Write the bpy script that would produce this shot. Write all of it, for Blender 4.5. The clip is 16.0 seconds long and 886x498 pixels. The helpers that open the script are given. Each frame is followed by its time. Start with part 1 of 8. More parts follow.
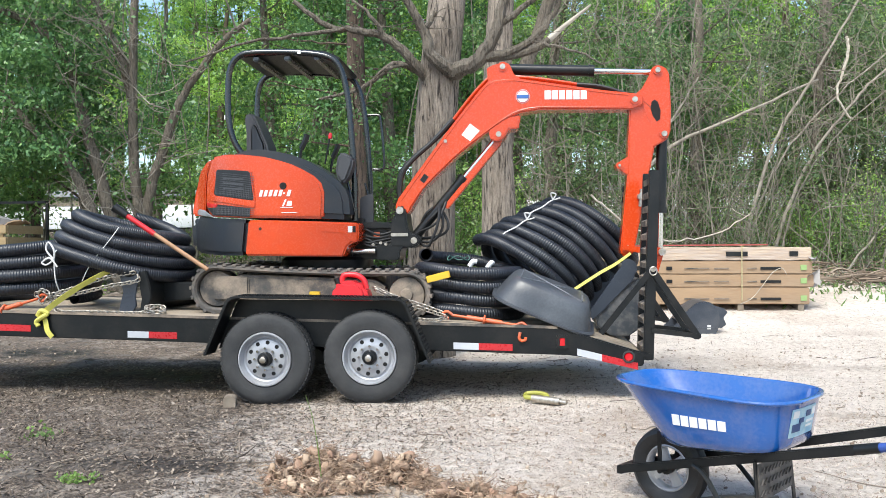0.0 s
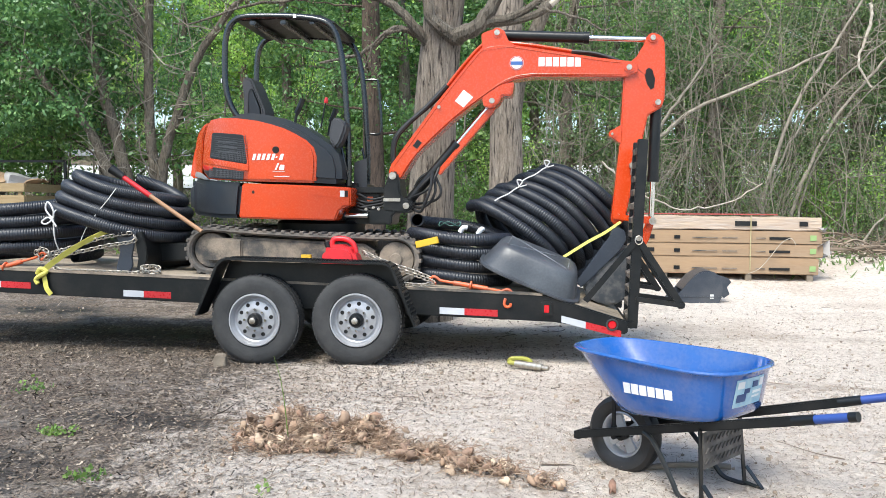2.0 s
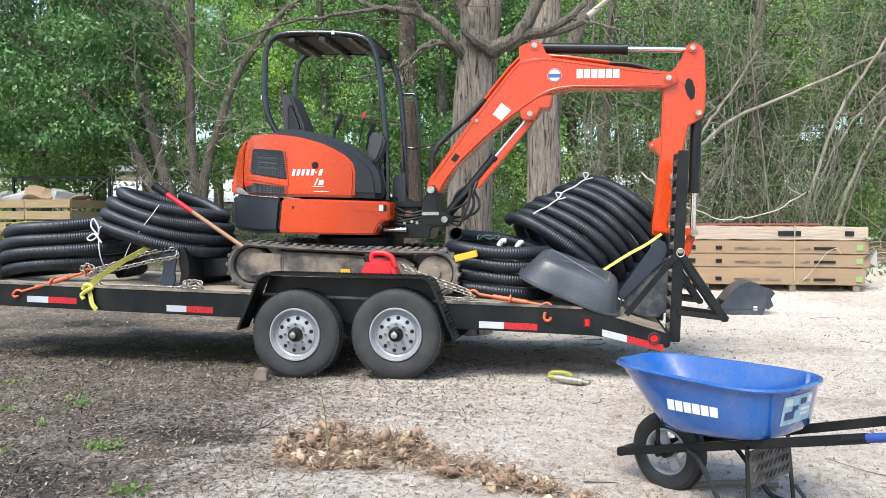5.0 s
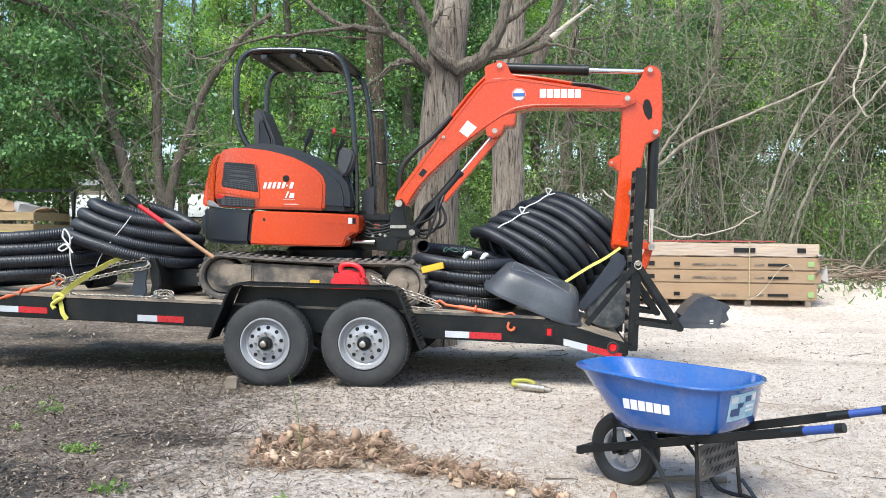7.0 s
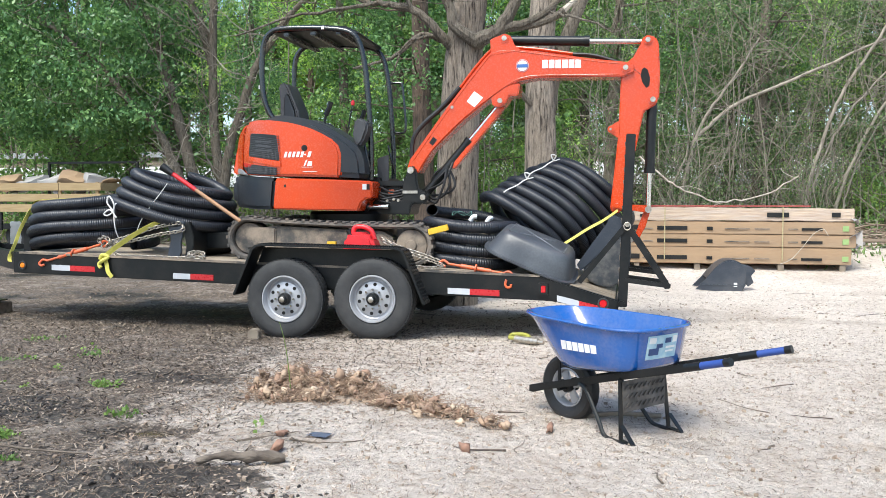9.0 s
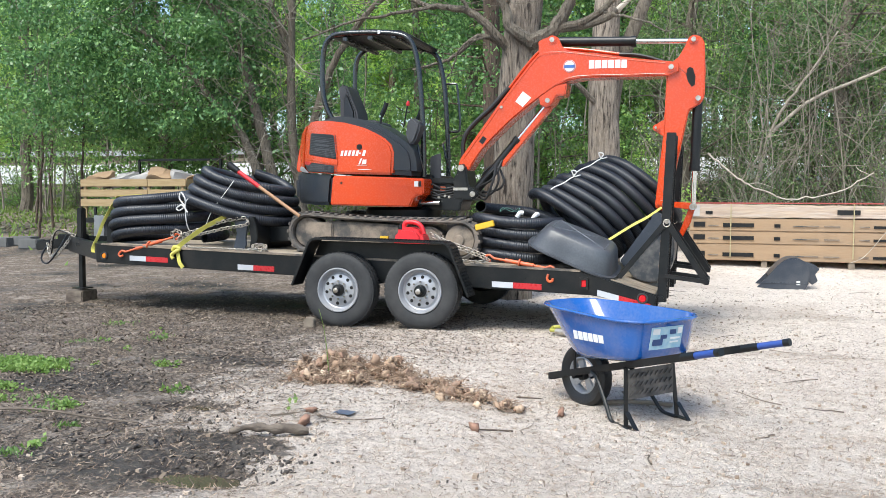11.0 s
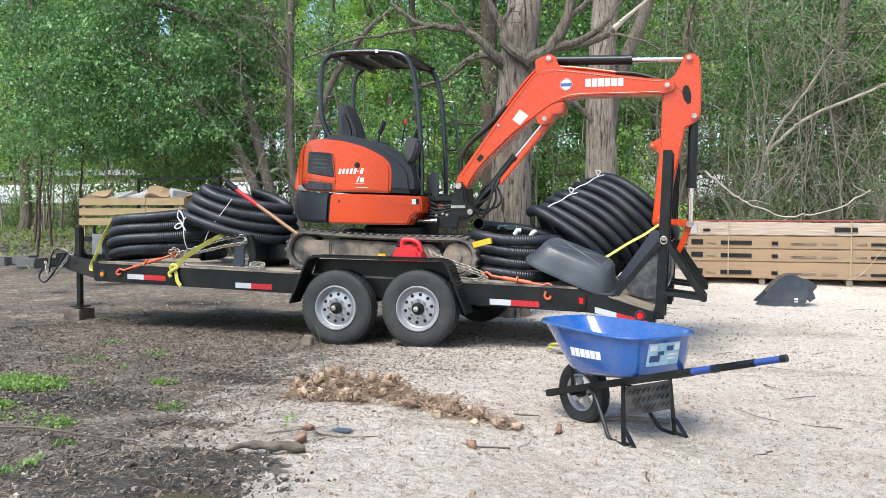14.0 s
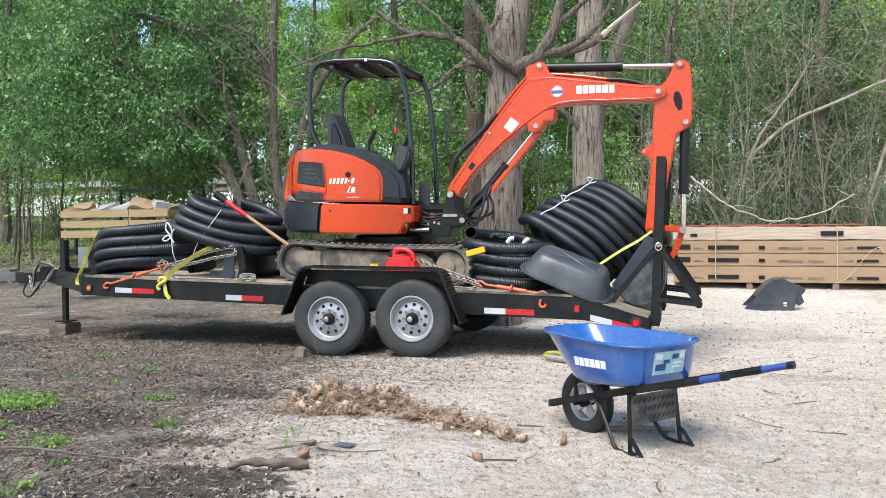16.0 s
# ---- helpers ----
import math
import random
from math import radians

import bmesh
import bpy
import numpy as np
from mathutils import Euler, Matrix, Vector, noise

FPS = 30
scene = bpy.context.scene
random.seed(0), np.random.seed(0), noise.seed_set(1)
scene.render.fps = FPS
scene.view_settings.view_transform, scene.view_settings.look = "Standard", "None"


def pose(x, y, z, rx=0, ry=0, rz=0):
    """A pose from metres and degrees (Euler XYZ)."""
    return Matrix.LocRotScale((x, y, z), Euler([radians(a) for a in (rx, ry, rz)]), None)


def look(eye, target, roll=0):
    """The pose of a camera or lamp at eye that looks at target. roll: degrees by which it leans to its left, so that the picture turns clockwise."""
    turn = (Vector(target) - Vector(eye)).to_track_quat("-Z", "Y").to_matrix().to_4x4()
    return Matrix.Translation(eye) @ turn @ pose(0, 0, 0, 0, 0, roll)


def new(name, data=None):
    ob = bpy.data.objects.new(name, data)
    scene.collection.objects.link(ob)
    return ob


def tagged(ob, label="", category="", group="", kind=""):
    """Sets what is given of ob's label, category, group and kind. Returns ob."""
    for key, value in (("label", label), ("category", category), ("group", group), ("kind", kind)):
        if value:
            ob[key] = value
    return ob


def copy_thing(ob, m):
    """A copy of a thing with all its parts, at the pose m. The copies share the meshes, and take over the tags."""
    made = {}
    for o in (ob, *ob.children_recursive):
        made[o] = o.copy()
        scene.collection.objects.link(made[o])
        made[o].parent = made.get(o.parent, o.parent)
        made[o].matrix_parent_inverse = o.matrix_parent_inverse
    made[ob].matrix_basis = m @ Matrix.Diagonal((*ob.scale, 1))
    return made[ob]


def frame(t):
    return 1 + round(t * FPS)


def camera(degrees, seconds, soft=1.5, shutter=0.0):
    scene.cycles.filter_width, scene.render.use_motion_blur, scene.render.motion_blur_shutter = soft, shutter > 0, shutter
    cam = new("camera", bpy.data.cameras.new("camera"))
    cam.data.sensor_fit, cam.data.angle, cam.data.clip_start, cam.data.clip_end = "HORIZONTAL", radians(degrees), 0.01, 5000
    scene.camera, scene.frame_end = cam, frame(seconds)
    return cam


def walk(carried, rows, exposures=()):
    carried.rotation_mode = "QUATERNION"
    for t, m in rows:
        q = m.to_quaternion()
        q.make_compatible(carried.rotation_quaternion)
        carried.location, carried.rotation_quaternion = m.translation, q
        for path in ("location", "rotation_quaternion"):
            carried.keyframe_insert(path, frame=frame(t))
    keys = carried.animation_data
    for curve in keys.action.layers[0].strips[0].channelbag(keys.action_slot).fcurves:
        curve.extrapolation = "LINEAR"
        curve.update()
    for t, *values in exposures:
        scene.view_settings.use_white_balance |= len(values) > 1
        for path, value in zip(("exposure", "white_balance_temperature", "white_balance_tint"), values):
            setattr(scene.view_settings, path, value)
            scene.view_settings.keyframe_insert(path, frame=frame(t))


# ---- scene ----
cam = camera(54.8, 16.0, soft=0.25)
PATH = [
    (0, (1.683, -6.884, 1.288), (1.499, -4.892, 1.282), -0.4),
    (0.5, (1.728, -6.894, 1.278), (1.563, -4.901, 1.276), -0.4),
    (1, (1.857, -6.926, 1.275), (1.701, -4.933, 1.238), -0.1),
    (1.5, (1.976, -6.938, 1.295), (1.742, -4.954, 1.207), 0.7),
    (2, (2.016, -6.924, 1.308), (1.771, -4.942, 1.217), 0.5),
    (2.5, (2.009, -6.938, 1.317), (1.717, -4.961, 1.235), -0.1),
    (3, (1.999, -6.942, 1.328), (1.699, -4.966, 1.252), -0.2),
    (3.5, (1.981, -6.915, 1.332), (1.676, -4.94, 1.26), -0.3),
    (6, (2.015, -6.915, 1.322), (1.673, -4.945, 1.277), 0.3),
    (6.5, (2.009, -7.028, 1.297), (1.706, -5.051, 1.276), 0.3),
    (7, (2.011, -7.155, 1.287), (1.762, -5.171, 1.263), 0.4),
    (7.5, (2.11, -7.21, 1.291), (1.868, -5.225, 1.253), 0.3),
    (8, (2.387, -7.28, 1.266), (2.118, -5.298, 1.238), 0.7),
    (8.5, (2.577, -7.416, 1.235), (2.26, -5.442, 1.171), 0.0),
    (9, (2.723, -7.617, 1.236), (2.309, -5.663, 1.14), 0.1),
    (9.2, (2.808, -7.669, 1.225), (2.279, -5.743, 1.107), 0.2),
    (11.5, (3.19, -7.861, 1.245), (2.58, -5.959, 1.146), 0.3),
    (12, (3.182, -7.86, 1.243), (2.571, -5.957, 1.156), 0.2),
    (12.5, (3.182, -7.872, 1.244), (2.574, -5.968, 1.172), 0.1),
    (13, (3.181, -7.869, 1.243), (2.574, -5.964, 1.179), 0.1),
    (13.5, (3.184, -7.871, 1.243), (2.577, -5.966, 1.179), 0.1),
    (14, (3.193, -7.863, 1.234), (2.588, -5.958, 1.171), 0.2),
    (14.5, (3.209, -7.849, 1.227), (2.605, -5.943, 1.165), 0.2),
    (15, (3.195, -7.838, 1.231), (2.59, -5.933, 1.171), 0.1),
    (15.5, (3.15, -7.84, 1.236), (2.549, -5.933, 1.177), 0.1),
    (16, (3.063, -7.836, 1.246), (2.499, -5.917, 1.201), -0.5),
]
walk(cam, [(t, look(eye, target, roll)) for t, eye, target, roll in PATH], exposures=((0.0, 1.05, 6260, 6), (9.2, 1.02, 6260, 6), (12.5, 1.0, 6260, 6), (16.0, 0.95, 6260, 6)))

# ---- world, sun ----
SUN_EL, SUN_AZ = radians(58), radians(200)
world = bpy.data.worlds.new("sky")
scene.world = world
world.use_nodes = True
wn = world.node_tree.nodes
sky = wn.new("ShaderNodeTexSky")
sky.sky_type, sky.sun_disc = "NISHITA", False
sky.sun_elevation, sky.sun_rotation = SUN_EL, SUN_AZ
sky.dust_density, sky.air_density = 2.0, 1.0
world.node_tree.links.new(sky.outputs[0], wn["Background"].inputs[0])
wn["Background"].inputs[1].default_value = 0.15
sun = new("sun", bpy.data.lights.new("sun", "SUN"))
sun.data.energy, sun.data.angle, sun.data.color = 2.45, radians(28), (1.0, 0.955, 0.88)
sun.matrix_world = look((6, -9, 20), (6 - math.sin(SUN_AZ) * math.cos(SUN_EL) * 10, -9 - math.cos(SUN_AZ) * math.cos(SUN_EL) * 10, 20 - math.sin(SUN_EL) * 10))


# ---- materials ----
def material(name, col, col2=None, rough=0.5, metal=0.0, scale=3.0, fine=60.0, bump=0.15, stretch=(1, 1, 1), dust=0.0, dust_col=(0.32, 0.27, 0.21), coat=0.0, rvar=0.15, depth=0.01, trans=0.0, spec=0.5):
    m = bpy.data.materials.new(name)
    m.use_nodes = True
    nt = m.node_tree
    n, l = nt.nodes, nt.links
    b = n["Principled BSDF"]
    tc = n.new("ShaderNodeTexCoord")
    mp = n.new("ShaderNodeMapping")
    mp.inputs["Scale"].default_value = stretch
    l.new(tc.outputs["Object"], mp.inputs[0])
    big, small = n.new("ShaderNodeTexNoise"), n.new("ShaderNodeTexNoise")
    big.inputs["Scale"].default_value, big.inputs["Detail"].default_value = scale, 5
    small.inputs["Scale"].default_value, small.inputs["Detail"].default_value = fine, 4
    l.new(mp.outputs[0], big.inputs[0]), l.new(mp.outputs[0], small.inputs[0])
    mix = n.new("ShaderNodeMix")
    mix.data_type = "RGBA"
    ramp = n.new("ShaderNodeValToRGB")
    ramp.color_ramp.elements[0].position, ramp.color_ramp.elements[1].position = 0.35, 0.68
    l.new(big.outputs[0], ramp.inputs[0])
    l.new(ramp.outputs[0], mix.inputs[0])
    col2 = col2 or tuple(c * 0.78 for c in col)
    mix.inputs[6].default_value, mix.inputs[7].default_value = (*col, 1), (*col2, 1)
    out = mix.outputs[2]
    if dust:
        dm, dr = n.new("ShaderNodeMix"), n.new("ShaderNodeValToRGB")
        dm.data_type = "RGBA"
        dr.color_ramp.elements[0].position, dr.color_ramp.elements[1].position = 0.42, 0.72
        add = n.new("ShaderNodeMath")
        add.operation = "MULTIPLY_ADD"
        l.new(small.outputs[0], add.inputs[0])
        add.inputs[1].default_value = 0.45
        l.new(big.outputs[0], add.inputs[2])
        sub = n.new("ShaderNodeMath")
        sub.operation = "SUBTRACT"
        l.new(add.outputs[0], sub.inputs[0])
        sub.inputs[1].default_value = 0.22
        l.new(sub.outputs[0], dr.inputs[0])
        mul = n.new("ShaderNodeMath")
        mul.operation = "MULTIPLY"
        l.new(dr.outputs[0], mul.inputs[0])
        mul.inputs[1].default_value = dust
        l.new(mul.outputs[0], dm.inputs[0])
        l.new(out, dm.inputs[6])
        dm.inputs[7].default_value = (*dust_col, 1)
        out = dm.outputs[2]
    l.new(out, b.inputs["Base Color"])
    rr = n.new("ShaderNodeMapRange")
    rr.inputs[3].default_value, rr.inputs[4].default_value = max(0.02, rough - rvar), min(1, rough + rvar)
    l.new(small.outputs[0], rr.inputs[0])
    l.new(rr.outputs[0], b.inputs["Roughness"])
    b.inputs["Metallic"].default_value = metal
    b.inputs["Specular IOR Level"].default_value = spec
    b.inputs["Coat Weight"].default_value = coat
    b.inputs["Coat Roughness"].default_value = 0.08
    if trans:
        b.inputs["Transmission Weight"].default_value = trans
    bp = n.new("ShaderNodeBump")
    bp.inputs["Strength"].default_value, bp.inputs["Distance"].default_value = bump, depth
    l.new(small.outputs[0], bp.inputs["Height"])
    l.new(bp.outputs[0], b.inputs["Normal"])
    return m


def island_material(name, cols, rough=0.6, translucent=0.0, spec=0.5):
    """Each loose piece takes one of the colours."""
    m = bpy.data.materials.new(name)
    m.use_nodes = True
    n, l = m.node_tree.nodes, m.node_tree.links
    b = n["Principled BSDF"]
    g, r = n.new("ShaderNodeNewGeometry"), n.new("ShaderNodeValToRGB")
    e = r.color_ramp.elements
    while len(e) < len(cols):
        e.new(0.5)
    for i, c in enumerate(cols):
        e[i].position, e[i].color = i / (len(cols) - 1), (*c, 1)
    l.new(g.outputs["Random Per Island"], r.inputs[0])
    l.new(r.outputs[0], b.inputs["Base Color"])
    b.inputs["Roughness"].default_value = rough
    b.inputs["Specular IOR Level"].default_value = spec
    if translucent:
        t, mx = n.new("ShaderNodeBsdfTranslucent"), n.new("ShaderNodeMixShader")
        hs = n.new("ShaderNodeHueSaturation")
        hs.inputs["Value"].default_value, hs.inputs["Hue"].default_value = 1.5, 0.485
        l.new(r.outputs[0], hs.inputs["Color"])
        l.new(hs.outputs[0], t.inputs[0])
        mx.inputs[0].default_value = translucent
        l.new(b.outputs[0], mx.inputs[1]), l.new(t.outputs[0], mx.inputs[2])
        l.new(mx.outputs[0], n["Material Output"].inputs[0])
    return m


def bark_material(name, dark, light, scale=1.0):
    """Wavy upright ridges with dark furrows between, and large pale patches."""
    m = bpy.data.materials.new(name)
    m.use_nodes = True
    n, l = m.node_tree.nodes, m.node_tree.links
    b = n["Principled BSDF"]
    tc = n.new("ShaderNodeTexCoord")

    def grain(sx, sz, detail, rough, distort):
        mp, t = n.new("ShaderNodeMapping"), n.new("ShaderNodeTexNoise")
        mp.inputs["Scale"].default_value = (sx * scale, sx * scale, sz * scale)
        l.new(tc.outputs["Object"], mp.inputs[0])
        l.new(mp.outputs[0], t.inputs[0])
        t.inputs["Scale"].default_value, t.inputs["Detail"].default_value = 1.0, detail
        t.inputs["Roughness"].default_value, t.inputs["Distortion"].default_value = rough, distort
        return t.outputs[0]

    ridge, fine, patch = grain(25, 3.0, 6, 0.62, 1.0), grain(100, 26, 4, 0.7, 0.4), grain(2.4, 1.2, 4, 0.55, 0.0)
    r = n.new("ShaderNodeValToRGB")
    e = r.color_ramp.elements
    e[0].color, e[1].color = (*dark, 1), (*light, 1)
    e[0].position, e[1].position = 0.37, 0.60
    mid = e.new(0.45)
    mid.color = (*[d * 0.45 + v * 0.55 for d, v in zip(dark, light)], 1)
    l.new(ridge, r.inputs[0])

    def darken(src, fac, f, lo):
        mx, rr = n.new("ShaderNodeMix"), n.new("ShaderNodeValToRGB")
        mx.data_type, mx.blend_type = "RGBA", "MULTIPLY"
        mx.inputs[0].default_value = f
        rr.color_ramp.elements[0].color = (lo, lo * 0.96, lo * 0.9, 1)
        rr.color_ramp.elements[0].position, rr.color_ramp.elements[1].position = 0.32, 0.66
        l.new(fac, rr.inputs[0])
        l.new(src, mx.inputs[6]), l.new(rr.outputs[0], mx.inputs[7])
        return mx.outputs[2]

    l.new(darken(darken(r.outputs[0], fine, 0.8, 0.55), patch, 0.9, 0.6), b.inputs["Base Color"])
    b.inputs["Roughness"].default_value = 0.9
    bp = n.new("ShaderNodeBump")
    bp.inputs["Strength"].default_value, bp.inputs["Distance"].default_value = 1.0, 0.05
    add = n.new("ShaderNodeMath")
    add.operation = "MULTIPLY_ADD"
    add.inputs[1].default_value = 0.25
    l.new(fine, add.inputs[0]), l.new(ridge, add.inputs[2])
    l.new(add.outputs[0], bp.inputs["Height"])
    l.new(bp.outputs[0], b.inputs["Normal"])
    return m


def ground_material():
    """Pale trodden sand, brown mulch and dark wet soil in patches."""
    m = bpy.data.materials.new("ground_soil")
    m.use_nodes = True
    n, l = m.node_tree.nodes, m.node_tree.links
    b = n["Principled BSDF"]
    tc = n.new("ShaderNodeTexCoord")
    sep = n.new("ShaderNodeSeparateXYZ")
    l.new(tc.outputs["Object"], sep.inputs[0])

    def noise_node(scale, detail=5, rough=0.6):
        t = n.new("ShaderNodeTexNoise")
        t.inputs["Scale"].default_value, t.inputs["Detail"].default_value, t.inputs["Roughness"].default_value = scale, detail, rough
        l.new(tc.outputs["Object"], t.inputs[0])
        return t.outputs[0]

    def math_node(op, a, c, clamp=False):
        t = n.new("ShaderNodeMath")
        t.operation, t.use_clamp = op, clamp
        for i, v in enumerate((a, c)):
            if isinstance(v, (int, float)):
                t.inputs[i].default_value = v
            else:
                l.new(v, t.inputs[i])
        return t.outputs[0]

    def mixed(f, a, c):
        t = n.new("ShaderNodeMix")
        t.data_type = "RGBA"
        l.new(f, t.inputs[0])
        for i, v in ((6, a), (7, c)):
            if isinstance(v, tuple):
                t.inputs[i].default_value = (*v, 1)
            else:
                l.new(v, t.inputs[i])
        return t.outputs[2]

    n1, n2, n3, n4 = noise_node(0.55), noise_node(2.6), noise_node(14), noise_node(70, 4, 0.7)
    n5 = noise_node(38, 6, 0.8)
    # loose fragments: thin, lying any way round
    vm = n.new("ShaderNodeMapping")
    vm.inputs["Rotation"].default_value, vm.inputs["Scale"].default_value = (0, 0, 0.7), (34, 15, 15)
    vw = n.new("ShaderNodeMix")
    vw.data_type, vw.inputs[0].default_value = "RGBA", 0.16
    tw = n.new("ShaderNodeTexNoise")
    tw.inputs["Scale"].default_value = 5.0
    l.new(tc.outputs["Object"], tw.inputs[0]), l.new(tc.outputs["Object"], vw.inputs[6]), l.new(tw.outputs[1], vw.inputs[7])
    l.new(vw.outputs[2], vm.inputs[0])
    vor = n.new("ShaderNodeTexVoronoi")
    vor.inputs["Scale"].default_value = 1.6
    l.new(vm.outputs[0], vor.inputs[0])
    # sand takes over to the east, mulch to the west and towards the wood
    side = math_node("MULTIPLY_ADD", sep.outputs[0], 0.42)
    n_side = side.node
    n_side.inputs[2].default_value = 0.51
    back = math_node("MULTIPLY", math_node("SUBTRACT", sep.outputs[1], 8.7), 0.55, True)
    near = math_node("MULTIPLY", math_node("MINIMUM", math_node("ADD", sep.outputs[1], 2.8), 0.0), 0.25)
    side = math_node("ADD", side, near)
    mask = math_node("ADD", side, math_node("MULTIPLY", math_node("SUBTRACT", n1, 0.5), 1.5))
    mask = math_node("ADD", mask, math_node("MULTIPLY", math_node("SUBTRACT", n2, 0.5), 0.9))
    # churned mud: a few wet hollows with ragged edges
    mud = None
    ragged = math_node("MULTIPLY", math_node("SUBTRACT", math_node("ADD", n3, n2), 1.0), 2.6)
    for cx, cy, rx, ry in ((0.45, -4.45, 0.85, 0.42), (-1.05, -2.95, 0.8, 0.42), (-1.5, -4.1, 0.9, 0.4), (-0.5, -1.95, 0.6, 0.25), (0.1, -3.35, 0.45, 0.2), (0.62, -4.02, 0.6, 0.2)):
        dx = math_node("DIVIDE", math_node("SUBTRACT", sep.outputs[0], cx), rx)
        dy = math_node("DIVIDE", math_node("SUBTRACT", sep.outputs[1], cy), ry)
        d2 = math_node("ADD", math_node("MULTIPLY", dx, dx), math_node("MULTIPLY", dy, dy))
        one = math_node("MULTIPLY", math_node("ADD", math_node("SUBTRACT", 0.85, d2), ragged), 1.6, True)
        mud = one if mud is None else math_node("MAXIMUM", mud, one)
    mask = math_node("SUBTRACT", mask, math_node("MULTIPLY", mud, 1.3))
    mask = math_node("SUBTRACT", mask, math_node("MULTIPLY", back, 2.2))
    mask = math_node("ADD", mask, math_node("MULTIPLY", math_node("SUBTRACT", n3, 0.5), 0.9))
    mask = math_node("ADD", mask, math_node("MULTIPLY", math_node("SUBTRACT", n5, 0.5), 1.2))
    mask = math_node("MULTIPLY_ADD", mask, 2.6)
    mask.node.inputs[2].default_value, mask.node.use_clamp = -0.75, True
    bits = math_node("MULTIPLY", math_node("SUBTRACT", math_node("ADD", n5, math_node("MULTIPLY", n2, 0.6)), 0.91), 8.0, True)
    crumbs = math_node("MULTIPLY", math_node("SUBTRACT", n5, 0.42), 5.0, True)
    sand = mixed(bits, mixed(n4, (0.61, 0.525, 0.445), (0.85, 0.76, 0.665)), mixed(n4, (0.22, 0.165, 0.12), (0.50, 0.405, 0.315)))
    clump = math_node("MULTIPLY", math_node("SUBTRACT", math_node("ADD", n3, math_node("MULTIPLY", n5, 0.6)), 0.86), 8.0, True)
    sand = mixed(math_node("MULTIPLY", clump, 0.75), sand, mixed(n5, (0.27, 0.185, 0.125), (0.60, 0.465, 0.345)))
    tone = n.new("ShaderNodeSeparateColor")
    l.new(vor.outputs["Color"], tone.inputs[0])
    chip = math_node("MULTIPLY", math_node("SUBTRACT", tone.outputs[0], 0.55), 2.2, True)
    mulch = mixed(crumbs, (0.060, 0.047, 0.036), mixed(chip, (0.24, 0.18, 0.132), (0.52, 0.42, 0.32)))
    trodden = math_node("MULTIPLY", math_node("SUBTRACT", math_node("ADD", n2, math_node("MULTIPLY", n3, 0.5)), 0.75), 5.0, True)
    mulch = mixed(trodden, mulch, mixed(n5, (0.19, 0.15, 0.118), (0.56, 0.485, 0.405)))
    earth = math_node("MULTIPLY", math_node("SUBTRACT", math_node("ADD", n1, math_node("MULTIPLY", n3, 0.5)), 0.72), 3.0, True)
    sand = mixed(earth, sand, mixed(n5, (0.30, 0.225, 0.17), (0.62, 0.51, 0.41)))
    # brown soil strewn round the dug-up roots and along the wheel tracks
    dug = None
    for cx, cy, rx, ry in ((0.75, -2.35, 0.85, 0.42), (1.65, -2.85, 0.75, 0.34), (0.85, -3.45, 0.55, 0.28), (3.6, -0.3, 1.5, 0.22), (4.6, 2.2, 1.8, 0.30), (3.9, -3.9, 0.9, 0.25)):
        dx = math_node("DIVIDE", math_node("SUBTRACT", sep.outputs[0], cx), rx)
        dy = math_node("DIVIDE", math_node("SUBTRACT", sep.outputs[1], cy), ry)
        d2 = math_node("ADD", math_node("MULTIPLY", dx, dx), math_node("MULTIPLY", dy, dy))
        one = math_node("MULTIPLY", math_node("ADD", math_node("SUBTRACT", 0.8, d2), ragged), 0.9, True)
        dug = one if dug is None else math_node("MAXIMUM", dug, one)
    sand = mixed(math_node("MULTIPLY", dug, 0.55), sand, mixed(n5, (0.17, 0.125, 0.092), (0.52, 0.42, 0.33)))
    wet = math_node("MULTIPLY", math_node("SUBTRACT", math_node("ADD", n1, math_node("MULTIPLY", n2, 0.5)), 0.755), 6.0, True)
    west = math_node("MULTIPLY", math_node("SUBTRACT", 0.9, sep.outputs[0]), 0.8, True)
    wet = math_node("MAXIMUM", math_node("MULTIPLY", wet, west, True), math_node("MULTIPLY", mud, 0.8))
    mulch = mixed(wet, mulch, (0.018, 0.015, 0.012))
    col = mixed(mask, mulch, sand)
    l.new(col, b.inputs["Base Color"])
    rr = n.new("ShaderNodeMapRange")
    rr.inputs[3].default_value, rr.inputs[4].default_value = 0.95, 0.45
    l.new(wet, rr.inputs[0])
    l.new(rr.outputs[0], b.inputs["Roughness"])
    bp = n.new("ShaderNodeBump")
    bp.inputs["Strength"].default_value, bp.inputs["Distance"].default_value = 1.0, 0.05
    l.new(math_node("ADD", n3, math_node("MULTIPLY", n5, 0.7)), bp.inputs["Height"])
    l.new(bp.outputs[0], b.inputs["Normal"])
    return m


ORANGE = material("orange_paint", (0.56, 0.047, 0.002), (0.52, 0.042, 0.002), rough=0.26, coat=0.4, spec=0.4, scale=2, bump=0.02, dust=0.03)
ORANGE_RED = material("orange_red_paint", (0.72, 0.12, 0.03), (0.5, 0.09, 0.03), rough=0.45, scale=20, bump=0.1, dust=0.25)
DARKGREY = material("charcoal_panel", (0.024, 0.029, 0.036), rough=0.36, scale=4, bump=0.05, dust=0.05, spec=0.38)
BLACK = material("black_paint", (0.0045, 0.006, 0.007), (0.008, 0.009, 0.010), rough=0.36, scale=5, bump=0.06, dust=0.025, spec=0.35)
BLACKTUBE = material("black_steel_tube", (0.008, 0.012, 0.013), rough=0.25, scale=6, bump=0.03, dust=0.03, coat=0.4)
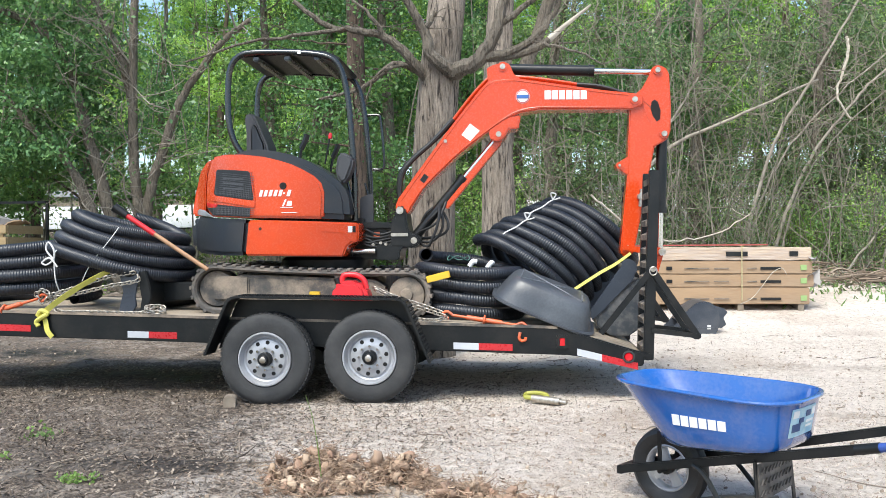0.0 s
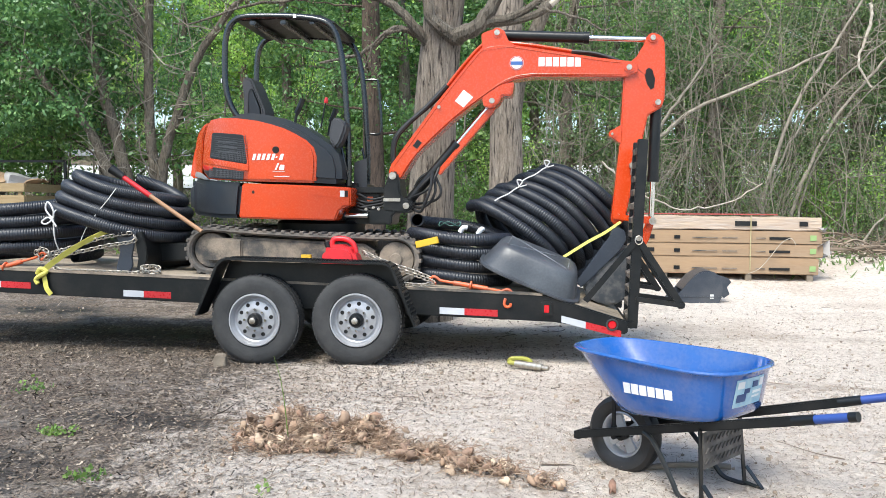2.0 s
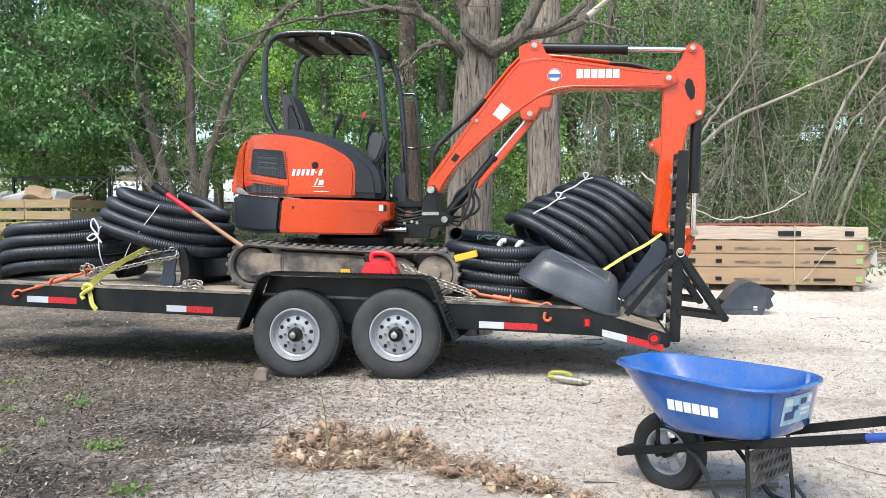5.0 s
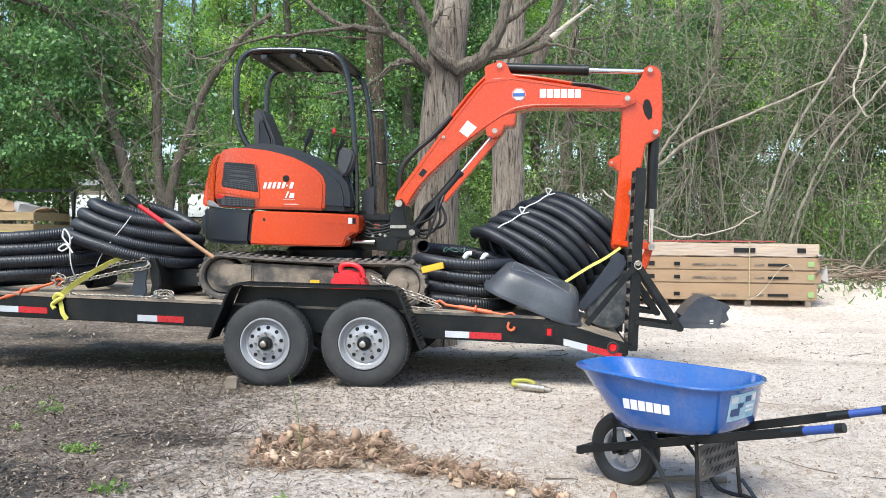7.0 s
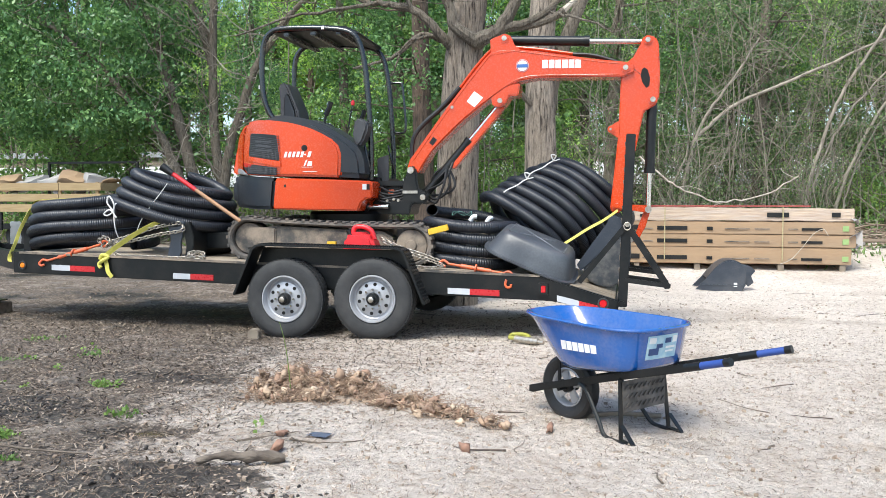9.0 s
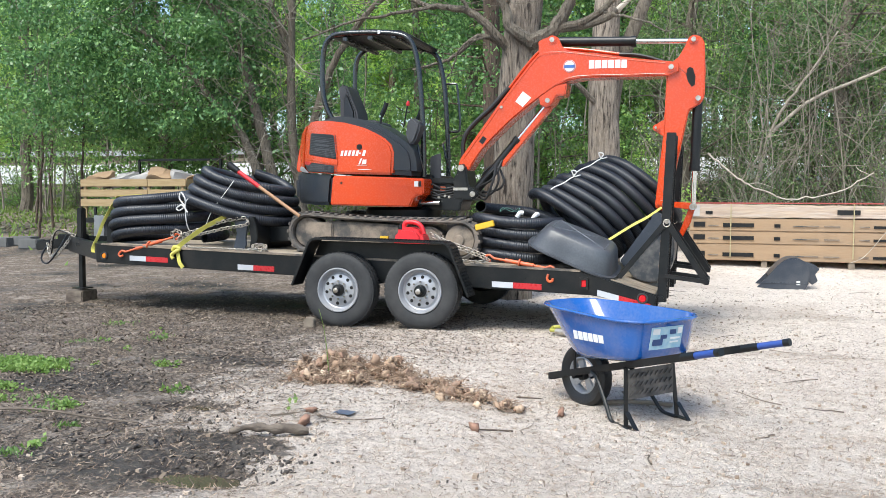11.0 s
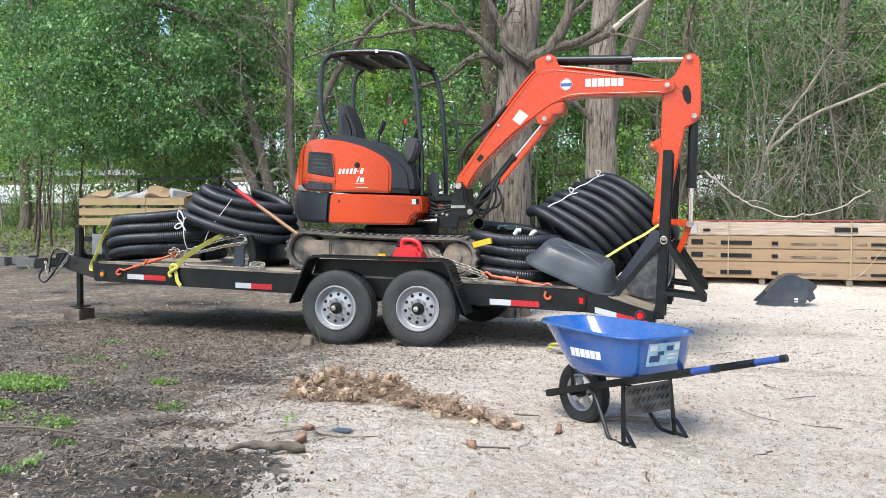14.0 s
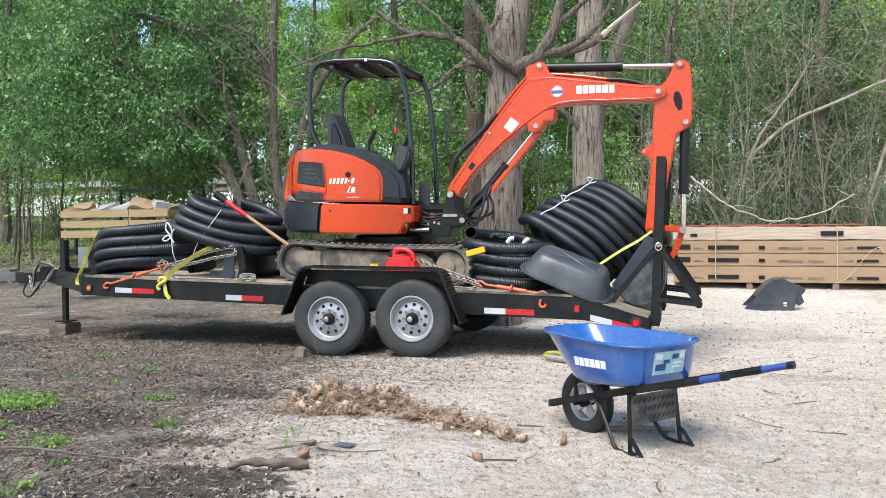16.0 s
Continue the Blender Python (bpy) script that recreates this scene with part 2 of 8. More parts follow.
RUBBER = material("rubber", (0.022, 0.023, 0.024), (0.036, 0.036, 0.036), rough=0.75, scale=6, bump=0.2, dust=0.10, dust_col=(0.11, 0.105, 0.10))
TRACKRUB = material("dusty_track_rubber", (0.075, 0.070, 0.064), (0.12, 0.105, 0.09), rough=0.9, scale=7, bump=0.4, dust=0.6, dust_col=(0.26, 0.21, 0.165))
MUDSTEEL = material("muddy_steel", (0.06, 0.058, 0.055), (0.2, 0.16, 0.12), rough=0.85, scale=6, bump=0.5, dust=0.7, dust_col=(0.3, 0.24, 0.18))
PIPE = material("corrugated_black_plastic", (0.009, 0.011, 0.016), (0.014, 0.017, 0.023), rough=0.40, scale=3, bump=0.05, dust=0.14, dust_col=(0.10, 0.10, 0.105))
CHROME = material("chrome", (0.75, 0.75, 0.76), rough=0.15, metal=1.0, bump=0.02)
STEEL = material("galvanised_steel", (0.52, 0.49, 0.44), (0.35, 0.31, 0.25), rough=0.42, metal=0.85, scale=30, bump=0.1, dust=0.2)
RIM = material("silver_wheel_paint", (0.40, 0.41, 0.435), (0.32, 0.33, 0.345), rough=0.38, metal=0.4, scale=5, bump=0.04, dust=0.2)
HOSE = material("black_hose_rubber", (0.010, 0.010, 0.011), (0.018, 0.017, 0.016), rough=0.5, scale=8, bump=0.2)
# near-black for uncut holes: the shade inside them is put into the colour
DARKHOLE = material("hollow_shade", (0.006, 0.006, 0.006), rough=0.9)
MESHGRILLE = material("black_grille", (0.012, 0.012, 0.013), rough=0.5)
SEATMAT = material("grey_vinyl", (0.045, 0.047, 0.052), rough=0.6, bump=0.1)
BUCKETSTEEL = material("worn_dark_steel", (0.040, 0.049, 0.066), (0.055, 0.066, 0.084), rough=0.34, metal=0.3, scale=3, bump=0.04, dust=0.18, dust_col=(0.22, 0.2, 0.18))
SCRATCHED = material("scratched_steel", (0.055, 0.062, 0.072), (0.10, 0.105, 0.11), rough=0.38, metal=0.4, scale=9, fine=30, bump=0.15, dust=0.45, dust_col=(0.27, 0.25, 0.23))
TUBPLASTIC = material("scuffed_dark_plastic", (0.040, 0.045, 0.053), (0.050, 0.056, 0.064), rough=0.38, scale=2.5, bump=0.08, dust=0.12, dust_col=(0.30, 0.32, 0.34))
DECKWOOD = material("weathered_deck_wood", (0.21, 0.17, 0.125), (0.32, 0.27, 0.2), rough=0.85, scale=2, fine=40, stretch=(1, 8, 8), bump=0.3, dust=0.5)
REDPLASTIC = material("red_plastic", (0.62, 0.022, 0.03), (0.5, 0.018, 0.024), rough=0.36, scale=4, bump=0.05)
YELLOW = material("yellow_webbing", (0.62, 0.57, 0.12), (0.52, 0.47, 0.09), rough=0.8, scale=20, fine=200, bump=0.2)
YELLOWP = material("yellow_paint", (0.72, 0.45, 0.03), rough=0.5)
WHITE = material("white_print", (0.78, 0.78, 0.76), rough=0.5, bump=0.02)
WHITECORD = material("white_cord", (0.72, 0.71, 0.68), rough=0.8)
TAPE = material("silver_tape", (0.50, 0.52, 0.55), rough=0.35, bump=0.02)
REDREFL = material("red_reflector", (0.46, 0.022, 0.028), rough=0.3, bump=0.02)
REDLENS = material("red_lens", (0.6, 0.012, 0.02), rough=0.15, coat=0.5, bump=0.02)
AMBER = material("amber_lens", (0.75, 0.22, 0.02), rough=0.2, bump=0.02)
BLUE = material("blue_enamel", (0.006, 0.085, 0.33), (0.005, 0.07, 0.28), rough=0.16, coat=1.0, scale=7, bump=0.02, dust=0.10, dust_col=(0.4, 0.42, 0.46))
BLUEGRIP = material("blue_grip", (0.025, 0.065, 0.27), rough=0.5, bump=0.1)
STICKER = material("pale_sticker", (0.42, 0.58, 0.62), (0.25, 0.45, 0.58), rough=0.4, scale=25, bump=0.01)
CARTON = material("brown_carton", (0.345, 0.235, 0.138), (0.24, 0.155, 0.088), rough=0.85, scale=1.6, fine=14, bump=0.12, depth=0.02, stretch=(0.5, 1, 2.5), dust=0.3, dust_col=(0.47, 0.37, 0.26))
CARTONPALE = material("pale_torn_wrap", (0.50, 0.40, 0.30), (0.27, 0.17, 0.11), rough=0.6, scale=4, fine=12, stretch=(0.3, 1, 3), bump=0.5, depth=0.03, dust=0.5, dust_col=(0.62, 0.57, 0.50))
CARTONWHITE = material("white_carton", (0.44, 0.42, 0.40), rough=0.85)
PINE = material("pine_slats", (0.36, 0.265, 0.14), (0.29, 0.205, 0.10), rough=0.75, scale=3, fine=40, stretch=(1, 6, 9), bump=0.12)
DARKWOOD = material("damp_dark_wood", (0.075, 0.058, 0.045), (0.19, 0.155, 0.12), rough=0.85, scale=14, fine=50, stretch=(0.4, 1, 1), bump=0.7, depth=0.02)
ROOTRED = material("reddish_root", (0.30, 0.17, 0.115), (0.17, 0.10, 0.07), rough=0.85, scale=14, bump=0.5)
WOODBLOCK = material("grey_wood_block", (0.16, 0.13, 0.10), (0.24, 0.2, 0.15), rough=0.9, scale=8, bump=0.4)
ASHWOOD = material("ash_handle", (0.40, 0.23, 0.13), (0.32, 0.18, 0.09), rough=0.6, scale=5, stretch=(1, 1, 6))
LIME = material("lime_plastic", (0.36, 0.35, 0.07), rough=0.45)
ROOTPALE = island_material("root_bulbs", [(0.40, 0.275, 0.185), (0.22, 0.14, 0.095), (0.50, 0.37, 0.255), (0.15, 0.10, 0.07), (0.34, 0.215, 0.145), (0.27, 0.165, 0.11), (0.57, 0.45, 0.325), (0.20, 0.13, 0.09), (0.31, 0.205, 0.145)], 0.85)
ROOTFIBRE = island_material("root_fibres", [(0.32, 0.225, 0.15), (0.18, 0.12, 0.085), (0.42, 0.31, 0.215), (0.26, 0.17, 0.11)], 0.9)
CHIPS = island_material("wood_chips", [(0.04, 0.031, 0.024), (0.21, 0.165, 0.122), (0.085, 0.063, 0.046), (0.38, 0.315, 0.245), (0.06, 0.045, 0.033), (0.16, 0.12, 0.088), (0.035, 0.028, 0.022), (0.27, 0.22, 0.165)], 0.9)
STRAW = island_material("straw_twigs", [(0.36, 0.285, 0.215), (0.15, 0.115, 0.085), (0.52, 0.43, 0.34), (0.25, 0.195, 0.145), (0.09, 0.07, 0.052), (0.40, 0.33, 0.255), (0.18, 0.14, 0.105)], 0.9)
FIBRE = island_material("bark_fibres", [(0.23, 0.16, 0.11), (0.48, 0.36, 0.255), (0.13, 0.09, 0.062), (0.37, 0.27, 0.19), (0.29, 0.205, 0.14)], 0.9)
MULCHDARK = island_material("shredded_bark", [(0.018, 0.015, 0.012), (0.06, 0.046, 0.034), (0.024, 0.019, 0.015), (0.22, 0.18, 0.14), (0.036, 0.029, 0.023), (0.15, 0.12, 0.09), (0.03, 0.025, 0.02), (0.09, 0.068, 0.05)], 0.75)
CLOVER = island_material("clover_leaves", [(0.12, 0.22, 0.05), (0.21, 0.33, 0.08), (0.16, 0.27, 0.06), (0.28, 0.38, 0.12)], 0.6, 0.3)
GRASSMAT = island_material("grass_blades", [(0.09, 0.16, 0.03), (0.17, 0.26, 0.05), (0.12, 0.20, 0.04), (0.24, 0.30, 0.09)], 0.7, 0.3)
LEAF_A = island_material("leaves_mid", [(0.070, 0.155, 0.042), (0.15, 0.29, 0.08), (0.10, 0.21, 0.055), (0.29, 0.44, 0.13), (0.13, 0.23, 0.075)], 0.5, 0.35)
LEAF_B = island_material("leaves_bright", [(0.20, 0.38, 0.07), (0.36, 0.54, 0.13), (0.26, 0.45, 0.09), (0.46, 0.60, 0.18)], 0.5, 0.45)
LEAF_C = island_material("leaves_dark", [(0.042, 0.112, 0.040), (0.12, 0.245, 0.08), (0.068, 0.168, 0.054), (0.26, 0.44, 0.15)], 0.42, 0.3)
LEAF_D = island_material("leaves_dry", [(0.15, 0.145, 0.095), (0.085, 0.105, 0.055), (0.23, 0.21, 0.145), (0.075, 0.11, 0.055)], 0.7, 0.25)
LEAF_E = island_material("leaves_dull", [(0.050, 0.095, 0.038), (0.12, 0.19, 0.075), (0.072, 0.13, 0.05), (0.23, 0.31, 0.125), (0.09, 0.13, 0.062)], 0.5, 0.35)
BARK = bark_material("bark_furrowed", (0.045, 0.034, 0.026), (0.46, 0.39, 0.315))
WEED = island_material("weed_leaves", [(0.09, 0.18, 0.045), (0.17, 0.28, 0.075), (0.12, 0.21, 0.06)], 0.6, 0.25)
BARK_DARK = bark_material("bark_reddish", (0.05, 0.036, 0.028), (0.20, 0.145, 0.11), 1.3)
BARK_GREY = bark_material("bark_grey", (0.10, 0.085, 0.065), (0.30, 0.26, 0.205), 1.6)
VINE = material("vine_stems", (0.27, 0.24, 0.19), (0.12, 0.105, 0.08), rough=0.9, scale=3, bump=0.3)
BRUSHWOOD = island_material("fallen_brush", [(0.16, 0.115, 0.08), (0.27, 0.205, 0.145), (0.10, 0.075, 0.055), (0.36, 0.285, 0.21)], 0.9)
SAPBARK = material("pale_sapling_bark", (0.34, 0.305, 0.245), (0.19, 0.165, 0.13), rough=0.9, scale=5, fine=40, stretch=(1, 1, 0.5), bump=0.4)
DEADWOOD = material("bare_dead_wood", (0.50, 0.45, 0.37), (0.33, 0.29, 0.23), rough=0.85, scale=4, stretch=(1, 1, 3), bump=0.2)
ROADMAT = material("pale_road", (0.52, 0.52, 0.52), (0.43, 0.43, 0.43), rough=0.8, scale=1)
WATER = material("muddy_water", (0.075, 0.062, 0.042), rough=0.06, rvar=0.03, bump=0.02)
GROUND = ground_material()


# ---- mesh helpers ----
BASES = {}


def thing(name, m, label, category, group="", kind="", local=False):
    """An empty at a thing's base. Unless local, its parts are written in world metres."""
    if not isinstance(m, Matrix):
        m = Matrix.Translation(m)
    ob = new(name)
    ob.empty_display_size = 0.2
    ob.matrix_world = m
    BASES[ob] = Matrix.Identity(4) if local else m.inverted()
    return tagged(ob, label, category, group, kind)


def finish(bm, bevel=0.0, segs=2, sharp=38):
    bmesh.ops.recalc_face_normals(bm, faces=bm.faces)
    if bevel:
        lim = radians(28)
        edges = [e for e in bm.edges if len(e.link_faces) == 2 and e.calc_face_angle(0) > lim]
        bmesh.ops.bevel(bm, geom=edges, offset=bevel, segments=segs, affect="EDGES", clamp_overlap=True)
    for f in bm.faces:
        f.smooth = True
    lim = radians(sharp)
    for e in bm.edges:
        if len(e.link_faces) == 2 and e.calc_face_angle(0) > lim:
            e.smooth = False
    return bm


def part(name, bm, mat, parent=None, label="", bevel=0.0, segs=2, sharp=38, stuff=False):
    finish(bm, bevel, segs, sharp)
    root = parent
    while root is not None and root not in BASES:
        root = root.parent
    if root is not None:
        bm.transform(BASES[root])
    me = bpy.data.meshes.new(name)
    bm.to_mesh(me)
    bm.free()
    for mm in (mat if isinstance(mat, (list, tuple)) else (mat,)):
        me.materials.append(mm)
    ob = new(name, me)
    if parent is not None:
        ob.parent = parent
    if label:
        ob["label"] = label
    if stuff:
        ob["kind"] = "stuff"
    return ob


def lone(name, bm, mat, loc, label, category, group="", kind="", bevel=0.0, sharp=38):
    """A thing of one mesh, written in world metres, with its origin at loc."""
    bm.transform(Matrix.Translation(-Vector(loc)))
    ob = part(name, bm, mat, None, "", bevel, 2, sharp)
    ob.location = loc
    return tagged(ob, label, category, group, kind)


def hull(bm, pts, faces):
    vs = [bm.verts.new(p) for p in pts]
    for f in faces:
        bm.faces.new([vs[i] for i in f])
    return vs


CUBE = ((0, 3, 2, 1), (4, 5, 6, 7), (0, 1, 5, 4), (1, 2, 6, 5), (2, 3, 7, 6), (3, 0, 4, 7))


def box(bm, x0, x1, y0, y1, z0, z1, m=None):
    pts = [Vector(p) for p in ((x0, y0, z0), (x1, y0, z0), (x1, y1, z0), (x0, y1, z0), (x0, y0, z1), (x1, y0, z1), (x1, y1, z1), (x0, y1, z1))]
    if m is not None:
        pts = [m @ p for p in pts]
    hull(bm, pts, CUBE)
    return bm


def beam(bm, p, q, w, h, up=(0, 0, 1)):
    """A square bar from p to q, w across and h deep."""
    p, q = Vector(p), Vector(q)
    d = (q - p).normalized()
    s = d.cross(Vector(up)).normalized()
    u = s.cross(d)
    pts = []
    for c in (p, q):
        for a, b in ((-1, -1), (1, -1), (1, 1), (-1, 1)):
            pts.append(c + s * (a * w / 2) + u * (b * h / 2))
    hull(bm, pts, CUBE)
    return bm


def prism(bm, pts, y0, y1):
    """An outline in x and z drawn out from y0 to y1."""
    n = len(pts)
    a = [bm.verts.new((x, y0, z)) for x, z in pts]
    b = [bm.verts.new((x, y1, z)) for x, z in pts]
    bm.faces.new(a)
    bm.faces.new(list(reversed(b)))
    for i in range(n):
        j = (i + 1) % n
        bm.faces.new((a[j], a[i], b[i], b[j]))
    return bm


def frames_along(pts, closed=False):
    pts = [Vector(p) for p in pts]
    n = len(pts)
    tang = []
    for i in range(n):
        a = pts[(i - 1) % n] if closed or i else pts[0]
        b = pts[(i + 1) % n] if closed or i < n - 1 else pts[-1]
        d = b - a
        tang.append(d.normalized() if d.length > 1e-9 else Vector((0, 0, 1)))
    up = Vector((0, 0, 1)) if abs(tang[0].z) < 0.9 else Vector((1, 0, 0))
    s = tang[0].cross(up).normalized()
    out = []
    for i in range(n):
        s = (s - tang[i] * s.dot(tang[i])).normalized()
        out.append((pts[i], s, tang[i].cross(s)))
    return out


def tube(bm, pts, r, seg=10, closed=False, caps=True):
    """A round pipe along pts; r: one radius or one for each point."""
    rs = r if isinstance(r, (list, tuple)) else [r] * len(pts)
    rings = []
    for (p, s, u), rad in zip(frames_along(pts, closed), rs):
        rings.append([bm.verts.new(p + (s * math.cos(2 * math.pi * k / seg) + u * math.sin(2 * math.pi * k / seg)) * rad) for k in range(seg)])
    n = len(rings)
    for i in range(n if closed else n - 1):
        a, b = rings[i], rings[(i + 1) % n]
        for k in range(seg):
            bm.faces.new((a[k], a[(k + 1) % seg], b[(k + 1) % seg], b[k]))
    if caps and not closed:
        bm.faces.new(list(reversed(rings[0])))
        bm.faces.new(rings[-1])
    return bm


def rod(bm, p, q, r, seg=14, r2=None):
    return tube(bm, [p, q], [r, r if r2 is None else r2], seg)


def lathe(bm, prof, origin, axis=(0, 1, 0), seg=32):
    """A turned form: rows of radius and height along the axis."""
    o, a = Vector(origin), Vector(axis).normalized()
    s = a.orthogonal().normalized()
    u = a.cross(s)
    rings = []
    for rad, h in prof:
        if rad < 1e-6:
            rings.append([bm.verts.new(o + a * h)])
        else:
            rings.append([bm.verts.new(o + a * h + (s * math.cos(2 * math.pi * k / seg) + u * math.sin(2 * math.pi * k / seg)) * rad) for k in range(seg)])
    for A, B in zip(rings, rings[1:]):
        if len(A) == 1 and len(B) == 1:
            continue
        for k in range(seg):
            j = (k + 1) % seg
            f = [A[0], B[j], B[k]] if len(A) == 1 else [A[k], A[j], B[0]] if len(B) == 1 else [A[k], A[j], B[j], B[k]]
            bm.faces.new(f)
    return bm


def smooth_path(pts, n=6):
    """Points on a rounded line through pts."""
    P = [Vector(p) for p in pts]
    out = []
    for i in range(len(P) - 1):
        a, b, c, d = P[max(i - 1, 0)], P[i], P[i + 1], P[min(i + 2, len(P) - 1)]
        for k in range(n):
            t = k / n
            out.append(0.5 * ((2 * b) + (c - a) * t + (2 * a - 5 * b + 4 * c - d) * t * t + (3 * b - a - 3 * c + d) * t ** 3))
    return out + [P[-1]]


def taper(n, r0, r1):
    return [r0 + (r1 - r0) * i / (n - 1) for i in range(n)]


def quads(name, verts, mat, loc=(0, 0, 0), parent=None):
    """Many four-cornered pieces, given as an array of n x 4 corners, in one mesh."""
    verts = np.asarray(verts, np.float32)
    n = len(verts)
    me = bpy.data.meshes.new(name)
    me.vertices.add(n * 4)
    me.vertices.foreach_set("co", (verts - np.asarray(loc, np.float32)).ravel())
    me.loops.add(n * 4)
    me.loops.foreach_set("vertex_index", np.arange(n * 4, dtype=np.int32))
    me.polygons.add(n)
    me.polygons.foreach_set("loop_start", np.arange(n, dtype=np.int32) * 4)
    me.polygons.foreach_set("loop_total", np.full(n, 4, np.int32))
    me.update(calc_edges=True)
    me.materials.append(mat)
    ob = new(name, me)
    ob.location = loc
    if parent is not None:
        ob.parent = parent
        ob.location = (0, 0, 0)
    return ob


def leaves(centres, per, spread, size, rng, droop=0.3, aspect=0.55):
    """Leaf blades in clumps round the centres, as n x 4 corners."""
    centres = np.asarray(centres, float)
    c = np.repeat(centres, per, 0)
    n = len(c)
    off = rng.normal(size=(n, 3)) * np.asarray(spread) * 0.6
    c = c + off
    d = rng.normal(size=(n, 3))
    d[:, 2] -= droop
    d /= np.linalg.norm(d, axis=1)[:, None]
    w = np.cross(d, rng.normal(size=(n, 3)))
    w /= np.linalg.norm(w, axis=1)[:, None]
    L = size * rng.uniform(0.6, 1.35, n)[:, None]
    nrm = np.cross(d, w)
    mid = c + d * L * 0.45 + nrm * L * 0.08
    return np.stack([c, mid + w * L * aspect * 0.5, c + d * L, mid - w * L * aspect * 0.5], 1)


def smoothstep(a, b, x):
    t = min(1, max(0, (x - a) / (b - a)))
    return t * t * (3 - 2 * t)


def lay(x, y):
    """The lie of the land: level round the trailer, rising towards the wood and the road."""
    rise = max(0.0, y - 6.0)
    h = 0.09 * min(rise, 39.0) * smoothstep(6, 9, y)
    h += 0.085 * min(max(0.0, y - 20.0), 13.0)
    h -= 0.035 * smoothstep(-1.2, -3.2, y) * smoothstep(1.0, -0.8, x)
    h -= 0.02 * smoothstep(-2.0, -3.0, y) * smoothstep(1.4, 2.6, x)
    return h


def ground_z(x, y):
    z = lay(x, y)
    fade = 1.0 if y < 12 else 1.6
    z += 0.020 * noise.noise((x * 0.9, y * 0.9, 0.3)) * fade
    z += 0.012 * noise.noise((x * 3.1, y * 3.1, 4.1))
    z += 0.006 * noise.noise((x * 9.0, y * 9.0, 9.2))
    if -6.5 < y < 6:
        z += 0.016 * (0.5 - abs(noise.noise((x * 2.3 + 0.6 * y, y * 4.2, 2.7)))) * smoothstep(0.2, 1.6, abs(x - 0.4))
        z += 0.010 * noise.noise((x * 17.0, y * 17.0, 3.3))
    for px, py, ax, ay in ((0.93, -4.52, 0.30, 0.15), (0.16, -3.30, 0.18, 0.10)):
        dx, dy = (x - px) / ax, (y - py) / ay
        z -= 0.055 * math.exp(-(dx * dx + dy * dy))
    return z


# ---- ground, road ----
def build_ground():
    def axis(lo, hi, a, b, fine, grow):
        v = [a]
        while v[-1] < b:
            v.append(v[-1] + fine)
        s = fine
        while v[-1] < hi:
            s *= grow
            v.append(v[-1] + s)
        s = fine
        while v[0] > lo:
            s *= grow
            v.insert(0, v[0] - s)
        return v
    xs = axis(-420, 420, -4.5, 6.0, 0.034, 1.12)
    ys = axis(-260, 520, -5.6, 5.0, 0.036, 1.11)
    verts = [(x, y, ground_z(x, y)) for y in ys for x in xs]
    w = len(xs)
    faces = [(j * w + i, j * w + i + 1, (j + 1) * w + i + 1, (j + 1) * w + i) for j in range(len(ys) - 1) for i in range(w - 1)]
    me = bpy.data.meshes.new("ground")
    me.from_pydata(verts, [], faces)
    me.materials.append(GROUND)
    for p in me.polygons:
        p.use_smooth = True
    return tagged(new("ground", me), "trodden sandy soil with mulch and damp patches", "ground", kind="structure")


ground = build_ground()
bm = bmesh.new()
ROAD = [(-120, 24.5), (-60, 24), (-20, 24), (20, 25), (60, 27), (120, 30)]
for (xa, ya), (xb, yb) in zip(ROAD, ROAD[1:]):
    for k in range(6):
        x0, x1 = xa + (xb - xa) * k / 6, xa + (xb - xa) * (k + 1) / 6
        y0, y1 = ya + (yb - ya) * k / 6, ya + (yb - ya) * (k + 1) / 6
        hull(bm, [(x0, y0, lay(0, y0) + 0.07), (x1, y1, lay(0, y1) + 0.07), (x1, y1 + 7, lay(0, y1 + 7) + 0.07), (x0, y0 + 7, lay(0, y0 + 7) + 0.07)], [(0, 1, 2, 3)])
bmesh.ops.remove_doubles(bm, verts=bm.verts, dist=0.001)
road = part("road", bm, ROADMAT)
tagged(road, "pale sunlit road beyond the trees", "road", kind="structure")


# ---- trailer ----
TILT_T = 0.0265


def deck(x):
    return 0.672 - TILT_T * x


Y0, Y1, YC = 0.21, 2.29, 1.25


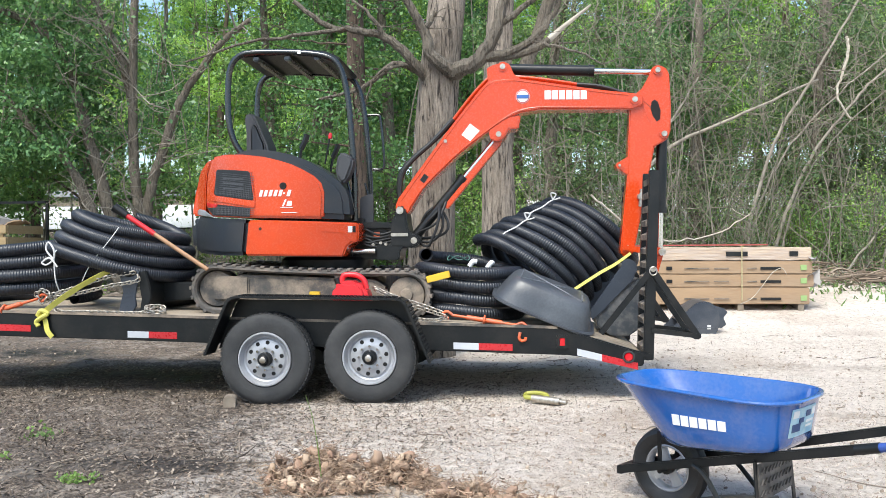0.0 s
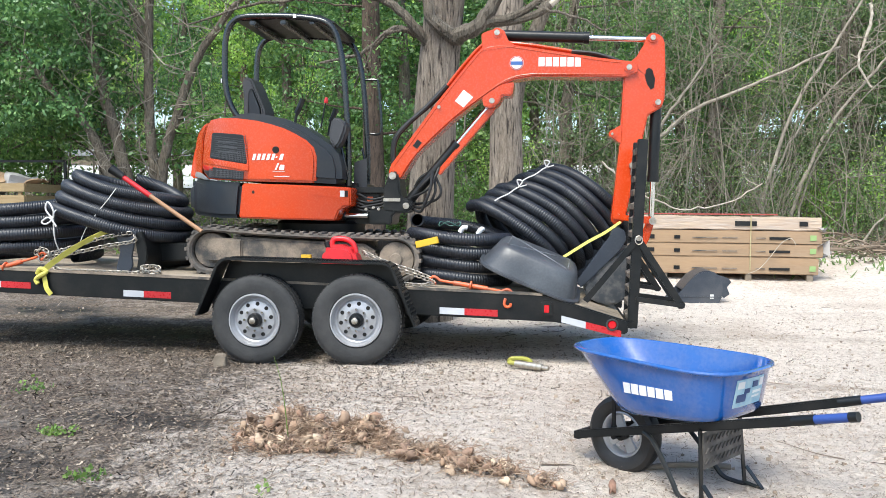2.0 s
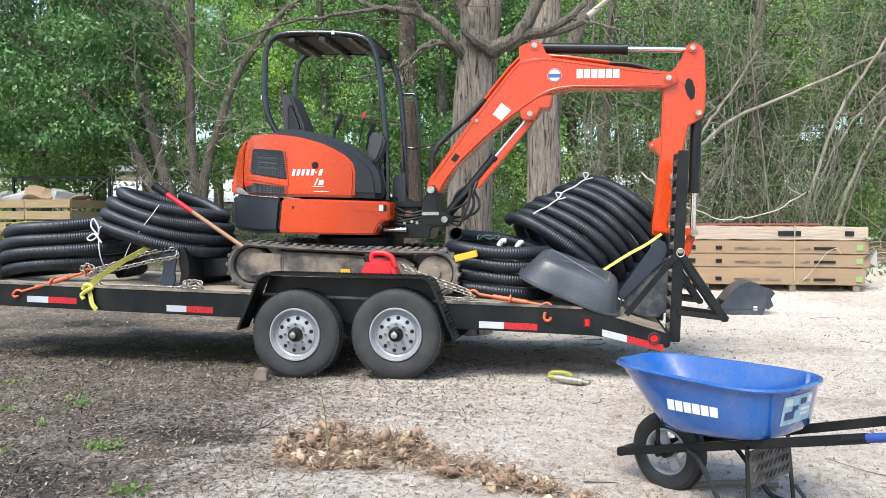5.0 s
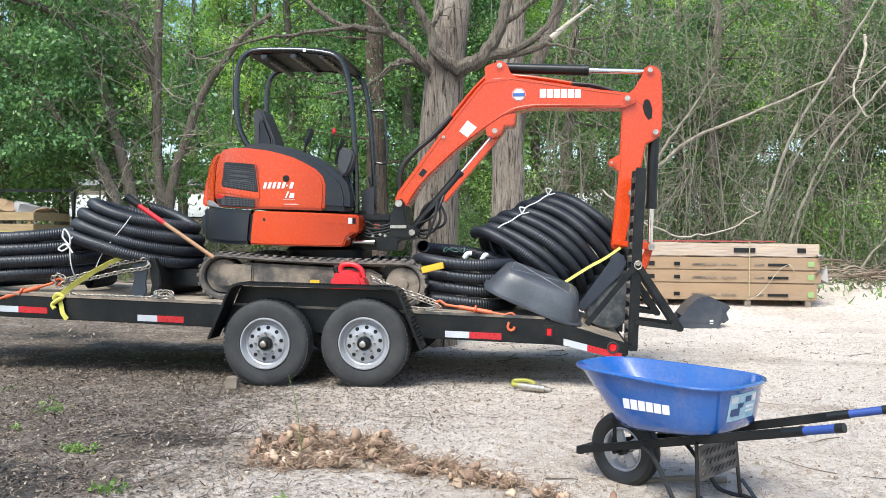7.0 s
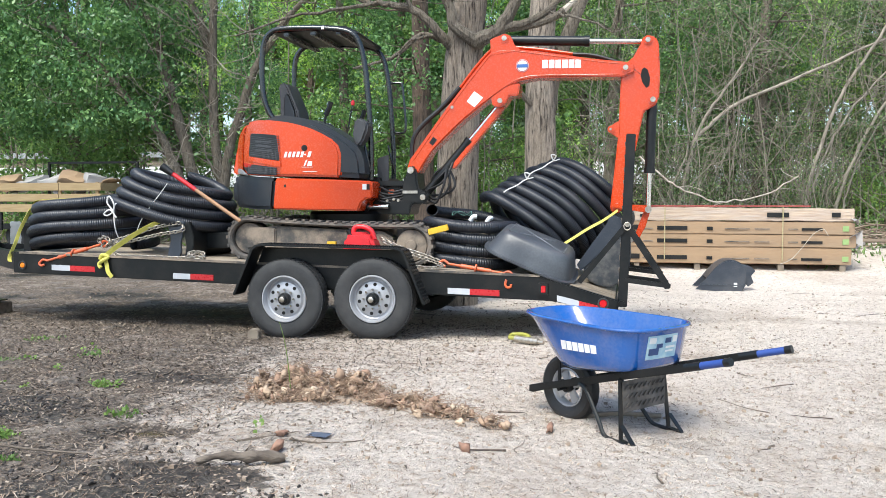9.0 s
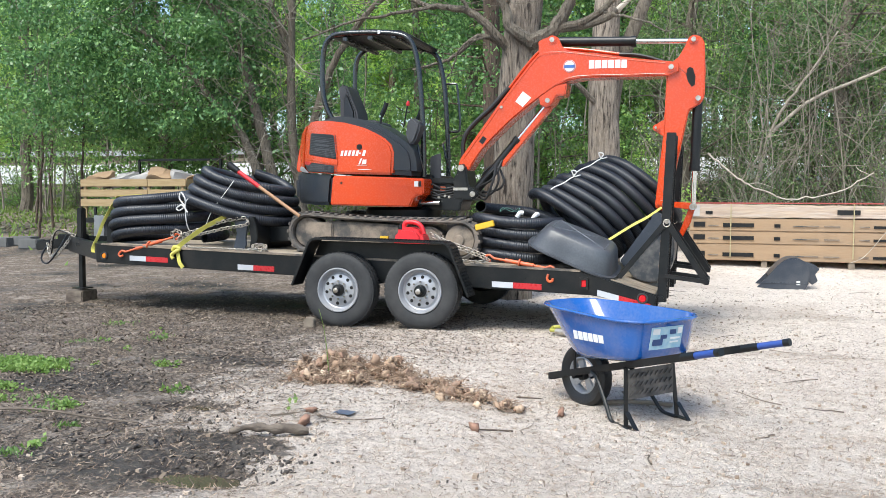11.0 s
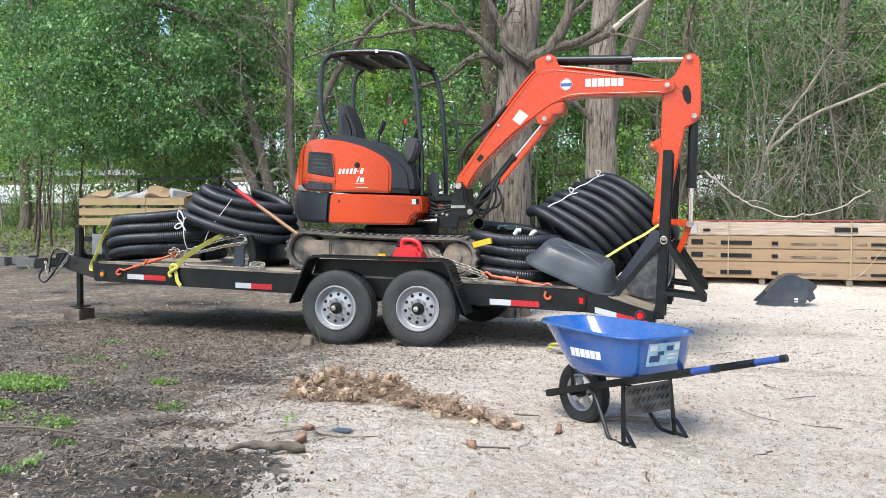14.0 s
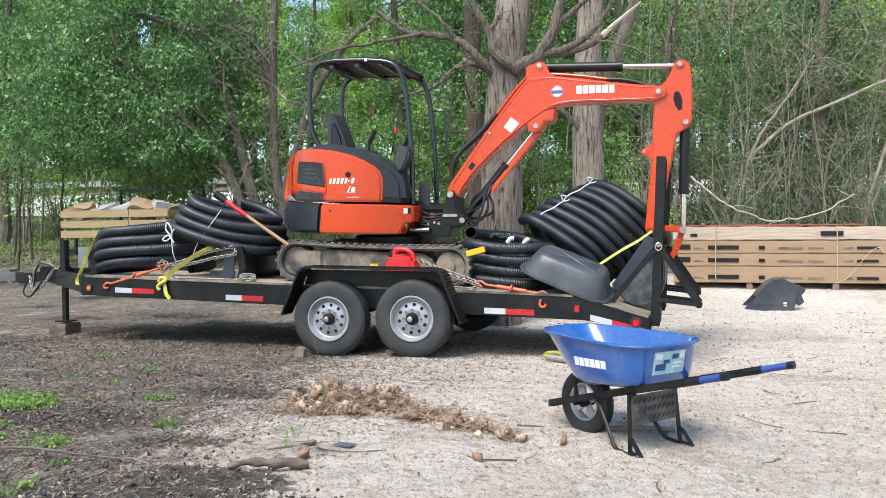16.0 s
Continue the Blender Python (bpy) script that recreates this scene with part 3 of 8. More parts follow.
def wheel(parent, x, y, z, side):
    """A trailer wheel; side -1 faces the outside to -y."""
    bm = bmesh.new()
    prof = [(0.222, -0.085), (0.232, -0.102), (0.28, -0.112), (0.335, -0.108), (0.366, -0.095), (0.376, -0.078), (0.379, -0.04), (0.380, 0), (0.379, 0.04), (0.376, 0.078), (0.366, 0.095), (0.335, 0.108), (0.28, 0.112), (0.232, 0.102), (0.222, 0.085)]
    lathe(bm, prof, (x, y, z), (0, 1, 0), 56)
    tyre = part("wheel", bm, RUBBER, parent, "worn black trailer tyre on a silver rim")
    bm = bmesh.new()
    for k in range(56):
        a = 2 * math.pi * k / 56
        for row, off in ((-0.062, 0), (-0.0, 0.5), (0.062, 0.25)):
            b = a + off * 2 * math.pi / 56
            m = Matrix.Translation((x, y + row, z)) @ Matrix.Rotation(b, 4, "Y")
            box(bm, -0.015, 0.015, -0.024, 0.024, 0.372, 0.3825, m)
    part("tread", bm, RUBBER, tyre, stuff=True)
    s = side
    bm = bmesh.new()
    lathe(bm, [(0.226, s * 0.1), (0.221, s * 0.112), (0.212, s * 0.112), (0.206, s * 0.098), (0.196, s * 0.080), (0.190, s * 0.058), (0.176, s * 0.050), (0.168, s * 0.054), (0.160, s * 0.066), (0.12, s * 0.072), (0.102, s * 0.080), (0.085, s * 0.078), (0.0, s * 0.070)], (x, y, z), (0, 1, 0), 48)
    rim = part("rim", bm, RIM, tyre, "silver steel wheel with round holes")
    # the holes are dark discs on the rim, their shade painted
    bm = bmesh.new()
    for k in range(10):
        a = 2 * math.pi * (k + 0.3) / 10
        cx, cz = x + 0.137 * math.cos(a), z + 0.137 * math.sin(a)
        lathe(bm, [(0.0, s * 0.0735), (0.0165, s * 0.0735), (0.0185, s * 0.064)], (cx, y, cz), (0, 1, 0), 12)
    part("vent_holes", bm, DARKHOLE, rim, stuff=True)
    bm = bmesh.new()
    for k in range(8):
        a = 2 * math.pi * k / 8
        rod(bm, (x + 0.09 * math.cos(a), y + s * 0.072, z + 0.09 * math.sin(a)), (x + 0.09 * math.cos(a), y + s * 0.096, z + 0.09 * math.sin(a)), 0.011, 6)
    part("lug_nuts", bm, CHROME, rim, stuff=True)
    bm = bmesh.new()
    lathe(bm, [(0.062, s * 0.07), (0.06, s * 0.11), (0.052, s * 0.122), (0.036, s * 0.124), (0.034, s * 0.15), (0.025, s * 0.158), (0.0, s * 0.158)], (x, y, z), (0, 1, 0), 24)
    part("hub", bm, BLACK, rim, "greasy black wheel hub")
    bm = bmesh.new()
    lathe(bm, [(0.028, s * 0.15), (0.026, s * 0.164), (0.018, s * 0.168), (0.0, s * 0.168)], (x, y, z), (0, 1, 0), 16)
    part("hub_cap", bm, STEEL, rim, "dull steel hub cap")
    return tyre


trailer = thing("equipment_trailer", (0, YC, 0.0), "black steel tandem-axle equipment trailer with a wooden deck, on bare soil", "trailer")
DX, DE = 1.97, 2.68  # where the dovetail begins and ends
for ya, yb in ((Y0, Y0 + 0.07), (Y1 - 0.07, Y1)):
    bm = bmesh.new()
    prism(bm, [(-3.55, deck(-3.55)), (-3.55, deck(-3.55) - 0.215), (DX + 0.1, deck(DX) - 0.235), (DE - 0.02, 0.295), (DE, 0.405), (DX, deck(DX) - 0.008)], ya, yb)
    part("side_rail", bm, BLACK, trailer, "black steel channel", 0.008)
bm = bmesh.new()
for k in range(9):
    x = -3.4 + k * 0.64
    box(bm, x, x + 0.06, Y0 + 0.07, Y1 - 0.07, deck(x) - 0.14, deck(x) - 0.045)
box(bm, -3.55, -3.48, Y0 + 0.07, Y1 - 0.07, deck(-3.5) - 0.2, deck(-3.5))
box(bm, DE - 0.06, DE, Y0 + 0.07, Y1 - 0.07, 0.30, 0.40)
part("cross_members", bm, BLACK, trailer, bevel=0.006, stuff=True)
n_planks = 13
wid = (Y1 - Y0 - 0.15) / n_planks
for k in range(n_planks):
    ya = Y0 + 0.075 + k * wid
    bm = bmesh.new()
    prism(bm, [(-3.47, deck(-3.47) + 0.004), (-3.47, deck(-3.47) - 0.04), (DX - 0.02, deck(DX) - 0.04), (DX - 0.02, deck(DX) + 0.004)], ya, ya + wid - 0.008)
    part("deck_plank", bm, DECKWOOD, trailer, bevel=0.004, segs=1)
    bm = bmesh.new()
    prism(bm, [(DX, deck(DX) + 0.004), (DX, deck(DX) - 0.035), (DE - 0.03, 0.375), (DE - 0.03, 0.412)], ya, ya + wid - 0.008)
    part("dovetail_plank", bm, DECKWOOD, trailer, bevel=0.004, segs=1)
for yy in (Y0 - 0.004, Y1 + 0.004):
    bm = bmesh.new()
    prism(bm, [(-3.47, deck(-3.47) + 0.010), (-3.47, deck(-3.47) - 0.012), (DX, deck(DX) - 0.016), (DX, deck(DX) + 0.006)], yy - 0.004 if yy < 1 else yy - 0.01, yy + 0.01 if yy < 1 else yy + 0.004)
    part("deck_edge", bm, MUDSTEEL, trailer, "dusty deck edge")
# tongue
for s in (-1, 1):
    bm = bmesh.new()
    beam(bm, (-3.5, YC + s * 1.0, deck(-3.5) - 0.10), (-4.70, YC + s * 0.12, deck(-4.7) - 0.09), 0.07, 0.19)
    part("tongue_beam", bm, BLACK, trailer, bevel=0.008)
bm = bmesh.new()
box(bm, -4.92, -4.62, YC - 0.12, YC + 0.12, 0.63, 0.82)
prism(bm, [(-5.32, 0.60), (-5.32, 0.70), (-5.2, 0.74), (-4.9, 0.76), (-4.9, 0.64)], YC - 0.06, YC + 0.06)
part("coupler", bm, BLACK, trailer, bevel=0.012)
bm = bmesh.new()
tube(bm, smooth_path([(-4.70, YC - 0.2, 0.80), (-4.78, YC - 0.3, 0.58), (-4.95, YC - 0.27, 0.45), (-5.1, YC - 0.2, 0.52), (-5.08, YC - 0.08, 0.72)]), 0.012, 6)
tube(bm, smooth_path([(-4.55, YC - 0.3, 0.82), (-4.7, YC - 0.32, 0.88), (-4.85, YC - 0.25, 0.80), (-4.95, YC - 0.2, 0.55), (-5.1, YC - 0.1, 0.66)]), 0.009, 6)
part("safety_chains", bm, BLACK, trailer, "dull black safety chain and cable", stuff=True)
jx, jy = -4.42, 1.0
bm = bmesh.new()
box(bm, jx - 0.042, jx + 0.042, jy - 0.042, jy + 0.042, 0.66, 1.16)
part("jack", bm, BLACK, trailer, "black drop-leg jack", 0.01)
bm = bmesh.new()
box(bm, jx - 0.03, jx + 0.03, jy - 0.03, jy + 0.03, 0.16, 0.70)
box(bm, jx - 0.09, jx + 0.09, jy - 0.09, jy + 0.09, 0.15, 0.165)
part("jack_leg", bm, BLACK, trailer, bevel=0.004)
bm = bmesh.new()
box(bm, -4.0, -3.9, 0.95, 1.05, 0.70, 1.03)
box(bm, -4.1, -3.72, 0.85, 1.1, 1.02, 1.06)
part("winch_post", bm, BLACK, trailer, bevel=0.006)
bm = bmesh.new()
box(bm, -4.3, -3.6, 0.75, 1.7, 0.70, 0.74)
part("tongue_plate", bm, BLACK, trailer, bevel=0.004)
# axles, wheels, fenders
for s, y in ((-1, 0.1), (1, 2.4)):
    for x, z in ((-0.4375, 0.366), (0.4375, 0.386)):
        wheel(trailer, x, y, z, s)
bm = bmesh.new()
for x, z in ((-0.4375, 0.37), (0.4375, 0.385)):
    rod(bm, (x, 0.15, z), (x, 2.35, z), 0.04)
part("axles", bm, BLACK, trailer, stuff=True)
for s in (-1, 1):
    bm = bmesh.new()
    ya, yb = (-0.035, 0.205) if s < 0 else (2.295, 2.535)
    out = [(-0.95, 0.40), (-0.76, 0.845), (-0.72, 0.882), (-0.66, 0.892), (0.66, 0.872), (0.715, 0.86), (0.755, 0.82), (0.945, 0.35)]
    inn = [(0.925, 0.345), (0.735, 0.805), (0.705, 0.84), (0.66, 0.852), (-0.66, 0.872), (-0.705, 0.863), (-0.742, 0.83), (-0.93, 0.395)]
    prism(bm, out + inn, ya, yb)
    f = part("fender", bm, BLACK, trailer, "black tread-plate fender", 0.004)
    bm = bmesh.new()
    path = [Vector((x, 0, z)) for x, z in out]
    for a, b in zip(path, path[1:]):
        n = max(1, int((b - a).length / 0.032))
        nrm = Vector((-(b - a).z, 0, (b - a).x)).normalized()
        for k in range(n):
            for r in range(7):
                p = a + (b - a) * ((k + 0.5) / n) + nrm * 0.002
                m = Matrix.Translation((p.x, ya + 0.018 + r * 0.034, p.z)) @ Matrix.Rotation(-math.atan2((b - a).z, (b - a).x), 4, "Y") @ Matrix.Rotation(radians(45 if (k + r) % 2 else -45), 4, "Z")
                box(bm, -0.012, 0.012, -0.0035, 0.0035, -0.001, 0.004, m)
    part("tread_pattern", bm, BLACK, f, stuff=True)
    bm = bmesh.new()
    yp = 0.204 if s < 0 else 2.292
    prism(bm, [(-0.9, 0.43), (-0.73, 0.85), (0.73, 0.835), (0.9, 0.40), (0.7, 0.46), (-0.7, 0.48)], yp, yp + 0.004)
    part("fender_back", bm, BLACK, trailer)
    bm = bmesh.new()
    beam(bm, (-0.36, yp + 0.05, 0.47), (0.36, yp + 0.05, 0.47), 0.06, 0.05)
    part("spring_hanger", bm, BLACK, trailer)
# reflectors and lamps on the near rail
TR = math.atan(TILT_T)
for x0, wlen, tilt, z in ((-3.09, 0.5, TR, 0.612), (-1.71, 0.44, TR, 0.549), (1.11, 0.49, TR, 0.46)):
    for k, mt, nm in ((0, TAPE, "white_reflector"), (1, REDREFL, "red_reflector")):
        bm = bmesh.new()
        a, b = (0, 0.43) if k == 0 else (0.43, 1.0)
        z0, z1 = z - (a * wlen) * TILT_T, z - (b * wlen) * TILT_T
        prism(bm, [(x0 + a * wlen, z0 - 0.028), (x0 + b * wlen, z1 - 0.028), (x0 + b * wlen, z1 + 0.028), (x0 + a * wlen, z0 + 0.028)], Y0 - 0.004, Y0 + 0.002)
        part(nm, bm, mt, trailer, "reflective tape strip")
sl = -0.235
for k, mt, nm in ((0, TAPE, "white_reflector"), (1, REDREFL, "red_reflector")):
    bm = bmesh.new()
    a, b = (2.13, 2.33) if k == 0 else (2.33, 2.62)
    fz = lambda x: 0.413 + (x - 2.13) * sl
    prism(bm, [(a, fz(a) - 0.028), (b, fz(b) - 0.028), (b, fz(b) + 0.028), (a, fz(a) + 0.028)], Y0 - 0.004, Y0 + 0.002)
    part(nm, bm, mt, trailer, "reflective tape strip")
for x, z, mt, nm, r in ((-3.435, 0.63, AMBER, "marker_lamp", 0.03), (2.546, 0.374, REDLENS, "tail_lamp", 0.036)):
    bm = bmesh.new()
    lathe(bm, [(0, -0.012), (r * 0.8, -0.01), (r, 0.0)], (x, Y0, z), (0, 1, 0), 20)
    l_ = part(nm, bm, mt, trailer)
    bm = bmesh.new()
    lathe(bm, [(r, -0.002), (r + 0.004, -0.013), (r + 0.014, -0.012), (r + 0.016, 0.002)], (x, Y0, z), (0, 1, 0), 20)
    part("lamp_grommet", bm, RUBBER, l_)
bm = bmesh.new()
box(bm, 1.96, 2.05, Y0 - 0.03, Y0, 0.44, 0.555)
sd = part("side_lamp", bm, BLACK, trailer, bevel=0.005)
bm = bmesh.new()
box(bm, 1.985, 2.03, Y0 - 0.036, Y0 - 0.03, 0.465, 0.53)
part("lens", bm, REDLENS, sd, "red lamp lens", 0.004)
bm = bmesh.new()
box(bm, -3.6, -3.57, 0.3, 0.36, 0.65, 0.75)
part("serial_plate", bm, STEEL, trailer)
bm = bmesh.new()
tube(bm, smooth_path([(1.665, Y0 - 0.012, 0.575), (1.655, Y0 - 0.012, 0.53), (1.675, Y0 - 0.012, 0.505), (1.705, Y0 - 0.012, 0.512), (1.71, Y0 - 0.012, 0.535)]), 0.012, 8)
part("chain_hook", bm, ORANGE_RED, trailer, "orange hook")


def ramp(y0, y1, xb=2.715, zb=0.40, xt=2.775, zt=1.905):
    """A ladder ramp folded upright on the tail, with its prop."""
    t = thing("loading_ramp", (xb, (y0 + y1) / 2, zb), "black steel ladder ramp folded upright at the trailer tail", "ramp", "trailer ramps")
    for y in (y0, y1):
        bm = bmesh.new()
        beam(bm, (xb, y, zb - 0.06), (xt, y, zt), 0.05, 0.085, (1, 0, 0))
        part("rail", bm, BLACK, t, bevel=0.006)
    n = 13
    for k in range(n):
        f = (k + 0.4) / n
        x, z = xb + (xt - xb) * f, zb + (zt - zb) * f
        bm = bmesh.new()
        prism(bm, [(x - 0.05, z), (x + 0.012, z + 0.03), (x + 0.02, z + 0.024), (x - 0.03, z - 0.004), (x - 0.03, z - 0.045), (x - 0.042, z - 0.045)], y0 + 0.025, y1 - 0.025)
        part("rung", bm, MUDSTEEL, t, "dusty angle-iron rung")
    for y in (y0 - 0.03, y1 + 0.03):
        bm = bmesh.new()
        beam(bm, (xb + 0.035, y, 1.08), (xb + 0.40, y, 0.53), 0.035, 0.055)
        part("prop_leg", bm, BLACK, t, bevel=0.004)
        bm = bmesh.new()
        beam(bm, (xb + 0.02, y, 0.585), (xb + 0.42, y, 0.54), 0.04, 0.04)
        part("prop_foot", bm, BLACK, t, bevel=0.004)
    bm = bmesh.new()
    beam(bm, (xb + 0.39, y0 - 0.03, 0.535), (xb + 0.39, y1 + 0.03, 0.535), 0.045, 0.045)
    part("prop_bar", bm, BLACK, t, bevel=0.004)
    bm = bmesh.new()
    beam(bm, (xb + 0.04, y0 - 0.04, 1.10), (xb - 0.39, y0 - 0.04, 0.56), 0.014, 0.05)
    part("brace", bm, BLACK, t, "flat steel brace", 0.003)
    bm = bmesh.new()
    rod(bm, (xb + 0.035, y0 - 0.075, 1.09), (xb + 0.035, y0 - 0.02, 1.09), 0.022)
    tube(bm, [(xb + 0.035 + 0.03 * math.cos(a), y0 - 0.08, 1.075 + 0.035 * math.sin(a)) for a in np.linspace(0, 6.28, 13)[:-1]], 0.005, 6, True)
    part("pin", bm, STEEL, t, "pin with a ring")
    bm = bmesh.new()
    rod(bm, (xb - 0.01, y0 - 0.05, zb - 0.03), (xb - 0.01, y1 + 0.05, zb - 0.03), 0.03)
    part("hinge", bm, BLACK, t)
    return t


ramp(0.30, 0.66)
ramp(1.84, 2.20)


# ---- excavator ----
exc = thing("mini_excavator", (-0.15, 1.27, deck(-0.15)), "orange mini excavator with an open canopy, parked on the trailer deck", "excavator")


def track(y0, y1):
    A, B, r = Vector((-1.045, 0, 0.925)), Vector((0.675, 0, 0.865)), 0.185
    ux = (B - A).normalized()
    uz = Vector((-ux.z, 0, ux.x))
    line = []
    for k in range(40):
        line.append(A + ux * (B - A).length * k / 40 - uz * r)
    for k in range(16):
        a = -math.pi / 2 + math.pi * k / 16
        line.append(B + ux * r * math.cos(a) + uz * r * math.sin(a))
    for k in range(40):
        f = k / 40
        line.append(B - ux * (B - A).length * f + uz * (r - 0.018 * math.sin(f * math.pi)))
    for k in range(16):
        a = math.pi / 2 + math.pi * k / 16
        line.append(A + ux * r * math.cos(a) + uz * r * math.sin(a))
    n = len(line)
    bm = bmesh.new()
    rings = []
    for i in range(n):
        d = (line[(i + 1) % n] - line[i - 1]).normalized()
        o = Vector((d.z, 0, -d.x))
        p = line[i]
        rings.append([bm.verts.new((q.x, y, q.z)) for q, y in ((p + o * 0.0, y0), (p + o * 0.028, y0 + 0.004), (p + o * 0.028, y1 - 0.004), (p, y1), (p - o * 0.016, y1 - 0.02), (p - o * 0.016, y0 + 0.02))])
    for i in range(n):
        a, b = rings[i], rings[(i + 1) % n]
        for k in range(6):
            bm.faces.new((a[k], a[(k + 1) % 6], b[(k + 1) % 6], b[k]))
    belt = part("track", bm, TRACKRUB, exc, "dusty rubber crawler track")
    bm = bmesh.new()
    for i in range(0, n, 2):
        d = (line[(i + 1) % n] - line[i - 1]).normalized()
        o = Vector((d.z, 0, -d.x))
        m = Matrix((( d.x, 0, o.x, line[i].x), (0, 1, 0, 0), (d.z, 0, o.z, line[i].z), (0, 0, 0, 1)))
        ym = (y0 + y1) / 2
        box(bm, -0.018, 0.018, y0 - 0.004, ym - 0.02, 0.02, 0.045, m)
        box(bm, 0.012, 0.048, ym + 0.02, y1 + 0.004, 0.02, 0.045, m)
    part("lug_belt", bm, TRACKRUB, belt, bevel=0.004, segs=1, stuff=True)
    return belt, A, B, ux, uz


for y0, y1 in ((0.50, 0.80), (1.74, 2.04)):
    belt, A, B, ux, uz = track(y0, y1)
    fy = y0 + 0.03 if y0 < 1 else y0
    bm = bmesh.new()
    prism(bm, [(-0.93, 0.83), (-0.93, 1.02), (-0.8, 1.05), (0.38, 1.0), (0.5, 0.93), (0.5, 0.80), (0.3, 0.775), (-0.8, 0.80)], fy + 0.02, y1 - 0.02)
    part("track_frame", bm, MUDSTEEL, exc, "mud-caked track frame", 0.025)
    bm = bmesh.new()
    lathe(bm, [(0, -0.02), (0.05, -0.02), (0.06, 0.0), (0.155, 0.01), (0.165, 0.05), (0.165, 0.2), (0.15, 0.24), (0, 0.24)], (B.x, fy + 0.01, B.z), (0, 1, 0), 28)
    part("sprocket", bm, MUDSTEEL, exc)
    bm = bmesh.new()
    lathe(bm, [(0, 0.0), (0.155, 0.01), (0.165, 0.05), (0.165, 0.2), (0.15, 0.24), (0, 0.24)], (A.x, fy + 0.02, A.z), (0, 1, 0), 28)
    part("idler", bm, MUDSTEEL, exc)
    bm = bmesh.new()
    prism(bm, [(-1.06, 0.82), (-1.08, 0.99), (-1.02, 1.04), (-0.74, 1.03), (-0.74, 0.82)], fy - 0.005, fy + 0.03)
    part("idler_guard", bm, MUDSTEEL, exc, bevel=0.015)
    bm = bmesh.new()
    rod(bm, (0.08, fy, 1.045), (0.08, y1 - 0.03, 1.045), 0.05)
    part("top_roller", bm, MUDSTEEL, exc)
    for k in range(4):
        bm = bmesh.new()
        x = -0.7 + k * 0.33
        rod(bm, (x, fy + 0.01, 0.775 - x * 0.03), (x, y1 - 0.03, 0.775 - x * 0.03), 0.06)
        part("bottom_roller", bm, MUDSTEEL, exc)
bm = bmesh.new()
box(bm, -0.180, -0.090, 0.49, 0.525, 0.843, 0.899)
part("warning_label", bm, YELLOWP, exc, "small yellow label")
bm = bmesh.new()
box(bm, -0.75, 0.45, 0.8, 1.74, 0.82, 1.05)
part("undercarriage", bm, MUDSTEEL, exc, bevel=0.03)
bm = bmesh.new()
lathe(bm, [(0.0, 0.0), (0.42, 0.0), (0.43, 0.12), (0.40, 0.15), (0, 0.15)], (-0.2, 1.27, 1.05), (0, 0, 1), 40)
part("slew_ring", bm, BLACK, exc)
# dozer blade
bm = bmesh.new()
prism(bm, [(-1.72, 1.08), (-1.66, 1.09), (-1.62, 0.95), (-1.61, 0.84), (-1.66, 0.73), (-1.72, 0.72), (-1.70, 0.84), (-1.72, 0.95)], 0.46, 2.08)
blade = part("dozer_blade", bm, BLACK, exc, "black dozer blade", 0.008)
bm = bmesh.new()
prism(bm, [(-1.9, 1.08), (-1.87, 1.105), (-1.74, 1.105), (-1.71, 1.08), (-1.73, 0.97), (-1.75, 0.86), (-1.74, 0.78), (-1.77, 0.725), (-1.89, 0.725), (-1.9, 0.75), (-1.86, 0.9)], 0.44, 0.462)
part("blade_end_plate", bm, BUCKETSTEEL, blade, "worn grey end plate", 0.004)
for y in (0.75, 1.55):
    bm = bmesh.new()
    prism(bm, [(-1.64, 0.80), (-1.64, 0.98), (-0.8, 0.96), (-0.8, 0.84)], y, y + 0.16)
    part("blade_arm", bm, BLACK, exc, bevel=0.015)

# house: its sides and tail are rounded in plan
def half_width(x):
    return max(0.10, 0.79 - 0.72 * (x + 0.47) ** 2)


def shell(name, pts, y0, y1, mat, parent, label="", bevel=0.0, segs=3):
    """An outline in x and z drawn out across the house and bent to its rounded plan; y0 0.46 is the near skin."""
    bm = bmesh.new()
    prism(bm, pts, y0, y1)
    finish(bm, bevel, segs)
    lo, hi = min(p[0] for p in pts), max(p[0] for p in pts)
    n = int((hi - lo) / 0.06)
    for k in range(1, n + 1):
        bmesh.ops.bisect_plane(bm, geom=bm.verts[:] + bm.edges[:] + bm.faces[:], plane_co=(lo + (hi - lo) * k / (n + 1), 0, 0), plane_no=(1, 0, 0))
    for v in bm.verts:
        v.co.y = 1.25 + (v.co.y - 1.25) * half_width(v.co.x) / 0.79
    return part(name, bm, mat, parent, label)


shell("side_skirt", [(-0.732, 1.534), (0.204, 1.509), (0.203, 1.338), (0.151, 1.328), (0.115, 1.292), (0.084, 1.204), (-0.768, 1.22)], 0.46, 2.04, ORANGE, exc, "glossy orange steel side panel", 0.014)
shell("skirt_crease", [(-0.10, 1.43), (0.09, 1.415), (0.13, 1.345), (0.195, 1.345), (0.195, 1.352), (0.137, 1.352), (0.096, 1.423), (-0.10, 1.437)], 0.455, 0.47, ORANGE, exc, "pressed crease", 0.002)
shell("counterweight", [(-0.738, 1.54), (-0.774, 1.22), (-1.024, 1.218), (-1.37, 1.241), (-1.49, 1.284), (-1.50, 1.53), (-1.425, 1.60), (-1.299, 1.575)], 0.462, 2.04, DARKGREY, exc, "black cast counterweight", 0.035, 4)
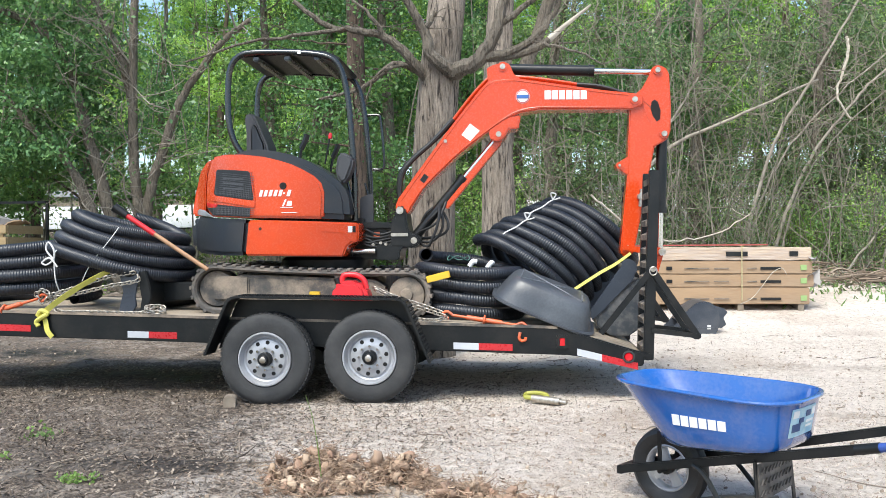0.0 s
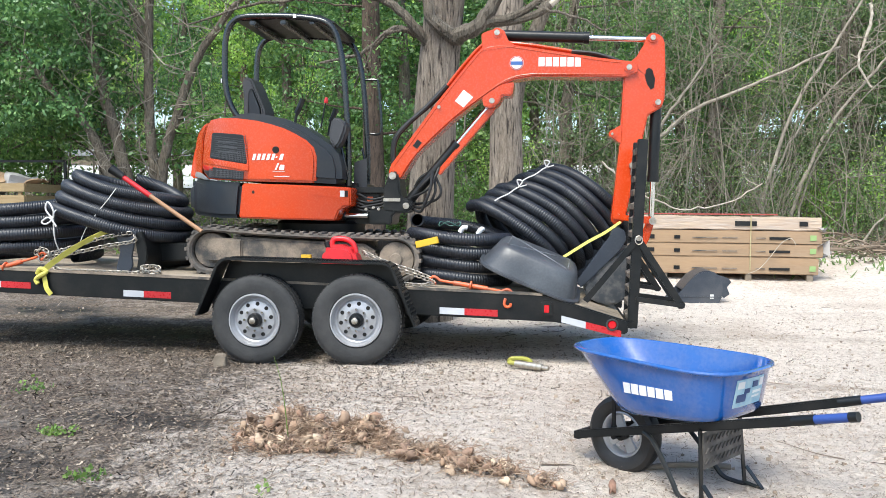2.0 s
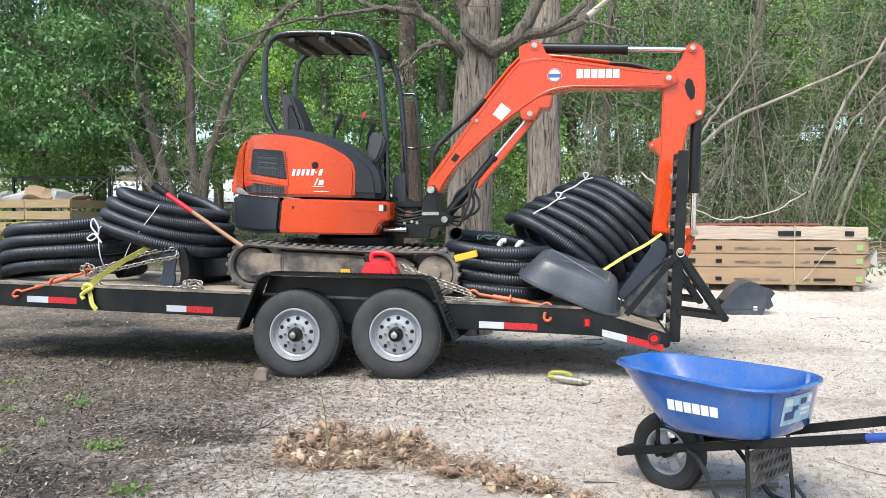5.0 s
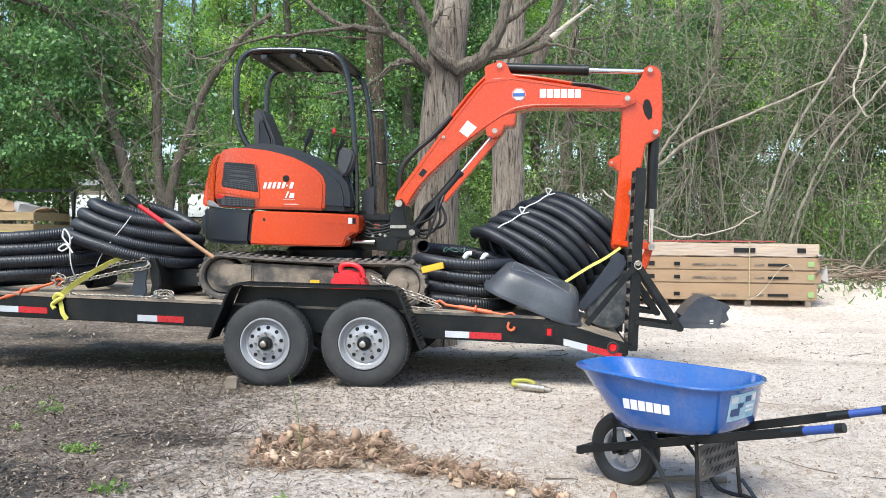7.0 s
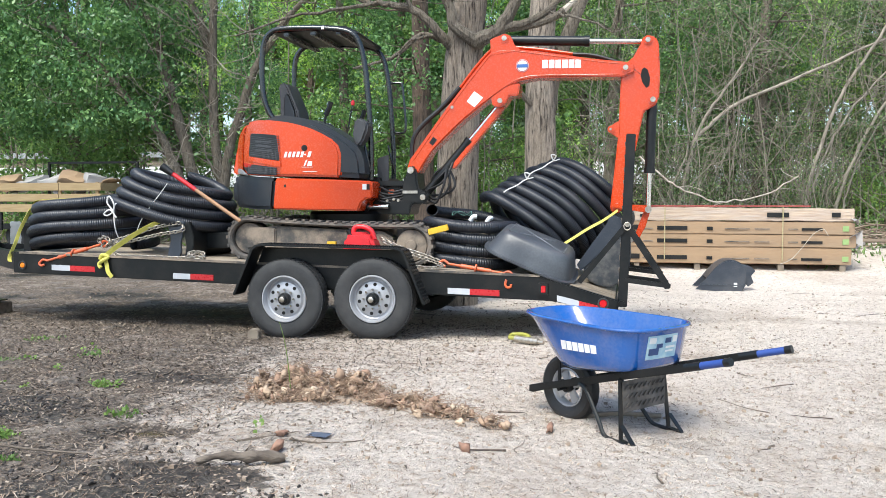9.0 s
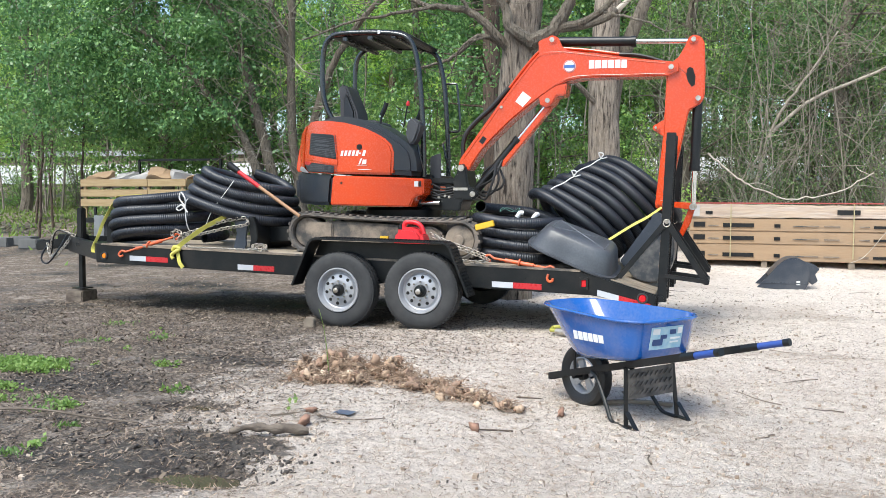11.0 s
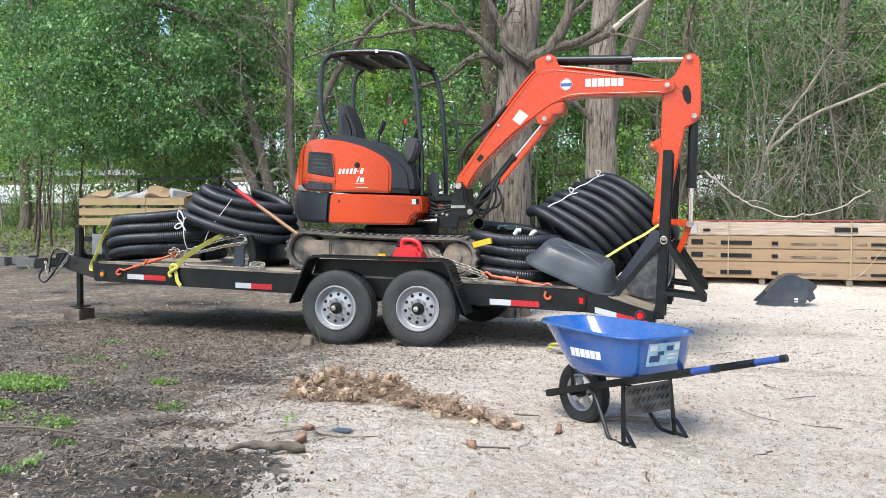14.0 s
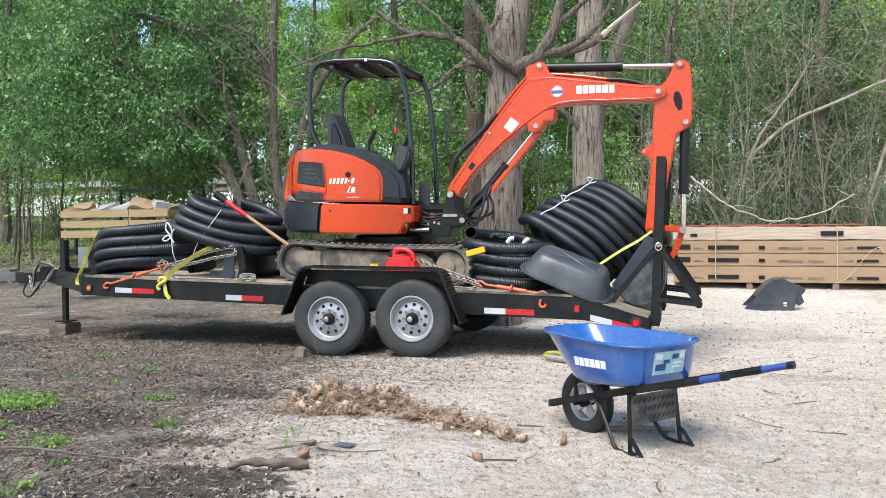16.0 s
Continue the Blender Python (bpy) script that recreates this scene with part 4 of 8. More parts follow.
hood = shell("engine_hood", [(-1.165, 2.128), (-1.006, 2.136), (-0.793, 2.120), (-0.583, 2.090), (-0.445, 2.056), (-0.341, 2.024), (-0.244, 1.978), (-0.149, 1.922), (-0.090, 1.860), (-0.067, 1.778), (-0.068, 1.675), (-0.076, 1.54), (-0.713, 1.552), (-1.193, 1.581), (-1.275, 1.678), (-1.271, 1.813), (-1.246, 1.984)], 0.46, 1.05, ORANGE, exc, "glossy orange moulded engine hood", 0.022, 4)
shell("rear_hood", [(-1.49, 1.60), (-1.49, 1.66), (-1.46, 1.83), (-1.385, 2.01), (-1.265, 2.09), (-1.17, 2.112), (-1.262, 1.984), (-1.287, 1.813), (-1.291, 1.60)], 0.463, 2.04, ORANGE, exc, "orange rear bonnet", 0.018)
shell("rear_top", [(-1.24, 1.60), (-1.22, 2.07), (-0.95, 2.09), (-0.80, 1.95), (-0.75, 1.57)], 1.00, 2.03, ORANGE, exc, "orange bonnet top", 0.03)
shell("hood_cover", [(-1.02, 2.06), (-0.906, 2.138), (-0.772, 2.164), (-0.65, 2.167), (-0.511, 2.147), (-0.356, 2.114), (-0.211, 2.059), (-0.072, 1.971), (0.04, 1.883), (0.097, 1.807), (0.123, 1.705), (0.13, 1.535), (-0.1, 1.545), (-0.95, 1.60)], 0.492, 1.06, DARKGREY, exc, "matt charcoal cover over the tank", 0.05, 4)
# grilles and hood details
GRILLEWIRE = material("grey_grille_wire", (0.10, 0.10, 0.105), rough=0.4, metal=0.4)
for nm, pts in (("side_grille", [(-1.108, 2.0), (-1.09, 2.008), (-0.73, 1.968), (-0.712, 1.95), (-0.677, 1.72), (-0.69, 1.706), (-1.13, 1.774), (-1.148, 1.79)]), ("lower_grille", [(-1.098, 1.689), (-0.712, 1.639), (-0.719, 1.562), (-1.164, 1.591), (-1.262, 1.667), (-1.10, 1.655)])):
    g = shell(nm, pts, 0.452, 0.47, MESHGRILLE, exc, "black mesh grille", 0.004)
    bm = bmesh.new()
    top = nm == "side_grille"
    for x in np.arange(-1.125 if top else -1.15, -0.70, 0.018):
        f = (x + 1.15) / 0.45
        lo, hi = (1.79 - f * 0.075, 1.995 - f * 0.035) if top else (1.60 - f * 0.03, 1.68 - f * 0.045)
        y = 1.25 - 0.799 * half_width(x) / 0.79
        beam(bm, (x, y, lo), (x + (0.02 if top else 0), y, hi), 0.004, 0.004, (0, 1, 0))
    for k in range(11 if top else 4):
        for x in np.arange(-1.12, -0.72, 0.05):
            f = (x + 1.15) / 0.45
            z = (1.80 - f * 0.065 + k * 0.0185) if top else (1.612 - f * 0.03 + k * 0.018)
            ya, yb = (1.25 - 0.80 * half_width(q) / 0.79 for q in (x, x + 0.05))
            beam(bm, (x, ya, z), (x + 0.05, yb, z - 0.006), 0.004, 0.004)
    part("grille_mesh", bm, GRILLEWIRE, g, stuff=True)
    if top:
        for k in range(3):
            shell("core", [(-1.02, 1.93 - k * 0.045), (-0.78, 1.905 - k * 0.045), (-0.78, 1.89 - k * 0.045), (-1.02, 1.915 - k * 0.045)], 0.4505, 0.453, GRILLEWIRE, g)
shell("grille_trim", [(-1.262, 1.728), (-1.179, 1.772), (-0.675, 1.703), (-0.655, 1.69), (-0.658, 1.637), (-0.712, 1.644), (-1.0, 1.693)], 0.448, 0.475, ORANGE, exc, "orange grille surround", 0.008)
shell("grille_post", [(-0.712, 1.95), (-0.70, 1.958), (-0.655, 1.70), (-0.675, 1.70)], 0.450, 0.475, ORANGE, exc, "", 0.005)
shell("side_marker", [(-1.265, 1.715), (-1.10, 1.686), (-1.116, 1.658), (-1.265, 1.678)], 0.449, 0.47, REDLENS, exc, "red side reflector", 0.004)
# small silver wedge above the counterweight
shell("tail_silver_piece", [(-1.454, 1.618), (-1.36, 1.60), (-1.155, 1.572), (-1.20, 1.598), (-1.30, 1.645), (-1.42, 1.665)], 0.440, 0.475, RIM, exc, "small silver wedge at the tail", 0.01)
bm = bmesh.new()
lathe(bm, [(0, -0.003), (0.028, -0.003), (0.033, 0.006)], (-0.405, 0.461, 1.83), (0, 1, 0), 20)
part("lock_recess", bm, DARKHOLE, exc, "black lock recess")
bm = bmesh.new()
lathe(bm, [(0, -0.003), (0.012, -0.003), (0.016, 0.006)], (-0.614, 0.474, 1.454), (0, 1, 0), 14)
part("lock_recess", bm, DARKHOLE, exc, "black lock recess")
for x, w in ((-0.627, 0.028), (-0.581, 0.028), (-0.535, 0.027), (-0.490, 0.027), (-0.446, 0.026), (-0.404, 0.014), (-0.374, 0.028)):
    z, h = (1.739, 0.056) if w > 0.02 else (1.758, 0.014)
    shell("model_mark", [(x, z), (x + w, z), (x + w + h * 0.3, z + h), (x + h * 0.3, z + h)], 0.456, 0.462, WHITE, exc, "white slanted model marking bar")
shell("sub_mark", [(-0.412, 1.65), (-0.398, 1.65), (-0.372, 1.712), (-0.386, 1.712)], 0.456, 0.462, WHITE, exc, "white marking")
shell("sub_mark", [(-0.375, 1.652), (-0.330, 1.652), (-0.326, 1.698), (-0.362, 1.698)], 0.456, 0.462, WHITE, exc, "white marking")
shell("sub_mark", [(-0.43, 1.638), (-0.322, 1.638), (-0.322, 1.642), (-0.43, 1.642)], 0.456, 0.462, WHITE, exc, "thin white line")
shell("sub_mark", [(-0.418, 1.592), (-0.30, 1.592), (-0.27, 1.598), (-0.418, 1.597)], 0.456, 0.462, WHITE, exc, "thin white line")
shell("skirt_label", [(0.122, 1.421), (0.156, 1.421), (0.156, 1.478), (0.122, 1.478)], 0.452, 0.462, WHITE, exc, "small white warning label")
shell("skirt_label", [(0.160, 1.421), (0.182, 1.421), (0.182, 1.478), (0.160, 1.478)], 0.452, 0.462, BLACK, exc, "small black printed label")
# floor and operator station
bm = bmesh.new()
box(bm, -0.75, 0.20, 1.06, 1.90, 1.50, 1.56)
part("cab_floor", bm, BLACK, exc, bevel=0.01)
bm = bmesh.new()
box(bm, 0.19, 0.46, 1.05, 1.85, 1.462, 1.52)
part("floor_step", bm, BLACK, exc, "black front step", 0.008)
bm = bmesh.new()
prism(bm, [(-0.95, 2.1), (-0.55, 2.16), (-0.45, 2.08), (-0.45, 1.56), (-0.9, 1.56)], 1.15, 1.85)
part("seat_box", bm, DARKGREY, exc, bevel=0.03)
bm = bmesh.new()
prism(bm, [(-1.01, 2.16), (-1.01, 2.41), (-1.026, 2.58), (-1.0, 2.612), (-0.96, 2.615), (-0.92, 2.58), (-0.86, 2.44), (-0.80, 2.30), (-0.78, 2.17)], 1.30, 1.64)
part("seat_back", bm, SEATMAT, exc, "black vinyl seat back", 0.05, 4)
bm = bmesh.new()
prism(bm, [(-0.96, 2.18), (-0.955, 2.45), (-0.93, 2.50), (-0.90, 2.47), (-0.83, 2.30), (-0.82, 2.18)], 1.290, 1.31)
part("seat_bolster", bm, DARKGREY, exc, "smooth dark bolster", 0.012)
bm = bmesh.new()
prism(bm, [(-0.9, 2.13), (-0.88, 2.20), (-0.55, 2.19), (-0.50, 2.15), (-0.5, 2.12)], 1.27, 1.70)
part("seat_cushion", bm, SEATMAT, exc, "black vinyl seat cushion", 0.02, 3)
for x, y, a in ((-0.42, 1.08, 0.06), (-0.3, 1.9, 0.06)):
    bm = bmesh.new()
    tube(bm, smooth_path([(x, y, 2.08), (x + 0.02, y, 2.2), (x + a, y, 2.30)]), 0.014, 8)
    tube(bm, smooth_path([(x + 0.02, y, 2.22), (x + a, y, 2.30), (x + a + 0.02, y, 2.36)]), 0.028, 8)
    part("joystick", bm, BLACK, exc)
bm = bmesh.new()
tube(bm, [(-0.22, 1.3, 2.1), (-0.17, 1.3, 2.36)], 0.008, 6)
lv = part("travel_lever", bm, BLACK, exc)
bm = bmesh.new()
lathe(bm, [(0, 0), (0.018, 0.005), (0.022, 0.03), (0.012, 0.06), (0, 0.062)], (-0.17, 1.3, 2.34), (0.1, 0, 1), 12)
part("knob", bm, REDPLASTIC, lv, "red knob")
bm = bmesh.new()
prism(bm, [(-0.011, 1.96), (0.018, 2.14), (0.056, 2.163), (0.163, 2.098), (0.15, 2.026), (0.10, 1.90), (0.05, 1.86)], 0.78, 0.96)
part("console", bm, SEATMAT, exc, "dark grey moulded side console", 0.03, 3)
bm = bmesh.new()
prism(bm, [(0.15, 1.52), (0.15, 1.745), (0.17, 1.765), (0.275, 1.80), (0.278, 1.52)], 1.15, 1.165)
part("front_shield", bm, SEATMAT, exc, "dark grey front plate", 0.004)
# canopy
CY0, CY1 = 0.975, 1.93
for y, x in ((CY0, 0), (CY1, -0.02)):
    bm = bmesh.new()
    pts = [(-0.86, y, 2.12), (-0.96, y, 2.20), (-1.04, y, 2.36), (-1.07, y, 2.55), (-1.07, y, 2.82), (-1.045, y, 2.99), (-0.97, y, 3.09), (-0.84, y, 3.125), (-0.5, y, 3.12), (-0.2, y, 3.09), (-0.06, y, 3.04), (0.01, y, 2.95), (0.055, y, 2.8), (0.092, y, 2.55), (0.125, y, 2.1), (0.138, y, 1.8), (0.138, y, 1.53)]
    tube(bm, smooth_path([(a + x, b, c) for a, b, c in pts], 3), 0.029, 12)
    part("canopy_frame", bm, BLACKTUBE, exc, "bent black steel canopy tube")
bm = bmesh.new()
prism(bm, [(-1.0, 3.10), (-0.96, 3.155), (-0.5, 3.165), (-0.15, 3.135), (-0.02, 3.075), (0.0, 3.05), (-0.05, 3.03), (-0.2, 3.075), (-0.5, 3.105), (-0.95, 3.09)], CY0 + 0.03, CY1 - 0.03)
part("canopy_roof", bm, BLACK, exc, "black canopy roof", 0.012)
for x in (-0.8, -0.5, -0.22):
    bm = bmesh.new()
    box(bm, x - 0.03, x + 0.03, CY0, CY1, 3.045, 3.085)
    part("roof_rib", bm, BLACKTUBE, exc, bevel=0.008)
bm = bmesh.new()
box(bm, -0.392, -0.362, CY0 - 0.037, CY0 - 0.03, 3.095, 3.13)
part("canopy_label", bm, WHITE, exc)
bm = bmesh.new()
box(bm, -1.105, -1.095, CY0 - 0.02, CY0 + 0.02, 2.5, 2.54)
part("canopy_label", bm, WHITE, exc)
bm = bmesh.new()
tube(bm, smooth_path([(0.09, CY1, 2.66), (0.2, CY1, 2.66), (0.225, CY1, 2.6), (0.26, CY1, 2.2), (0.24, CY1, 2.1), (0.14, CY1, 2.1)], 4), 0.014, 8)
part("grab_handle", bm, BLACKTUBE, exc)
for y in (CY0, CY1):
    bm = bmesh.new()
    tube(bm, smooth_path([(0.06, y - 0.02, 1.95), (0.1, y - 0.05, 1.8), (0.14, y - 0.02, 1.6)], 4), 0.012, 8)
    part("front_rail", bm, BLACKTUBE, exc)

# swing post and boom
BY0, BY1, BYC = 1.06, 1.30, 1.18
bm = bmesh.new()
prism(bm, [(0.46, 1.29), (0.468, 1.42), (0.46, 1.517), (0.498, 1.56), (0.515, 1.644), (0.553, 1.678), (0.596, 1.655), (0.617, 1.579), (0.622, 1.516), (0.643, 1.42), (0.712, 1.409), (0.75, 1.351), (0.728, 1.303), (0.663, 1.277)], 1.0, 1.36)
part("swing_post", bm, BLACK, exc, "black cast swing bracket", 0.016)
bm = bmesh.new()
prism(bm, [(0.323, 1.295), (0.34, 1.31), (0.57, 1.30), (0.588, 1.285), (0.555, 1.251), (0.545, 1.166), (0.34, 1.166)], 1.0, 1.40)
part("swing_base", bm, BLACK, exc, "black cast swing base", 0.014)
bm = bmesh.new()
box(bm, 0.0, 0.42, 1.10, 1.45, 1.17, 1.46)
part("front_frame", bm, BLACK, exc, "black front frame", 0.012)
bm = bmesh.new()
rod(bm, (0.09, 0.95, 1.247), (0.33, 0.95, 1.25), 0.024)
part("swing_cylinder", bm, CHROME, exc, "chrome swing rod")
bm = bmesh.new()
rod(bm, (-0.25, 0.95, 1.245), (0.115, 0.95, 1.247), 0.04)
rod(bm, (0.075, 0.95, 1.2465), (0.115, 0.95, 1.247), 0.047)
part("swing_cylinder_barrel", bm, BLACK, exc)
for k in range(5):
    bm = bmesh.new()
    z = 1.305 + k * 0.028
    tube(bm, smooth_path([(0.16, 1.05 + 0.01 * k, z + 0.03), (0.24, 1.0, z + 0.035 * math.sin(k * 2.1)), (0.34, 1.02, z - 0.015), (0.47, 1.06, z + 0.01)], 5), 0.011, 8)
    part("swing_hose", bm, HOSE, exc, "black hydraulic hose")
bm = bmesh.new()
box(bm, 0.29, 0.35, 1.085, 1.098, 1.37, 1.43)
part("valve_block", bm, ORANGE_RED, exc, "orange-red valve block", 0.004)
bm = bmesh.new()
for x, z in ((0.30, 1.31), (0.37, 1.325), (0.42, 1.312)):
    rod(bm, (x, 1.0, z), (x, 1.05, z), 0.015, 8)
part("hose_unions", bm, STEEL, exc, stuff=True)
bm = bmesh.new()
for x, z, r in ((0.555, 1.625, 0.035), (0.685, 1.345, 0.03)):
    rod(bm, (x, 0.98, z), (x, 1.38, z), r)
part("swing_pins", bm, STEEL, exc, stuff=True)
bm = bmesh.new()
prism(bm, [(0.50, 1.66), (0.53, 1.74), (0.98, 2.345), (1.30, 2.74), (1.37, 2.81), (1.47, 2.85), (1.66, 2.84), (2.42, 2.715), (2.70, 2.68), (2.80, 2.66), (2.80, 2.57), (2.70, 2.53), (2.21, 2.54), (1.85, 2.545), (1.68, 2.52), (1.55, 2.46), (1.35, 2.33), (1.10, 2.14), (0.77, 1.83), (0.63, 1.61), (0.58, 1.58), (0.52, 1.60)], BY0, BY1)
boom = part("boom", bm, ORANGE, exc, "glossy orange bent boom", 0.012, 3)
for y in (BY0, BY1):
    bm = bmesh.new()
    tube(bm, smooth_path([(0.56, y, 1.72), (1.00, y, 2.325), (1.31, y, 2.715), (1.40, y, 2.80), (1.50, y, 2.826), (1.66, y, 2.815), (2.42, y, 2.692), (2.66, y, 2.662)], 5), 0.0055, 6)
    tube(bm, smooth_path([(0.64, y, 1.66), (0.79, y, 1.865), (1.11, y, 2.17), (1.36, y, 2.355), (1.55, y, 2.485), (1.68, y, 2.544), (1.85, y, 2.568), (2.21, y, 2.563), (2.66, y, 2.556)], 5), 0.0055, 6)
    part("weld_seam", bm, ORANGE, boom)
for y in (BY0 - 0.004, BY1 - 0.03):
    bm = bmesh.new()
    prism(bm, [(1.38, 2.78), (1.37, 2.94), (1.42, 2.965), (1.53, 2.995), (1.58, 2.97), (1.62, 2.88), (1.70, 2.82)], y, y + 0.034)
    part("boom_ear", bm, ORANGE, boom, "orange lug", 0.006)
bm = bmesh.new()
prism(bm, [(1.38, 2.36), (1.40, 2.27), (1.47, 2.255), (1.53, 2.29), (1.57, 2.37), (1.66, 2.37), (1.68, 2.50), (1.55, 2.47)], BY0 - 0.01, BY1 + 0.01)
part("cylinder_bracket", bm, ORANGE, boom, bevel=0.012)
bm = bmesh.new()
tube(bm, smooth_path([(1.02, BY0 + 0.06, 2.44), (1.2, BY0 + 0.06, 2.67), (1.36, BY0 + 0.06, 2.84), (1.46, BY0 + 0.06, 2.875), (1.8, BY0 + 0.06, 2.85), (2.2, BY0 + 0.06, 2.785)], 5), 0.014, 8)
tube(bm, smooth_path([(1.02, BY0 + 0.12, 2.44), (1.2, BY0 + 0.12, 2.67), (1.36, BY0 + 0.12, 2.84), (1.46, BY0 + 0.12, 2.875), (1.8, BY0 + 0.12, 2.85), (2.2, BY0 + 0.12, 2.785)], 5), 0.014, 8)
part("boom_line", bm, ORANGE, boom, "orange steel hydraulic line")
for yo in (0.04, 0.09, 0.14):
    bm = bmesh.new()
    tube(bm, smooth_path([(1.05, BY0 + yo, 2.48), (0.86, BY0 + yo, 2.27 + yo * 0.2), (0.68 - yo * 0.3, BY0 + yo, 2.11), (0.575 - yo * 0.3, BY0 + yo, 1.97), (0.55 - yo * 0.2, BY0 + yo, 1.78), (0.58, BY0 + yo, 1.6)], 5), 0.024, 8)
    part("boom_hose", bm, HOSE, boom, "black hydraulic hose")
bm = bmesh.new()
for yo in (0.05, 0.12):
    tube(bm, smooth_path([(2.2, BY0 + yo, 2.78), (2.4, BY0 + yo, 2.76), (2.6, BY0 + yo, 2.70), (2.78, BY0 + yo, 2.62), (2.9, BY0 + yo, 2.52)], 5), 0.016, 8)
part("stick_hoses", bm, HOSE, boom, stuff=True)
# boom markings
bm = bmesh.new()
lathe(bm, [(0, -0.003), (0.063, -0.003), (0.066, 0.003)], (1.70, BY0 - 0.001, 2.67), (0, 1, 0), 28)
badge = part("round_badge", bm, WHITE, boom, "round white, red and blue dealer badge")
bm = bmesh.new()
lathe(bm, [(0.054, -0.0045), (0.061, -0.0045)], (1.70, BY0 - 0.001, 2.67), (0, 1, 0), 28)
part("badge_ring", bm, REDREFL, badge)
bm = bmesh.new()
box(bm, 1.646, 1.754, BY0 - 0.0075, BY0 - 0.0055, 2.652, 2.684)
part("badge_band", bm, BLUE, badge)
for k in range(6):
    bm = bmesh.new()
    x = 1.90 + k * 0.066
    z = 2.638 - (x - 1.90) * 0.02
    prism(bm, [(x, z), (x + 0.055, z), (x + 0.055, z + 0.082), (x, z + 0.082)], BY0 - 0.003, BY0 + 0.001)
    part("boom_mark", bm, WHITE, boom, "plain white maker's mark block")
bm = bmesh.new()
prism(bm, [(1.13, 2.325), (1.21, 2.265), (1.30, 2.36), (1.21, 2.43)], BY0 - 0.003, BY0 + 0.001)
part("boom_label", bm, WHITE, boom, "white paper label")
bm = bmesh.new()
prism(bm, [(0.735, 1.91), (0.775, 1.88), (0.82, 1.94), (0.78, 1.97)], BY0 - 0.003, BY0 + 0.001)
part("boom_label", bm, BLACK, boom)
bm = bmesh.new()
for x, z in ((1.515, 2.95), (2.72, 2.62), (1.475, 2.325), (0.98, 2.27)):
    rod(bm, (x, BY0 - 0.02, z), (x, BY1 + 0.02, z), 0.026 if x != 0.98 else 0.016)
part("boom_pins", bm, STEEL, boom, stuff=True)
bm = bmesh.new()
for x, z in ((1.515, 2.95), (2.72, 2.62), (1.475, 2.325)):
    rod(bm, (x, BY0 - 0.013, z), (x, BY1 + 0.013, z), 0.045)
part("pin_bosses", bm, ORANGE, boom, stuff=True)


def ram(name, p, q, split, r, rr, label):
    """A hydraulic ram from p to q; its barrel takes the given share."""
    p, q = Vector(p), Vector(q)
    m = p + (q - p) * split
    bm = bmesh.new()
    rod(bm, p, m, r)
    rod(bm, m - (q - p).normalized() * 0.05, m, r * 1.12)
    b = part(name, bm, BLACK, exc, label)
    bm = bmesh.new()
    rod(bm, m, q, rr)
    part("ram_rod", bm, CHROME, b, "bright chrome rod")


ram("stick_cylinder", (1.52, BYC, 2.95), (2.925, BYC, 2.887), 0.60, 0.05, 0.026, "black stick cylinder")
ram("bucket_cylinder", (2.98, BYC, 2.305), (2.955, BYC, 1.23), 0.67, 0.05, 0.026, "black bucket cylinder")
ram("boom_cylinder", (0.62, BYC - 0.02, 1.315), (1.475, BYC - 0.02, 2.325), 0.62, 0.048, 0.026, "black boom cylinder")
bm = bmesh.new()
prism(bm, [(0.945, 1.675), (0.99, 1.635), (1.49, 2.235), (1.52, 2.31), (1.44, 2.27)], BYC - 0.06, BYC + 0.06)
part("cylinder_guard", bm, ORANGE, exc, "orange cylinder guard", 0.008)
for yo in (-0.05, 0.0, 0.05):
    bm = bmesh.new()
    tube(bm, smooth_path([(0.92, BYC - 0.07 + yo, 1.66), (0.95 + yo * 0.9, BYC - 0.1 + yo, 1.50), (0.9 + yo, BYC - 0.1 + yo, 1.38 + yo * 0.5), (0.8, BYC - 0.08 + yo, 1.33 + yo * 0.8), (0.66, BYC + yo, 1.36)], 5), 0.013, 8)
    part("cylinder_hose", bm, HOSE, exc)
    bm = bmesh.new()
    tube(bm, smooth_path([(0.98, BYC + yo, 1.72), (0.84 - yo, BYC - 0.08 + yo, 1.56 + yo), (0.7, BYC + yo, 1.42)], 5), 0.012, 8)
    part("cylinder_hose", bm, HOSE, exc)
bm = bmesh.new()
box(bm, 0.47, 0.63, 0.985, 0.997, 1.385, 1.415)
part("hose_clamp", bm, STEEL, exc)
# stick
bm = bmesh.new()
prism(bm, [(2.86, 2.85), (2.875, 2.91), (2.93, 2.94), (3.0, 2.915), (3.035, 2.86), (3.05, 2.56), (3.045, 2.34), (3.02, 2.26), (2.965, 2.225), (2.90, 2.19), (2.715, 1.26), (2.69, 1.20), (2.64, 1.18), (2.595, 1.20), (2.585, 1.25), (2.655, 1.96), (2.675, 2.54), (2.69, 2.64), (2.79, 2.725)], BYC - 0.085, BYC + 0.085)
stick = part("stick", bm, ORANGE, exc, "glossy orange dipper stick", 0.012, 3)
# no opening is cut: a near-black plate paints its inner shade
bm = bmesh.new()
prism(bm, [(2.885, 2.47), (2.865, 2.54), (2.875, 2.60), (2.90, 2.62), (2.93, 2.60), (2.955, 2.52), (2.95, 2.44), (2.92, 2.42)], BYC - 0.0885, BYC - 0.084)
part("stick_opening", bm, DARKHOLE, stick, "oval opening, its inner shade a dark plate")
bm = bmesh.new()
beam(bm, (2.77, BYC - 0.086, 2.64), (2.86, BYC - 0.086, 2.42), 0.008, 0.012)
part("stick_seam", bm, ORANGE, stick)
bm = bmesh.new()
